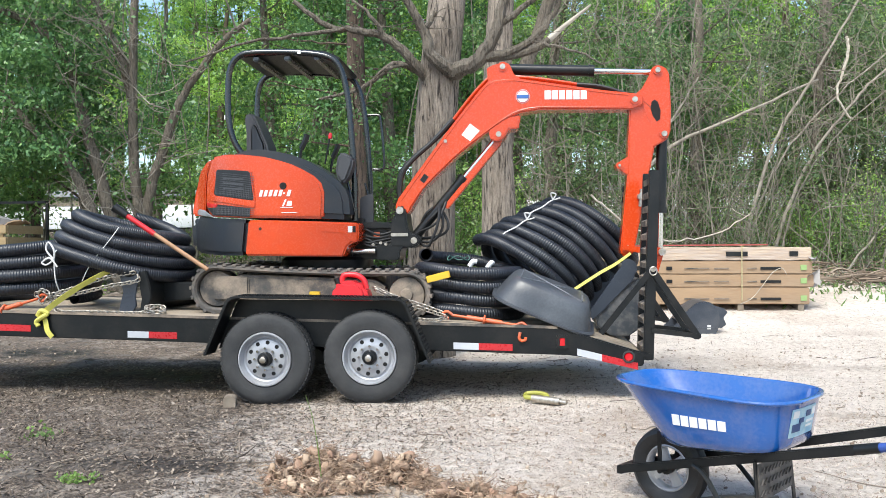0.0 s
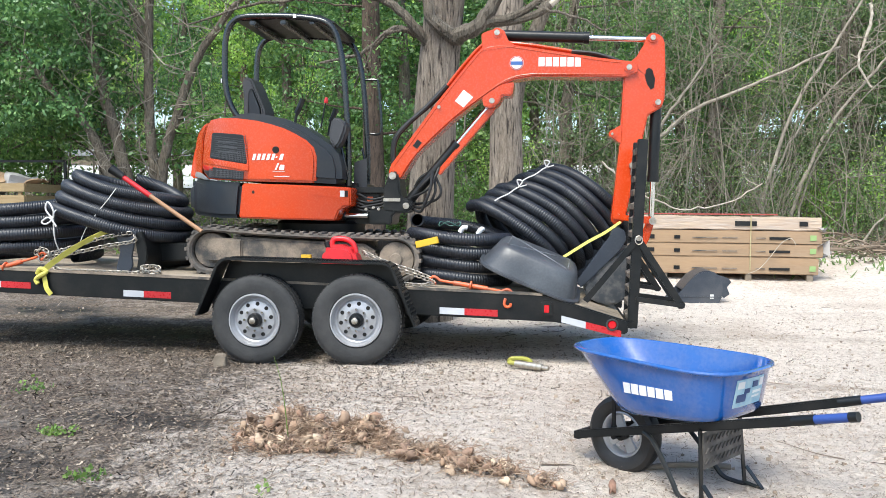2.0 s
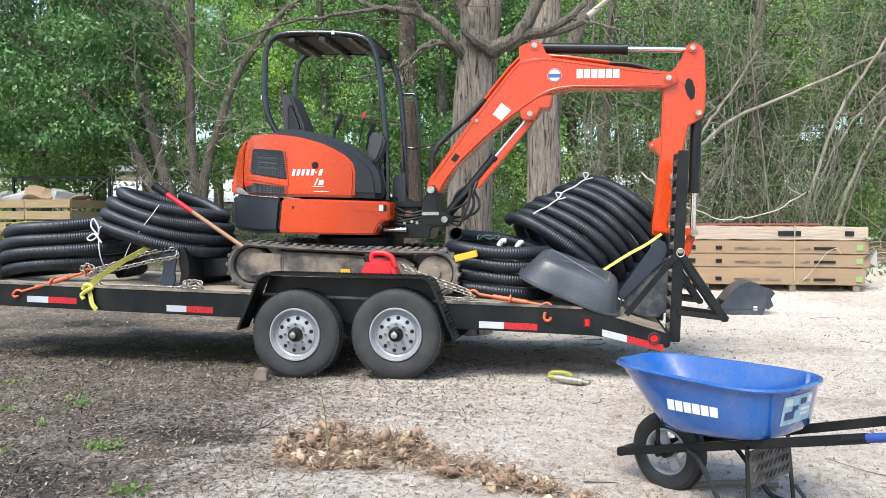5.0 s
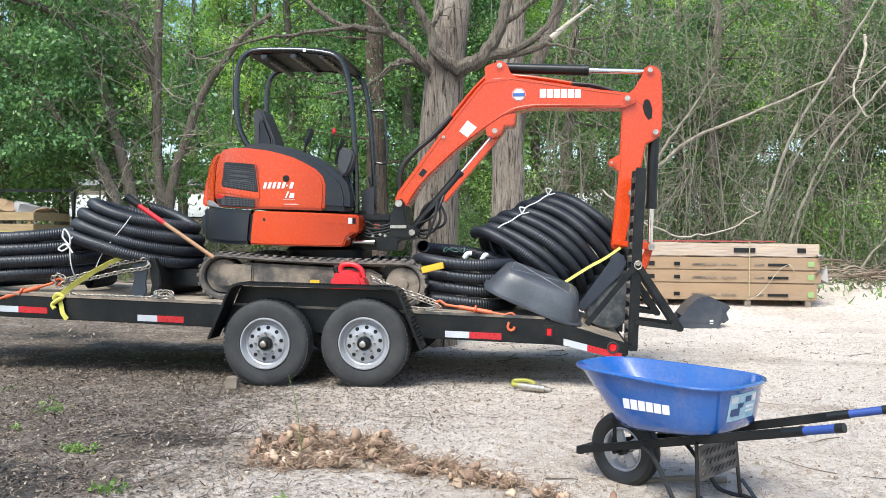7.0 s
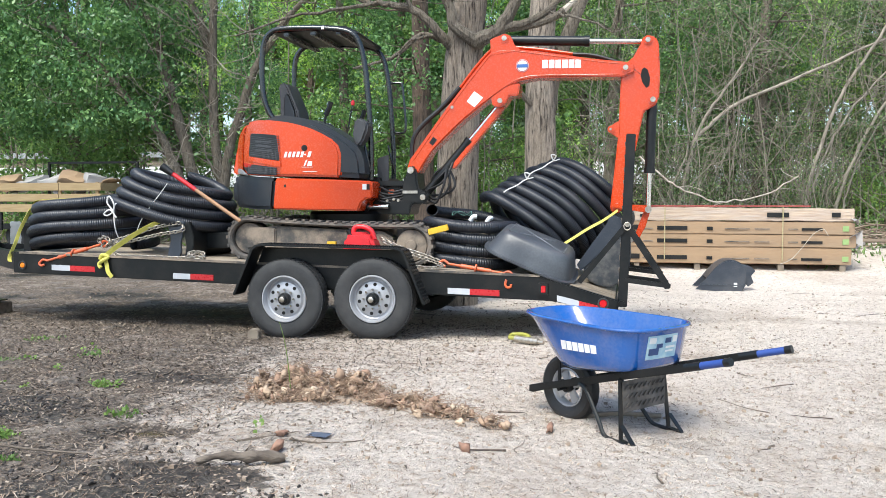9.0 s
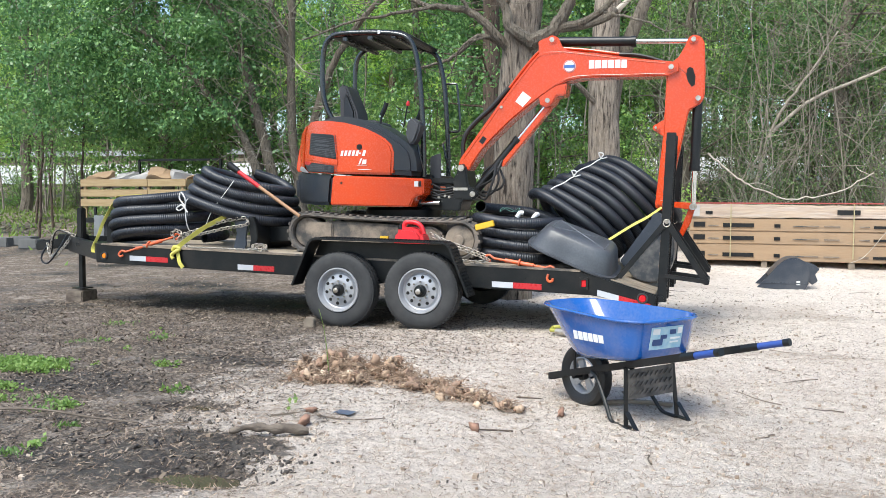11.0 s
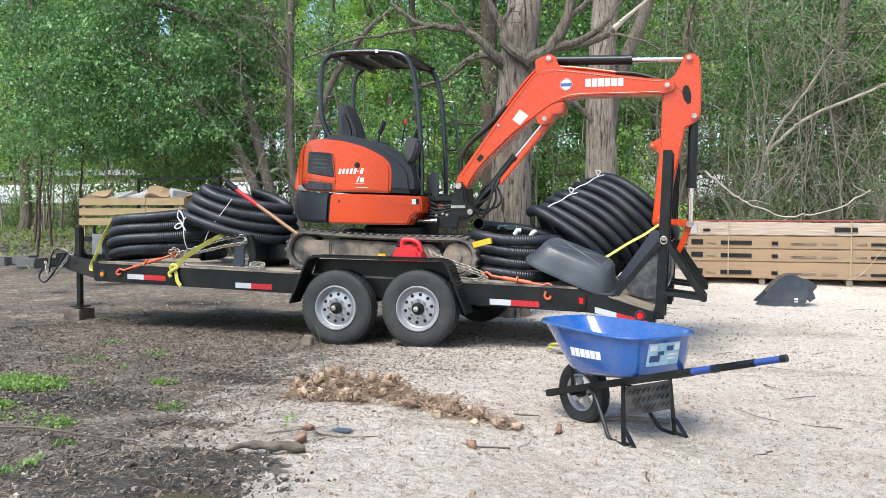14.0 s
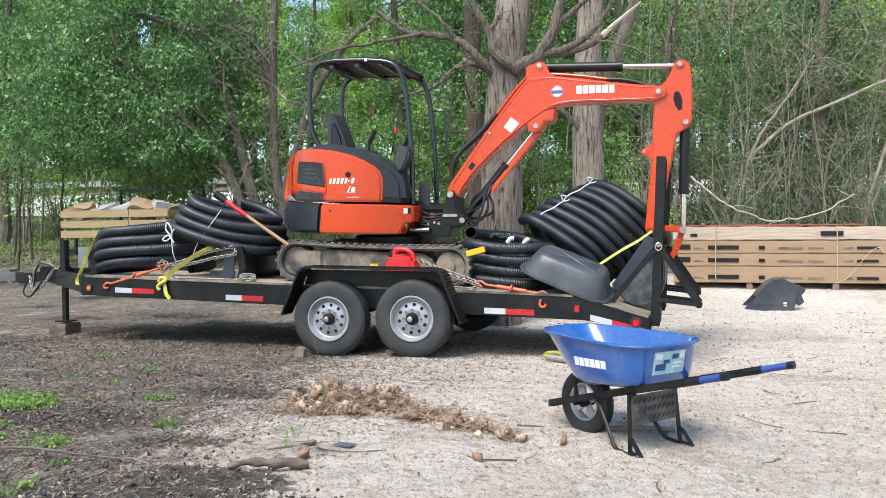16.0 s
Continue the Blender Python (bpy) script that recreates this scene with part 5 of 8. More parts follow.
for x, z, r in ((2.93, 2.887, 0.024), (2.985, 2.305, 0.026), (2.645, 1.265, 0.024), (2.58, 2.02, 0.012)):
    rod(bm, (x, BYC - 0.115, z), (x, BYC + 0.115, z), r)
part("stick_pins", bm, STEEL, stick, stuff=True)
bm = bmesh.new()
for x, z in ((2.93, 2.887), (2.985, 2.305), (2.645, 1.265), (2.585, 2.02)):
    rod(bm, (x, BYC - 0.1, z), (x, BYC + 0.1, z), 0.043 if x != 2.585 else 0.035)
part("stick_bosses", bm, ORANGE, stick, stuff=True)
bm = bmesh.new()
prism(bm, [(2.56, 2.00), (2.57, 2.05), (2.67, 2.11), (2.67, 1.92), (2.60, 1.97)], BYC - 0.08, BYC + 0.08)
part("stick_lug", bm, ORANGE, stick, bevel=0.006)
bm = bmesh.new()
rod(bm, (2.765, BYC - 0.16, 1.73), (2.765, BYC - 0.08, 1.73), 0.03)
rod(bm, (2.765, BYC - 0.12, 1.64), (2.78, BYC - 0.12, 1.80), 0.02)
part("valve", bm, STEEL, stick, "steel shut-off valve")
for y in (BYC - 0.12, BYC + 0.09):
    bm = bmesh.new()
    prism(bm, [(2.60, 1.24), (2.60, 1.30), (2.72, 1.275), (2.93, 1.265), (2.985, 1.24), (2.965, 1.19), (2.70, 1.225)], y, y + 0.03)
    part("rocker_link", bm, ORANGE, exc, "orange bucket link", 0.006)
    bm = bmesh.new()
    prism(bm, [(2.93, 1.25), (2.985, 1.24), (2.93, 1.05), (2.86, 0.92), (2.80, 0.90), (2.85, 1.02)], y + 0.035 if y < BYC else y - 0.035, y + 0.065 if y < BYC else y - 0.005)
    part("bucket_link", bm, ORANGE, exc, bevel=0.006)
bm = bmesh.new()
rod(bm, (2.955, BYC - 0.14, 1.225), (2.955, BYC + 0.14, 1.225), 0.034)
part("link_pin", bm, STEEL, exc)
# bucket on the stick
for y in (0.853, 1.492):
    bm = bmesh.new()
    prism(bm, [(2.565, 1.10), (2.58, 1.15), (2.63, 1.17), (2.69, 1.14), (2.705, 1.06), (2.66, 0.97), (2.40, 0.70), (2.31, 0.62), (2.27, 0.68)], y, y + 0.025)
    part("bucket_ear", bm, BUCKETSTEEL, exc, "worn bucket hanger plate", 0.006)
bm = bmesh.new()
prism(bm, [(2.74, 1.0), (2.70, 0.98), (2.5, 0.84), (2.33, 0.66), (2.35, 0.575), (2.40, 0.515), (2.47, 0.48), (2.55, 0.465), (2.63, 0.475), (2.70, 0.52), (2.75, 0.59), (2.78, 0.68), (2.795, 0.80), (2.79, 0.92)], 0.88, 1.49)
part("digging_bucket", bm, SCRATCHED, exc, "dark scratched digging bucket", 0.015)
bm = bmesh.new()
for x, z in ((2.63, 1.09), (2.79, 0.93)):
    rod(bm, (x, 0.95, z), (x, 1.42, z), 0.03)
part("bucket_pins", bm, STEEL, exc, stuff=True)


# ---- load on the trailer ----
def coil(c0, e1, e2, step, radius, wraps, label, phase=0.0, seed=1, r=0.058, wob=0.018, shrink=0.0):
    """A coil of corrugated drain pipe: one long ribbed pipe wound round."""
    g = np.random.default_rng(seed)
    c0, e1, e2, step = (np.array(v, float) for v in (c0, e1, e2, step))
    e1, e2 = e1 / np.linalg.norm(e1), e2 / np.linalg.norm(e2)
    pitch = 0.021
    t = thing("pipe_coil", tuple(c0), label, "pipe coil", "coils of drain pipe")
    ph = g.uniform(0, 6.28, 6)
    up = step / np.linalg.norm(step)
    seg = 11
    k = np.arange(seg) * 2 * np.pi / seg
    done = 0.0
    while done < wraps - 1e-6:
        end = min(done + 1.0, wraps)
        n = int((end - done) * 2 * math.pi * radius / pitch) * 4 + 1
        s = np.linspace(done, end, n)
        a = 2 * np.pi * s + phase
        rad = radius - shrink * s + wob * np.sin(a * 0.37 + ph[0]) + wob * 0.7 * np.sin(a * 2.03 + ph[1]) + wob * 0.5 * np.sin(a * 0.131 + ph[2])
        turn = np.floor(s + 1e-9)
        f = np.clip((s - turn - 0.45) / 0.55, 0, 1)
        climb = turn + f ** 2 * (3 - 2 * f)
        P = c0 + np.outer(rad * np.cos(a), e1) + np.outer(rad * np.sin(a), e2) + np.outer(climb, step) + np.outer(0.010 * np.sin(a * 3.1 + ph[3]), up)
        T = np.outer(-np.sin(a), e1) + np.outer(np.cos(a), e2)
        N = np.cross(T, up)
        N /= np.linalg.norm(N, axis=1)[:, None]
        B = np.cross(T, N)
        rr = r - 0.0035 + 0.0035 * np.array((1.0, 0.7, -1.0, 0.7))[np.arange(n) % 4]
        V = P[:, None, :] + rr[:, None, None] * (np.cos(k)[None, :, None] * N[:, None, :] + np.sin(k)[None, :, None] * B[:, None, :]) - c0
        i = np.arange(n - 1)[:, None] * seg
        j = np.arange(seg)[None, :]
        F = np.stack([i + j, i + (j + 1) % seg, i + seg + (j + 1) % seg, i + seg + j], -1).reshape(-1, 4)
        me = bpy.data.meshes.new("pipe_turn")
        me.from_pydata(V.reshape(-1, 3).tolist(), [], F.tolist())
        me.materials.append(PIPE)
        me.polygons.foreach_set("use_smooth", [True] * len(me.polygons))
        ob = new("pipe_turn", me)
        ob.parent = t
        done = end
    return t


coil((-3.12, 1.02, deck(-3) + 0.07), (1, 0, 0.03), (0, 1, 0), (0.006, 0.0, 0.121), 0.62, 4.25, "coil of black corrugated drain pipe lying flat on the deck", -0.31, 1, r=0.063)
coil((-2.115, 1.02, 1.175), (0.970, 0, -0.243), (0, 1, 0), (0.030, 0.0, 0.104), 0.665, 3.75, "tilted coil of black corrugated pipe leaning on another coil", 3.6, 2, r=0.060, wob=0.012, shrink=0.05)
coil((1.67, 1.50, 0.99), (0.80, 0, -0.60), (-0.21, 0.93, -0.29), (0.094, 0.055, 0.057), 0.53, 7.6, "large slumped coil of black corrugated pipe on the deck", 3.3, 3)
coil((1.20, 1.0, deck(1.2) + 0.07), (1, 0, -0.06), (0, 1, 0), (0.0, 0.0, 0.118), 0.44, 4.1, "small coil of black corrugated pipe behind the plastic tub", 2.9, 4)


def cord(pts, label, r=0.006, mat=WHITECORD, n=6):
    bm = bmesh.new()
    tube(bm, smooth_path(pts, n), r, 6)
    return lone("tie_cord", bm, mat, pts[0], label, "cord", "tie cords")


cord([(-2.42, 0.42, 0.86), (-2.43, 0.34, 1.0), (-2.44, 0.33, 1.16), (-2.46, 0.38, 1.26), (-2.47, 0.5, 1.3)], "white tie cord round a pipe coil")
cord([(-2.44, 0.32, 1.20), (-2.50, 0.31, 1.28), (-2.48, 0.31, 1.35), (-2.43, 0.31, 1.28), (-2.44, 0.32, 1.2), (-2.5, 0.31, 1.15), (-2.54, 0.31, 1.17), (-2.47, 0.31, 1.21), (-2.40, 0.31, 1.13)], "white knotted cord bow on a pipe coil", 0.008)
cord([(-2.22, 0.40, 1.00), (-2.15, 0.38, 1.12), (-2.05, 0.38, 1.25), (-1.95, 0.40, 1.38), (-1.90, 0.45, 1.48)], "thin grey tie cord round the tilted pipe coil", 0.004)
def on_coil(k, c, lift=0.066):
    """A place on the large coil: at wrap k, c of the way to its low end."""
    s_ = -math.sqrt(1 - c * c)
    o = 0.53 + lift
    return (1.67 + 0.094 * k + o * (c * 0.80 - s_ * 0.211), 1.50 + 0.055 * k + o * s_ * 0.933, 0.99 + 0.057 * k - o * (c * 0.60 + s_ * 0.291) + 0.01)


for k0, k1, c in ((0.6, 3.0, -0.66), (3.7, 6.2, -0.74)):
    cord([on_coil(k0 + (k1 - k0) * t, c, 0.060 + 0.006 * math.sin(t * 9)) for t in np.linspace(0, 1, 9)], "white tie cord across the large pipe coil", 0.007)
    x, y, z = on_coil(k1, c)
    cord([(x, y, z), (x - 0.02, y - 0.02, z + 0.06), (x + 0.03, y - 0.02, z + 0.05), (x + 0.005, y - 0.01, z), (x + 0.07, y - 0.02, z + 0.015)], "white knotted cord end on the large pipe coil", 0.007)
cord([(1.60, 0.78, 1.07), (1.63, 0.73, 1.02), (1.64, 0.72, 0.95), (1.66, 0.72, 0.99), (1.75, 0.72, 1.0)], "white cord end on the small pipe coil", 0.007)
bm = bmesh.new()
tube(bm, smooth_path([(0.85 + 0.10 * math.cos(a) + 0.25, 0.98 + 0.12 * math.sin(a), 1.18 + 0.02 * math.sin(a * 3)) for a in np.linspace(0, 18, 60)], 2), 0.005, 5)
lone("wire_loops", bm, material("green_wire", (0.07, 0.16, 0.13), rough=0.5), (1.1, 0.98, 1.14), "loops of thin green wire on the small coil", "wire")
for x, y, z, a in ((1.24, 0.84, 1.135, 0.3), (1.40, 0.88, 1.12, 1.2)):
    bm = bmesh.new()
    tube(bm, smooth_path([(x - 0.03, y, z - 0.03), (x, y, z + 0.012), (x + 0.035 * math.cos(a), y + 0.035 * math.sin(a), z + 0.014)], 4), 0.024, 12)
    lone("pipe_elbow", bm, WHITE, (x, y, z - 0.05), "white plastic pipe elbow on the small coil", "pipe fitting", "pipe fittings")
# upturned tray
tub = Matrix.Translation((1.86, 0.54, 0.735)) @ Matrix.Rotation(radians(22), 4, "Y") @ Matrix.Rotation(radians(10), 4, "X")


def tray_loop(uc, hu, wf, wr, z, slope=0.0, n=48, power=0.5):
    """A rounded, tapering ring: front at -u, back at +u."""
    out = []
    for k in range(n):
        a = 2 * math.pi * k / n
        c, s = math.cos(a), math.sin(a)
        x = math.copysign(abs(c) ** power, c)
        y = math.copysign(abs(s) ** power, s)
        w = wf + (wr - wf) * (x + 1) / 2
        out.append((uc + hu * x, w * y, z + slope * x))
    return out


def skin(bm, loops, cap=True):
    rings = [[bm.verts.new(p) for p in lp] for lp in loops]
    n = len(rings[0])
    for A, B in zip(rings, rings[1:]):
        for k in range(n):
            bm.faces.new((A[k], A[(k + 1) % n], B[(k + 1) % n], B[k]))
    if cap:
        bm.faces.new(rings[-1])
    return rings


bm = bmesh.new()
skin(bm, [tray_loop(0, 0.44, 0.33, 0.35, -0.005), tray_loop(0, 0.46, 0.345, 0.365, 0.0), tray_loop(0, 0.46, 0.345, 0.365, 0.015), tray_loop(0, 0.43, 0.315, 0.335, 0.022), tray_loop(0, 0.39, 0.28, 0.305, 0.12), tray_loop(0, 0.355, 0.25, 0.28, 0.20), tray_loop(0, 0.33, 0.225, 0.255, 0.228), tray_loop(0, 0.29, 0.185, 0.215, 0.238)])
bm.transform(tub)
barrow_tray = thing("upturned_tray", (1.86, 0.54, 0.66), "upturned scuffed dark plastic barrow tray on the trailer tail", "tray")
part("tray_body", bm, TUBPLASTIC, barrow_tray, sharp=50)
SCUFF = material("scuffed_rib", (0.16, 0.17, 0.185), (0.06, 0.065, 0.072), rough=0.5, scale=14, bump=0.1)
for p, q in (((-0.27, -0.17), (0.25, 0.19)), ((-0.27, 0.17), (0.25, -0.19)), ((-0.28, -0.18), (-0.28, 0.18)), ((0.265, -0.20), (0.265, 0.20))):
    bm = bmesh.new()
    tube(bm, smooth_path([(*p, 0.234), ((p[0] + q[0]) / 2, (p[1] + q[1]) / 2, 0.237), (*q, 0.234)], 4), 0.0065, 6)
    bm.transform(tub)
    part("rib", bm, SCUFF, barrow_tray, "pale scuffed stiffening rib")
# fuel can
can = thing("fuel_can", (0.2, 0.35, deck(0.2)), "red plastic fuel can standing on the deck by the track", "fuel can")
bm = bmesh.new()
prism(bm, [(0.075, deck(0) + 0.01), (0.065, 0.85), (0.085, 0.95), (0.135, 1.0), (0.28, 1.0), (0.36, 0.95), (0.395, 0.85), (0.385, deck(0) + 0.005)], 0.235, 0.475)
part("body", bm, REDPLASTIC, can, "red moulded body", 0.035, 4)
bm = bmesh.new()
tube(bm, smooth_path([(0.14, 0.355, 0.98), (0.15, 0.355, 1.035), (0.19, 0.355, 1.052), (0.27, 0.355, 1.045), (0.33, 0.355, 1.005), (0.355, 0.355, 0.93)], 5), 0.024, 10)
part("handle", bm, REDPLASTIC, can)
bm = bmesh.new()
rod(bm, (0.11, 0.355, 0.97), (0.09, 0.355, 1.02), 0.026)
part("cap", bm, BLACK, can, "black screw cap")
# level
bm = bmesh.new()
beam(bm, (0.86, 0.50, 1.0), (1.06, 0.46, 1.05), 0.03, 0.06)
lone("spirit_level", bm, YELLOWP, (0.86, 0.5, 0.97), "yellow box level end sticking out beside the track", "level", bevel=0.004)
# shovel
sh = thing("shovel", (-1.12, 0.37, 1.1), "wooden shovel shaft with a red sleeve on the coils", "shovel")
a, b = Vector((-1.85, 0.30, 1.64)), Vector((-1.06, 0.38, 1.10))
bm = bmesh.new()
rod(bm, a + (b - a) * 0.4, b, 0.019)
part("shaft", bm, ASHWOOD, sh, "pale wooden shaft")
bm = bmesh.new()
rod(bm, a + (b - a) * 0.1, a + (b - a) * 0.42, 0.023)
part("sleeve", bm, REDPLASTIC, sh, "red sleeve")
bm = bmesh.new()
rod(bm, a - (b - a) * 0.02, a + (b - a) * 0.12, 0.042, 14, 0.032)
part("grip", bm, BLACK, sh, "black end")


def link_mesh(name, L=0.052, w=0.034, r=0.0058):
    bm = bmesh.new()
    pts = []
    h = (L - w) / 2
    for k in range(14):
        t = 2 * math.pi * k / 14
        pts.append((math.copysign(h, math.cos(t)) + w / 2 * math.cos(t), w / 2 * math.sin(t), 0))
    tube(bm, pts, r, 6, True)
    finish(bm)
    me = bpy.data.meshes.new(name)
    bm.to_mesh(me)
    bm.free()
    me.materials.append(STEEL)
    return me


LINK = link_mesh("chain_link")


def chain(pts, label):
    """A chain of single links laid along pts."""
    P = smooth_path(pts, 12)
    t = thing("chain", tuple(P[0]), label, "chain", "tie-down chains")
    step, acc, k = 0.039, 0.0, 0
    for p, q in zip(P, P[1:]):
        d = q - p
        while acc < d.length:
            m = p + d.normalized() * acc
            ob = new("chain_link", LINK)
            ob.parent = t
            rot = d.to_track_quat("X", "Z").to_matrix().to_4x4() @ Matrix.Rotation(radians(38 if k % 2 else -52), 4, "X")
            ob.matrix_basis = BASES[t] @ Matrix.Translation(m) @ rot
            acc += step
            k += 1
        acc -= d.length
    return t


chain([(-2.50, 0.28, 0.87), (-2.3, 0.32, 0.93), (-2.0, 0.38, 1.03), (-1.76, 0.42, 1.075)], "steel chain from the binder up to the blade plate")
chain([(-2.46, 0.28, 0.85), (-2.2, 0.32, 0.90), (-1.95, 0.38, 0.96), (-1.72, 0.40, 1.0), (-1.71, 0.42, 1.05)], "second strand of steel chain at the blade plate")
chain([(-2.44, 0.27, 0.84), (-2.36, 0.26, 0.745), (-2.1, 0.27, 0.735), (-1.8, 0.28, 0.728), (-1.55, 0.30, 0.722)], "steel chain lying slack along the deck")
chain([(-1.62, 0.3, 0.73), (-1.5, 0.36, 0.76), (-1.42, 0.3, 0.735), (-1.52, 0.25, 0.74), (-1.6, 0.34, 0.775), (-1.46, 0.33, 0.78), (-1.4, 0.28, 0.725)], "small heap of loose steel chain on the deck")
chain([(-2.52, 0.26, 0.83), (-2.56, 0.25, 0.89), (-2.50, 0.24, 0.93), (-2.44, 0.24, 0.89), (-2.47, 0.24, 0.82)], "loop of steel chain round the binder hook")
chain([(0.42, 0.42, 0.93), (0.6, 0.40, 0.855), (0.85, 0.37, 0.78), (1.02, 0.34, 0.72)], "taut steel chain down to the deck binder")
chain([(0.44, 0.40, 0.91), (0.65, 0.38, 0.82), (0.88, 0.35, 0.745), (1.03, 0.31, 0.70)], "second strand of taut steel chain")
chain([(0.62, 0.3, 0.675), (0.8, 0.32, 0.67), (0.95, 0.28, 0.665), (1.04, 0.32, 0.69)], "short length of chain lying on the deck")


chain([(-4.60, 1.02, 0.80), (-4.68, 0.97, 0.66), (-4.80, 0.98, 0.55), (-4.94, 1.03, 0.56), (-5.04, 1.10, 0.70)], "rusty steel safety chain looped at the coupler")
chain([(-4.55, 1.0, 0.82), (-4.66, 0.96, 0.86), (-4.80, 1.0, 0.84), (-4.92, 1.06, 0.79), (-5.0, 1.12, 0.66), (-4.96, 1.12, 0.52)], "steel safety chain hanging from the trailer tongue")


def binder(p, q, label):
    p, q = Vector(p), Vector(q)
    d = (q - p).normalized()
    t = thing("load_binder", tuple(p), label, "load binder", "load binders")
    bm = bmesh.new()
    rod(bm, p + (q - p) * 0.28, p + (q - p) * 0.72, 0.021)
    part("barrel", bm, ORANGE_RED, t, "orange painted barrel")
    for s0, s1 in ((0.10, 0.32), (0.68, 0.90)):
        bm = bmesh.new()
        rod(bm, p + (q - p) * s0, p + (q - p) * s1, 0.012)
        part("screw", bm, ORANGE_RED, t)
    for c, s in ((p, 1), (q, -1)):
        bm = bmesh.new()
        h = c + d * s * 0.07
        tube(bm, smooth_path([h, c + d * s * 0.02 + Vector((0, 0, 0.025)), c - d * s * 0.02, c + Vector((0, 0, -0.03)), c + d * s * 0.035 + Vector((0, 0, -0.03))], 5), 0.012, 8)
        part("hook", bm, ORANGE_RED, t, "orange grab hook")
    bm = bmesh.new()
    m = (p + q) / 2
    tube(bm, [m + Vector((0.034 * math.cos(a) * abs(d.z), -0.0 + 0.034 * math.sin(a), 0.034 * math.cos(a))) for a in np.linspace(0, 6.28, 13)[:-1]], 0.010, 6, True)
    part("ratchet_ring", bm, ORANGE_RED, t)
    return t


binder((-3.20, 0.19, 0.66), (-2.50, 0.27, 0.87), "orange ratchet load binder hooked to the trailer rail")
binder((1.03, 0.33, 0.715), (1.70, 0.24, 0.62), "orange ratchet load binder lying by the trailer edge")


def ribbon(pts, w, across, mat, name, label, n=6, cat="strap"):
    """A flat band of webbing with a little thickness."""
    P = smooth_path(pts, n)
    ac = Vector(across).normalized()
    bm = bmesh.new()
    rings = []
    for i, p in enumerate(P):
        d = (P[min(i + 1, len(P) - 1)] - P[max(i - 1, 0)]).normalized()
        s = (ac - d * ac.dot(d)).normalized()
        u = d.cross(s)
        rings.append([bm.verts.new(p + s * (a * w / 2) + u * (b * 0.0018)) for a, b in ((-1, -1), (1, -1), (1, 1), (-1, 1))])
    for A, B in zip(rings, rings[1:]):
        for k in range(4):
            bm.faces.new((A[k], A[(k + 1) % 4], B[(k + 1) % 4], B[k]))
    bm.faces.new(rings[0]), bm.faces.new(rings[-1])
    return lone(name, bm, mat, pts[0], label, cat, "yellow straps")


ribbon([(-1.96, 0.42, 1.10), (-2.15, 0.30, 0.98), (-2.35, 0.22, 0.83), (-2.46, 0.19, 0.735)], 0.05, (0.5, 0, 0.8), YELLOW, "strap", "yellow webbing strap pulled over the chain to the rail")
ribbon([(-2.47, 0.185, 0.75), (-2.44, 0.185, 0.66), (-2.42, 0.18, 0.58), (-2.38, 0.185, 0.525)], 0.045, (1, 0, 0.2), YELLOW, "strap", "loose yellow strap tail hanging over the rail")
bm = bmesh.new()
tube(bm, smooth_path([(-2.51, 0.185, 0.71), (-2.47, 0.17, 0.755), (-2.42, 0.18, 0.73), (-2.46, 0.165, 0.70), (-2.52, 0.18, 0.66), (-2.50, 0.18, 0.62)], 5), 0.02, 8)
lone("strap_knot", bm, YELLOW, (-2.46, 0.19, 0.65), "yellow webbing strap knotted round the rail", "strap", "yellow straps")
ribbon([(2.66, 0.95, 1.215), (2.52, 0.955, 1.115), (2.37, 0.95, 1.03), (2.14, 0.94, 0.88)], 0.032, (0.3, 0.4, 0.7), YELLOW, "strap", "yellow webbing strap from the stick down to the deck")
ribbon([(-3.72, 0.8, 1.28), (-3.74, 0.72, 1.18), (-3.72, 0.55, 1.0), (-3.68, 0.42, 0.86), (-3.66, 0.3, 0.72), (-3.62, 0.25, 0.66)], 0.04, (0, 1, 0.3), YELLOW, "strap", "pale yellow strap over the front pipe coil")
ribbon([(-3.0, 0.52, 1.33), (-3.3, 0.55, 1.325), (-3.6, 0.68, 1.31), (-3.72, 0.8, 1.28)], 0.04, (0, 1, 0), YELLOW, "strap", "pale yellow strap along the top of a coil")
bm = bmesh.new()
grid = []
for a in range(9):
    grid.append([bm.verts.new((-3.745 + 0.012 * noise.noise((a * 0.9, b * 1.1, 1)), 0.42 + b * 0.035 + 0.012 * noise.noise((a, b, 5.5)), 0.84 + a * 0.03 + 0.01 * noise.noise((b * 1.3, a, 2)))) for b in range(6)])
for a in range(8):
    for b in range(5):
        bm.faces.new((grid[a][b], grid[a][b + 1], grid[a + 1][b + 1], grid[a + 1][b]))
bmesh.ops.solidify(bm, geom=bm.faces[:], thickness=0.003)
lone("plastic_wrap", bm, WHITE, (-3.72, 0.55, 0.85), "crumpled clear plastic label wrap on the front coil", "wrap")

# ---- on the ground round the trailer ----
bm = bmesh.new()
m = Matrix.Translation((-0.69, -0.12, 0.0)) @ Matrix.Rotation(0.25, 4, "Z")
prism(bm, [(-0.05, -0.01), (0.05, -0.01), (0.05, 0.07), (0.025, 0.09), (-0.03, 0.09), (-0.05, 0.07)], -0.07, 0.07)
bm.transform(m)
lone("wheel_chock", bm, WOODBLOCK, (-0.69, -0.12, 0), "small weathered wooden block chocking the tyre", "block", bevel=0.006)
bm = bmesh.new()
box(bm, -4.56, -4.31, 0.86, 1.14, -0.02, 0.13)
lone("jack_block", bm, DARKWOOD, (-4.39, 1.0, 0), "short weathered timber under the trailer jack", "block", bevel=0.01)
saw = thing("hand_tool", (1.87, 0.05, 0.0), "lime yellow hand tool lying on the dirt", "tool")
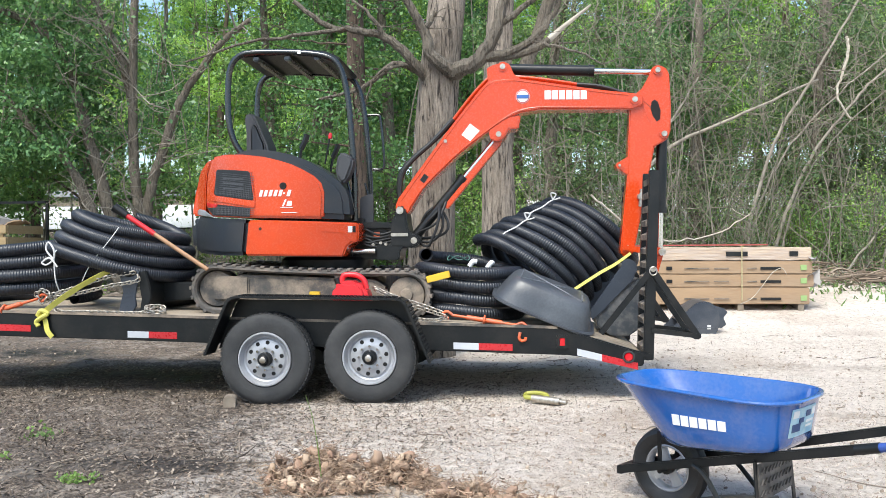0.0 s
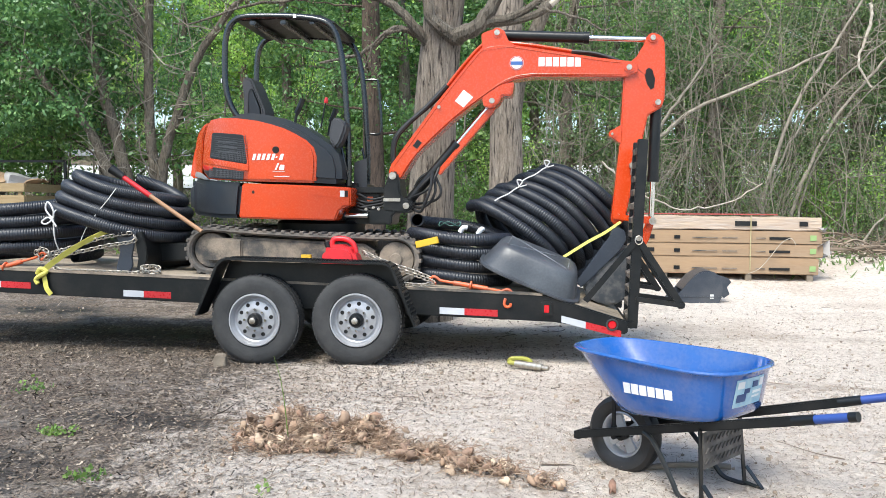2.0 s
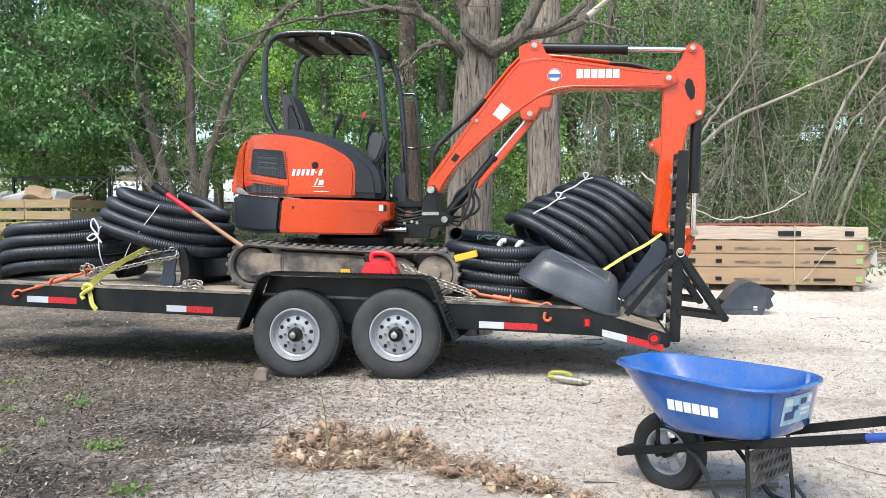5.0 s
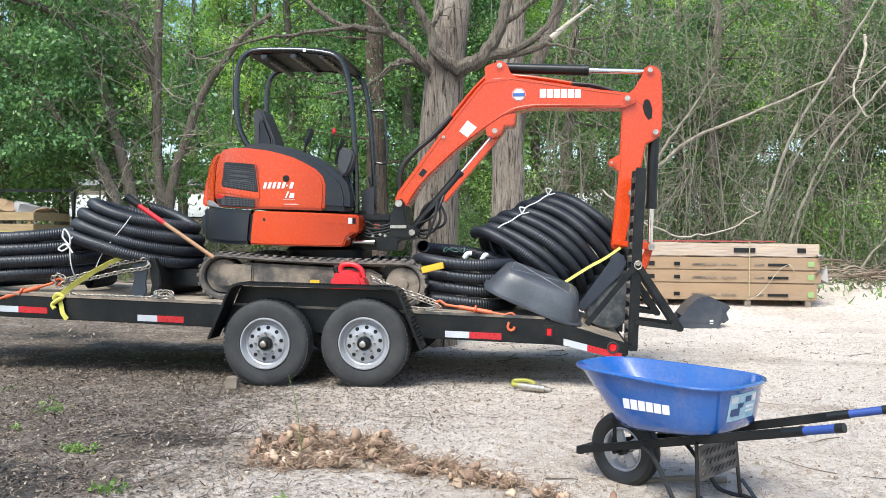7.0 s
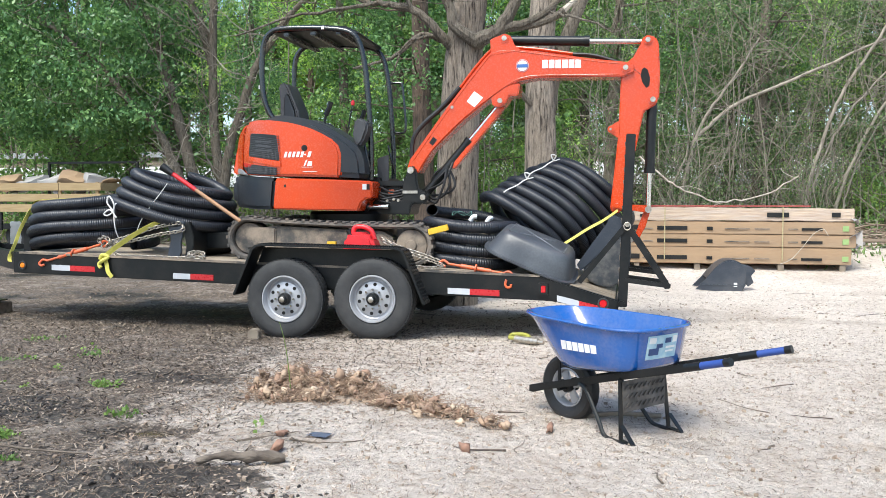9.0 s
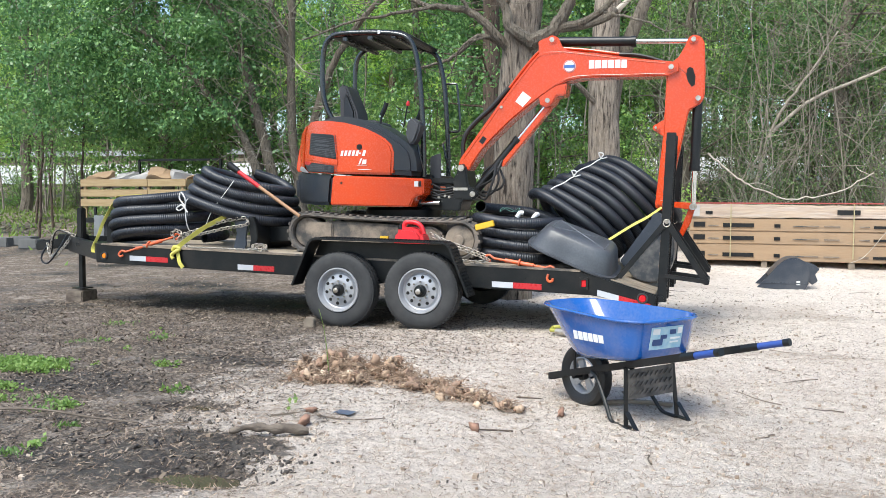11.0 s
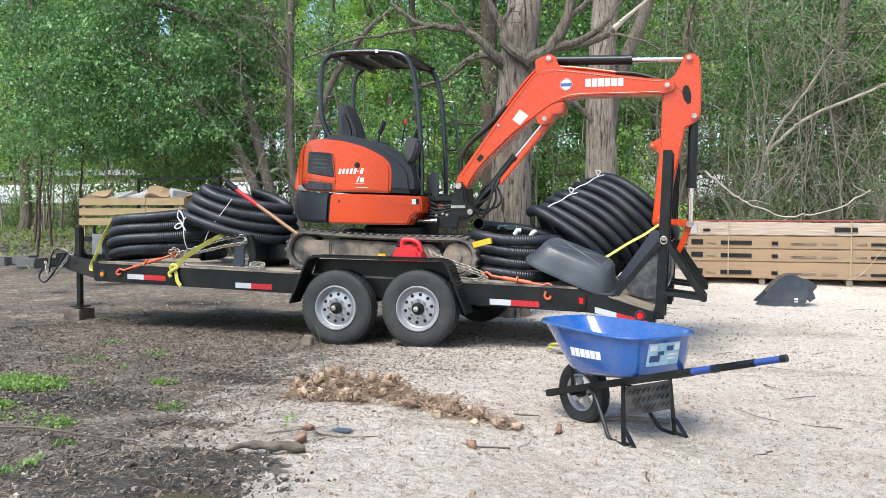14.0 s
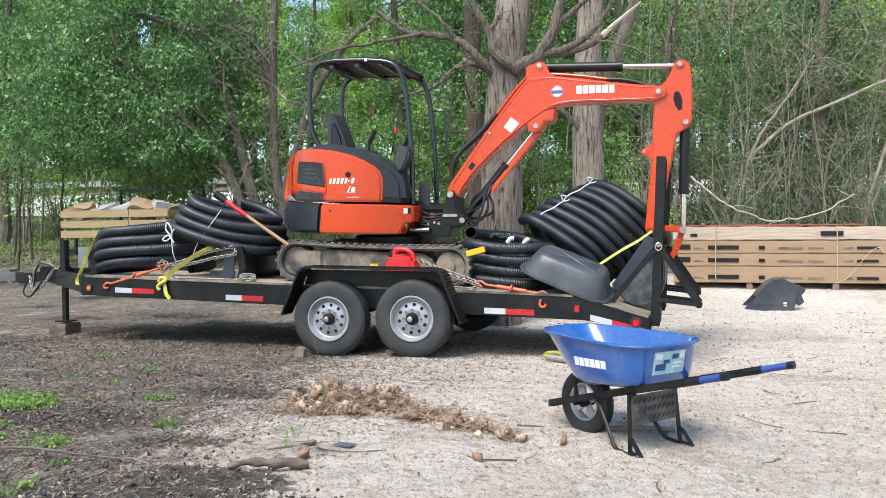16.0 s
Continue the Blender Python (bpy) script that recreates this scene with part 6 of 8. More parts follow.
bm = bmesh.new()
tube(bm, smooth_path([(1.70, 0.21, 0.045), (1.72, 0.26, 0.06), (1.82, 0.22, 0.07), (1.88, 0.16, 0.06), (1.86, 0.12, 0.05), (1.76, 0.14, 0.045), (1.70, 0.18, 0.042)], 5), 0.019, 8)
part("handle", bm, LIME, saw, "lime plastic handle")
bm = bmesh.new()
rod(bm, (1.76, 0.15, 0.04), (1.98, 0.03, 0.035), 0.03)
rod(bm, (1.98, 0.03, 0.035), (2.03, 0.0, 0.033), 0.018)
part("barrel", bm, STEEL, saw)
# spare bucket
gb = thing("spare_bucket", (4.2, 5.9, 0), "black excavator bucket lying on the sand", "bucket")
ARC = [(p.x, p.z) for p in smooth_path([(3.93, 0, 0.18), (4.05, 0, 0.335), (4.17, 0, 0.43), (4.29, 0, 0.455), (4.40, 0, 0.42), (4.475, 0, 0.32), (4.50, 0, 0.2), (4.48, 0, 0.06)], 4)]
PRO = [(3.78, 0.02)] + ARC + [(4.45, 0.0), (4.2, -0.01)]
for y in (5.70, 6.35):
    bm = bmesh.new()
    prism(bm, PRO, y, y + 0.03)
    part("side_plate", bm, BUCKETSTEEL, gb, "dark side plate", 0.006)
bm = bmesh.new()
arc = [(x + 0.012, z + 0.012) for x, z in ARC]
n = len(arc)
prism(bm, arc + [(x - (x - 4.25) * 0.08, z - 0.025) for x, z in reversed(arc)], 5.73, 6.35)
part("shell", bm, BUCKETSTEEL, gb, "rolled steel shell", 0.004)
bm = bmesh.new()
for y in (5.88, 6.15):
    bm = bmesh.new()
    prism(bm, [(4.46, 0.40), (4.60, 0.36), (4.66, 0.30), (4.60, 0.22), (4.64, 0.12), (4.56, 0.06), (4.52, 0.1)], y, y + 0.03)
    part("hanger_plate", bm, BUCKETSTEEL, gb, bevel=0.006)
bm = bmesh.new()
box(bm, 4.33, 4.38, 5.693, 5.699, 0.07, 0.13)
part("label", bm, WHITE, gb, "small white sticker")
bm = bmesh.new()
prism(bm, [(3.80, 0.085), (4.5, 0.085), (4.5, 0.10), (3.81, 0.10)], 5.692, 5.70)
part("wear_strip", bm, BUCKETSTEEL, gb)

# packed boards
stack = thing("board_pallet", (4.64, 8.6, lay(4.64, 8.3)), "timber pallet runners under the carton stack", "pallet")
for x in (2.95, 4.0, 4.7, 5.4, 6.4):
    bm = bmesh.new()
    box(bm, x - 0.05, x + 0.05, 8.12, 9.25, lay(x, 8.1) - 0.03, 0.265)
    part("runner", bm, WOODBLOCK, stack, bevel=0.006)
zs = [0.265, 0.56, 0.785, 1.015]
for i, z in enumerate(zs):
    top = i == 3
    for j, (ya, yb) in enumerate(((8.10, 8.67), (8.68, 9.25))):
        g = np.random.default_rng(60 + i * 3 + j)
        x0, x1 = 2.71 + g.uniform(-0.02, 0.03), 6.57 + g.uniform(-0.04, 0.03)
        c = thing("long_carton", ((x0 + x1) / 2, (ya + yb) / 2, z), "long torn pale wrapped carton on top of the stack" if top else "long brown cardboard carton with black print, stacked", "carton", "stacked cartons")
        bm = bmesh.new()
        h = (0.285 if i == 0 else 0.215) if not top else 0.235
        hull(bm, [(x0, ya, z), (x1, ya, z), (x1, yb, z), (x0, yb, z), (x0, ya + 0.004, z + h + 0.012), (x1, ya + 0.004, z + h - (0.02 if top else 0)), (x1, yb, z + h - (0.02 if top else 0)), (x0, yb, z + h + 0.012)], CUBE)
        bmesh.ops.subdivide_edges(bm, edges=[e for e in bm.edges if abs(e.verts[0].co.x - e.verts[1].co.x) > 1], cuts=24)
        for v in bm.verts:
            k_ = 2.2 if top else 1.0
            v.co += Vector((0, 0.010 * noise.noise(v.co * 2.3 + Vector((i, j, 0))), 0.008 * k_ * noise.noise(v.co * 1.9 * k_)))
        part("box", bm, CARTONPALE if top else CARTON, c, bevel=0.012)
        if j == 0:
            bars = [(3.30, 0.52, 0.07), (2.80, 0.20, 0.09), (4.15, 0.1, 0.06)] if not top else [(5.15, 0.36, 0.08), (6.2, 0.14, 0.08)]
            bars += [(5.72, 0.34, 0.045)] if not top else [(3.0, 0.12, 0.05)]
            for x, w, hh in bars:
                bm = bmesh.new()
                box(bm, x, x + w, ya - 0.016, ya - 0.010, z + 0.07, z + 0.07 + hh)
                part("print_bar", bm, BLACK, c, "plain black printed bar")
            if not top:
                for x, w in ((4.45, 0.42), (4.95, 0.25), (3.05, 0.18), (5.5, 0.16)):
                    bm = bmesh.new()
                    box(bm, x, x + w, ya - 0.015, ya - 0.010, z + 0.085, z + 0.105)
                    part("print_bar", bm, MUDSTEEL, c)
                bm = bmesh.new()
                box(bm, 6.38, 6.48, ya - 0.016, ya - 0.010, z + 0.06, z + 0.15)
                part("end_mark", bm, material("green_print", (0.28, 0.42, 0.16), rough=0.8), c, "green printed mark")
for x in (3.43, 5.41):
    bm = bmesh.new()
    box(bm, x - 0.009, x + 0.009, 8.066, 8.078, 0.33, 1.26)
    box(bm, x - 0.009, x + 0.009, 8.066, 9.27, 1.262, 1.268)
    lone("pack_strap", bm, material("tan_strap", (0.42, 0.36, 0.2), rough=0.6), (x, 8.09, 0.33), "narrow plastic strap round the carton stack", "strap", "pack straps")
bm = bmesh.new()
box(bm, 2.78, 5.9, 8.3, 9.1, 1.268, 1.29)
lone("red_sheet", bm, material("dull_red_sheet", (0.36, 0.07, 0.06), rough=0.6), (4.3, 8.7, 1.268), "thin dull red sheet on top of the cartons", "sheet")
bm = bmesh.new()
box(bm, 2.70, 2.9, 8.082, 8.09, 1.04, 1.24)
lone("paper_label", bm, CARTONWHITE, (2.8, 8.09, 1.04), "white paper label on the carton end", "label")
g = np.random.default_rng(8)
for k in range(5):
    bm = bmesh.new()
    p = np.array((6.62, 8.2, 1.1 - 0.17 * k)) + g.normal(size=3) * 0.04
    hull(bm, [p + g.normal(size=3) * 0.07 for _ in range(4)], [(0, 1, 2), (0, 2, 3)])
    lone("torn_wrap", bm, CARTONWHITE, tuple(p), "torn white packing wrap at the stack end", "wrap", "torn wraps")

cord([(6.142, 8.05, 0.77), (6.097, 8.05, 0.854), (6.044, 8.05, 0.882), (5.902, 8.05, 0.798), (5.726, 8.045, 0.562), (5.575, 8.04, 0.382), (5.47, 8.03, 0.316), (5.37, 8.02, 0.277)], "loose pale strap end hanging down the carton stack", 0.006, DEADWOOD)
# slatted trailer in the distance
ut = thing("utility_trailer", (-9.8, 9.6, lay(-9.8, 9.3)), "small utility trailer with pale slatted wooden sides, full of cardboard", "trailer")
for z in (1.60, 1.36, 1.13):
    for xa, xb in ((-11.3, -9.42), (-9.41, -8.38)):
        bm = bmesh.new()
        box(bm, xa, xb, 9.0, 9.035, z, z + 0.17)
        part("slat", bm, PINE, ut, "pale pine slat", 0.006)
    for x in (-11.3, -8.40):
        bm = bmesh.new()
        box(bm, x, x + 0.03, 9.04, 10.3, z, z + 0.17)
        part("slat", bm, PINE, ut, bevel=0.006)
for x in (-11.2, -9.42, -8.5):
    bm = bmesh.new()
    box(bm, x - 0.04, x + 0.04, 9.036, 9.08, 0.85, 1.78)
    part("post", bm, PINE, ut, bevel=0.005)
for x in (-10.9, -10.2, -9.6, -9.0):
    bm = bmesh.new()
    box(bm, x, x + 0.05, 8.98, 9.03, 0.72, 1.12)
    part("bracket", bm, BLACK, ut)
bm = bmesh.new()
box(bm, -11.35, -8.3, 9.0, 10.4, 0.74, 0.86)
part("bed", bm, BLACK, ut, bevel=0.01)
for p, q in (((-8.28, 10.3, 0.8), (-8.28, 10.3, 2.3)), ((-8.28, 10.3, 2.28), (-10.6, 10.3, 2.28)), ((-10.6, 10.3, 0.8), (-10.6, 10.3, 2.3))):
    bm = bmesh.new()
    beam(bm, p, q, 0.05, 0.05, (0, 1, 0))
    part("rack_bar", bm, BLACK, ut)
for x in (-10.6, -9.4):
    bm = bmesh.new()
    lathe(bm, [(0, 0), (0.15, 0), (0.2, 0.01), (0.3, 0.02), (0.31, 0.1), (0.3, 0.18), (0, 0.18)], (x, 9.15, lay(x, 9.2) + 0.31), (0, 1, 0), 24)
    part("wheel", bm, RUBBER, ut)
for k in range(10):
    gx = -11.0 + k * 0.26
    bm = bmesh.new()
    m = Matrix.Translation((gx, 9.5 + g.uniform(-0.1, 0.3), 1.66 + g.uniform(0, 0.12))) @ Euler((g.uniform(-0.5, 0.5), g.uniform(-0.5, 0.5), g.uniform(0, 3))).to_matrix().to_4x4()
    box(bm, -0.30, 0.30, -0.22, 0.22, -0.01, 0.015 if k % 2 else 0.22)
    bmesh.ops.subdivide_edges(bm, edges=bm.edges[:], cuts=4, use_grid_fill=True)
    for v in bm.verts:
        v.co += Vector([0.09 * noise.noise(v.co * 4 + Vector((k, j * 7, 0))) for j in range(3)])
    bm.transform(m)
    lone("cardboard_box", bm, CARTONWHITE if k % 3 else CARTON, (gx, 9.5, 1.5), "crumpled cardboard box in the slatted trailer", "box", "cardboard boxes")
for x, y in ((-12.95, 8.3), (-12.45, 8.5), (-12.0, 8.2)):
    bm = bmesh.new()
    z = lay(x, y)
    box(bm, x - 0.28, x + 0.25, y - 0.15, y + 0.15, z - 0.02, z + 0.2)
    lone("concrete_block", bm, material("dark_concrete", (0.13, 0.13, 0.125), rough=0.9, bump=0.4), (x, y, z), "dark grey block lying on the soil", "block", "blocks", bevel=0.015)

# ---- wheelbarrow ----
BRACE = material("muddy_black_plate", (0.03, 0.029, 0.028), (0.09, 0.08, 0.07), rough=0.5, scale=12, bump=0.1, dust=0.4, dust_col=(0.2, 0.18, 0.16))
WB = pose(2.42, -2.49, -0.035, 0, 0, math.degrees(math.atan2(-0.612, 0.79)))
wb = thing("wheelbarrow", WB, "blue steel wheelbarrow with black frame standing on sand", "wheelbarrow", local=True)
bm = bmesh.new()
Z1 = 0.645


def wl(f, inset=0.0, dz=0.0):
    """A ring of the tray at depth f: 0 at the rim, 1 at the floor."""
    return tray_loop(0.235 + 0.11 * f, 0.455 - 0.15 * f - inset, 0.245 - 0.05 * f - inset, 0.335 - 0.04 * f - inset, Z1 - 0.27 * f + dz, -0.012 + 0.042 * f, 56, 0.56)


skin(bm, [wl(0), wl(0.06), wl(0.3), wl(0.6), wl(0.85), wl(0.95, 0.008), wl(1.0, 0.035)])
skin(bm, [wl(0), wl(0, 0.006, 0.002), wl(0.06, 0.006), wl(0.3, 0.006), wl(0.6, 0.006), wl(0.85, 0.006), wl(0.95, 0.014, 0.004), wl(1.0, 0.04, 0.005)])
tray = part("tray", bm, BLUE, wb, "glossy blue steel tray", sharp=60)
bm = bmesh.new()
tube(bm, wl(0, -0.006, -0.004), 0.011, 8, True)
part("rolled_rim", bm, BLUE, tray)
for k in range(6):
    u = 0.145 + k * 0.048
    bm = bmesh.new()
    f0, f1 = 0.43, 0.61

    def side(u_, f):
        hu, wf, wr = 0.455 - 0.15 * f, 0.245 - 0.05 * f, 0.335 - 0.04 * f
        x = (u_ - 0.235 - 0.11 * f) / hu
        s = (1 - min(0.999, abs(x)) ** (2 / 0.56)) ** (0.56 / 2)
        return (u_, -(wf + (wr - wf) * (x + 1) / 2) * s - 0.003, Z1 - 0.27 * f + (-0.012 + 0.042 * f) * x)
    c = [side(u, f1), side(u + 0.040, f1), side(u + 0.040, f0), side(u, f0)]
    inner = [(p[0], p[1] + 0.003, p[2]) for p in c]
    hull(bm, c + inner, [(0, 1, 2, 3), (4, 7, 6, 5), (0, 4, 5, 1), (1, 5, 6, 2), (2, 6, 7, 3), (3, 7, 4, 0)])
    part("tray_mark", bm, WHITE, tray, "plain white maker's mark block")


def rear(v, f):
    hu = 0.455 - 0.15 * f
    w = 0.335 - 0.04 * f
    s = min(0.999, abs(v) / w)
    x = (1 - s ** (2 / 0.56)) ** (0.56 / 2)
    return (0.235 + 0.11 * f + hu * x + 0.003, v, Z1 - 0.27 * f + (-0.012 + 0.042 * f) * x)


bm = bmesh.new()
cols = [rear(v_, f) for f in (0.72, 0.16) for v_ in np.linspace(-0.16, 0.09, 9)]
for i in range(8):
    hull(bm, [cols[i], cols[i + 1], cols[10 + i], cols[9 + i]], [(0, 1, 2, 3)])
bmesh.ops.remove_doubles(bm, verts=bm.verts, dist=0.0005)
bmesh.ops.solidify(bm, geom=bm.faces[:], thickness=0.002)
lab = part("safety_sticker", bm, STICKER, tray, "pale blue printed sticker")
NAVY = material("navy_print", (0.02, 0.06, 0.18), rough=0.4)


def print_patch(v0, v1, f0, f1, mat):
    bm = bmesh.new()
    c = [rear(v0, f1), rear(v1, f1), rear(v1, f0), rear(v0, f0)]
    hull(bm, [(p[0] + 0.003, p[1], p[2]) for p in c] + [(p[0] + 0.001, p[1], p[2]) for p in c], CUBE)
    part("sticker_print", bm, mat, tray, "plain printed patch")


for v0, v1, f0, f1, mat in ((-0.15, -0.10, 0.20, 0.34, WHITE), (-0.145, -0.07, 0.46, 0.62, NAVY), (-0.09, -0.04, 0.36, 0.46, NAVY), (-0.02, 0.03, 0.24, 0.36, NAVY), (-0.01, 0.07, 0.44, 0.49, WHITE), (-0.01, 0.06, 0.54, 0.58, WHITE), (0.045, 0.08, 0.2, 0.36, WHITE)):
    print_patch(v0, v1, f0, f1, mat)
for y0 in (-1, 1):
    bm = bmesh.new()
    p, q = Vector((-0.25, y0 * 0.075, 0.165)), Vector((1.02, y0 * 0.255, 0.50))
    beam(bm, p, q, 0.03, 0.042)
    part("rail", bm, BLACK, wb, "black steel tube rail", 0.005)
    d = (q - p).normalized()
    bm = bmesh.new()
    rod(bm, q - d * 0.06, q + d * 0.04, 0.022)
    part("grip_collar", bm, BLACK, wb)
    bm = bmesh.new()
    rod(bm, q + d * 0.03, q + d * 0.19, 0.019)
    part("grip", bm, BLUEGRIP, wb, "blue rubber handle grip")
    bm = bmesh.new()
    rod(bm, q + d * 0.185, q + d * 0.22, 0.021, 12)
    part("grip_end", bm, BLACK, wb)
    # leg: strap, foot and forward stay
    bm = bmesh.new()
    v = y0 * 0.215
    tube(bm, smooth_path([(0.20, y0 * 0.15, 0.275), (0.27, y0 * 0.17, 0.24), (0.38, y0 * 0.20, 0.10), (0.43, y0 * 0.215, 0.035), (0.50, y0 * 0.22, 0.02), (0.58, v * 1.05, 0.018)], 5), 0.012, 8)
    part("stay", bm, BLACK, wb)
    bm = bmesh.new()
    beam(bm, (0.52, y0 * 0.195, 0.36), (0.545, v, 0.03), 0.034, 0.006, (1, 0, 0))
    beam(bm, (0.545, v, 0.03), (0.64, v * 1.02, 0.014), 0.034, 0.006)
    beam(bm, (0.55, v, 0.11), (0.63, v * 1.02, 0.018), 0.034, 0.005)
    part("leg", bm, BLACK, wb, "black strap leg with a flat foot", 0.0015)
bm = bmesh.new()
hull(bm, [(0.53, -0.19, 0.17), (0.53, 0.19, 0.17), (0.525, 0.19, 0.34), (0.525, -0.19, 0.34), (0.538, -0.19, 0.17), (0.538, 0.19, 0.17), (0.533, 0.19, 0.34), (0.533, -0.19, 0.34)], CUBE)
br = part("leg_brace", bm, BRACE, wb, "muddy embossed brace plate", 0.002)
bm = bmesh.new()
for a in range(9):
    for b in range(3):
        c = Vector((0.541, -0.16 + a * 0.04, 0.205 + b * 0.05))
        beam(bm, c - Vector((0, 0.013, 0.012)), c + Vector((0, 0.013, 0.012)), 0.006, 0.006, (1, 0, 0))
part("embossing", bm, BRACE, br)["kind"] = "stuff"
bm = bmesh.new()
lathe(bm, [(0.115, -0.03), (0.14, -0.045), (0.175, -0.047), (0.195, -0.032), (0.203, 0), (0.195, 0.032), (0.175, 0.047), (0.14, 0.045), (0.115, 0.03)], (0, 0, 0.203), (0, 1, 0), 40)
wh = part("wheel", bm, HOSE, wb, "black pneumatic tyre on a silver rim")
bm = bmesh.new()
lathe(bm, [(0.118, -0.032), (0.112, -0.036), (0.105, -0.03), (0.1, -0.012), (0.1, 0.012), (0.105, 0.03), (0.112, 0.036), (0.118, 0.032)], (0, 0, 0.203), (0, 1, 0), 36)
part("rim", bm, RIM, wh)
for k in range(4):
    bm = bmesh.new()
    a = k * math.pi / 2 + 0.5
    c = Vector((math.cos(a), 0, math.sin(a)))
    s = Vector((-math.sin(a), 0, math.cos(a)))
    o = Vector((0, 0, 0.203))
    P = [o + c * 0.02 + s * -0.022, o + c * 0.105 + s * -0.034, o + c * 0.105 + s * 0.034, o + c * 0.02 + s * 0.022]
    hull(bm, [p + Vector((0, -0.008, 0)) for p in P] + [p + Vector((0, 0.008, 0)) for p in P], CUBE)
    part("spoke", bm, RIM, wh, bevel=0.004)
bm = bmesh.new()
rod(bm, (0, -0.11, 0.203), (0, 0.11, 0.203), 0.012)
rod(bm, (0, -0.045, 0.203), (0, 0.045, 0.203), 0.03)
part("hub", bm, BLACK, wh)
for s in (-1, 1):
    bm = bmesh.new()
    beam(bm, (-0.01, s * 0.085, 0.235), (-0.005, s * 0.10, 0.40), 0.02, 0.006, (0, 1, 0))
    part("tray_strut", bm, BLACK, wb)
bm = bmesh.new()
beam(bm, (-0.24, -0.09, 0.165), (-0.24, 0.09, 0.165), 0.03, 0.04)
part("nose_bracket", bm, BLACK, wb, "black nose guard")

# ---- roots, stones, litter ----
g = np.random.default_rng(41)


def blob(bm, c, r, g, flat=0.8):
    b = bmesh.ops.create_icosphere(bm, subdivisions=2, radius=1.0)
    q = g.uniform(0.5, 1.5, 3) * r * np.array((1, 1, flat))
    off = Vector(g.uniform(0, 50, 3))
    rot = Euler(g.uniform(0, 6.28, 3)).to_matrix()
    for v in b["verts"]:
        p = v.co * (1 + 0.75 * noise.noise(v.co * 1.5 + off) + 0.35 * noise.noise(v.co * 4.0 + off))
        v.co = Vector(c) + rot @ Vector((p.x * q[0], p.y * q[1], p.z * q[2]))


bm = bmesh.new()
fib = bmesh.new()
spots = []
LUMPS = [(0.36, -2.22, 0.10, 26), (0.50, -2.16, 0.11, 40), (0.62, -2.20, 0.12, 52), (0.74, -2.24, 0.10, 34), (0.93, -2.22, 0.10, 34), (1.06, -2.28, 0.10, 40), (1.16, -2.38, 0.08, 26), (1.30, -2.56, 0.09, 22), (1.44, -2.52, 0.08, 26), (1.62, -2.70, 0.12, 24), (1.80, -2.80, 0.10, 20), (0.44, -2.44, 0.10, 20), (0.62, -2.48, 0.11, 24), (0.82, -2.46, 0.10, 26), (2.02, -2.90, 0.07, 9)]
for cx, cy, rad, n in LUMPS:
    for k in range(n):
        d = g.normal(size=2) * rad * 0.55
        x, y = cx + d[0], cy + d[1] * 0.8
        top = 0.17 * rad / 0.11 * math.exp(-(d[0] ** 2 + d[1] ** 2) / (rad * rad)) * (1.0 if cx < 1.1 and cy > -2.4 else 0.5)
        z = ground_z(x, y) + g.uniform(0.15, 1.0) * top + 0.008
        blob(bm, (x, y, z), 0.009 + 0.023 * g.uniform(0, 1) ** 1.7, g, 0.75)
        spots.append((x, y, z))
for k in range(2700):
    x, y, z = spots[int(g.integers(len(spots)))]
    p = [Vector((x, y, z)) + Vector(g.normal(size=3) * 0.012)]
    for _ in range(3):
        p.append(p[-1] + Vector(g.normal(size=3) * (0.030, 0.030, 0.018)))
        p[-1].z = max(p[-1].z, ground_z(p[-1].x, p[-1].y) + 0.003)
    tube(fib, p, taper(4, g.uniform(0.0016, 0.0036), 0.001), 3)
heap = thing("root_heap", (0.75, -2.3, 0), "heap of dug-up knobbly pale roots with soil on the sand", "roots", kind="stuff")
part("roots", bm, ROOTPALE, heap, "pale knobbly root bulbs", sharp=180)["kind"] = "stuff"
part("fibres", fib, ROOTFIBRE, heap)["kind"] = "stuff"
bm = bmesh.new()
for k in range(120):
    x, y = 0.75 + g.normal() * 0.36, -2.32 + g.normal() * 0.2
    blob(bm, (x, y, ground_z(x, y) + 0.005), g.uniform(0.005, 0.017), g, 0.7)
part("soil", bm, material("dug_soil", (0.21, 0.155, 0.11), (0.34, 0.265, 0.195), rough=0.95, scale=9, bump=0.6), heap, sharp=180)["kind"] = "stuff"
bm = bmesh.new()
tube(bm, smooth_path([(0.62, -2.45, 0.05), (0.60, -2.44, 0.22), (0.57, -2.43, 0.38), (0.53, -2.42, 0.50)], 5), taper(16, 0.004, 0.0015), 5)
lone("weed_stalk", bm, GRASSMAT, (0.62, -2.45, 0.02), "thin upright weed stalk in the root heap", "weed")
for (x, y, r, lab) in ((0.94, -3.36, 0.032, "reddish round root lump on the mulch"), (2.33, -2.88, 0.034, "brown round lump by the barrow wheel"), (1.02, -3.62, 0.035, "pale root lump on the mulch"), (1.95, -3.42, 0.03, "small brown root lump")):
    bm = bmesh.new()
    blob(bm, (x, y, ground_z(x, y) + r * 0.55), r, g, 0.9)
    lone("root_lump", bm, ROOTRED, (x, y, ground_z(x, y)), lab, "root", "loose roots", sharp=180)
bm = bmesh.new()
hull(bm, [(1.07, -3.36, ground_z(1.1, -3.3) + 0.012), (1.19, -3.38, ground_z(1.1, -3.3) + 0.010), (1.2, -3.30, ground_z(1.1, -3.3) + 0.014), (1.09, -3.28, ground_z(1.1, -3.3) + 0.012)], [(0, 1, 2, 3)])
bmesh.ops.solidify(bm, geom=bm.faces[:], thickness=0.004)
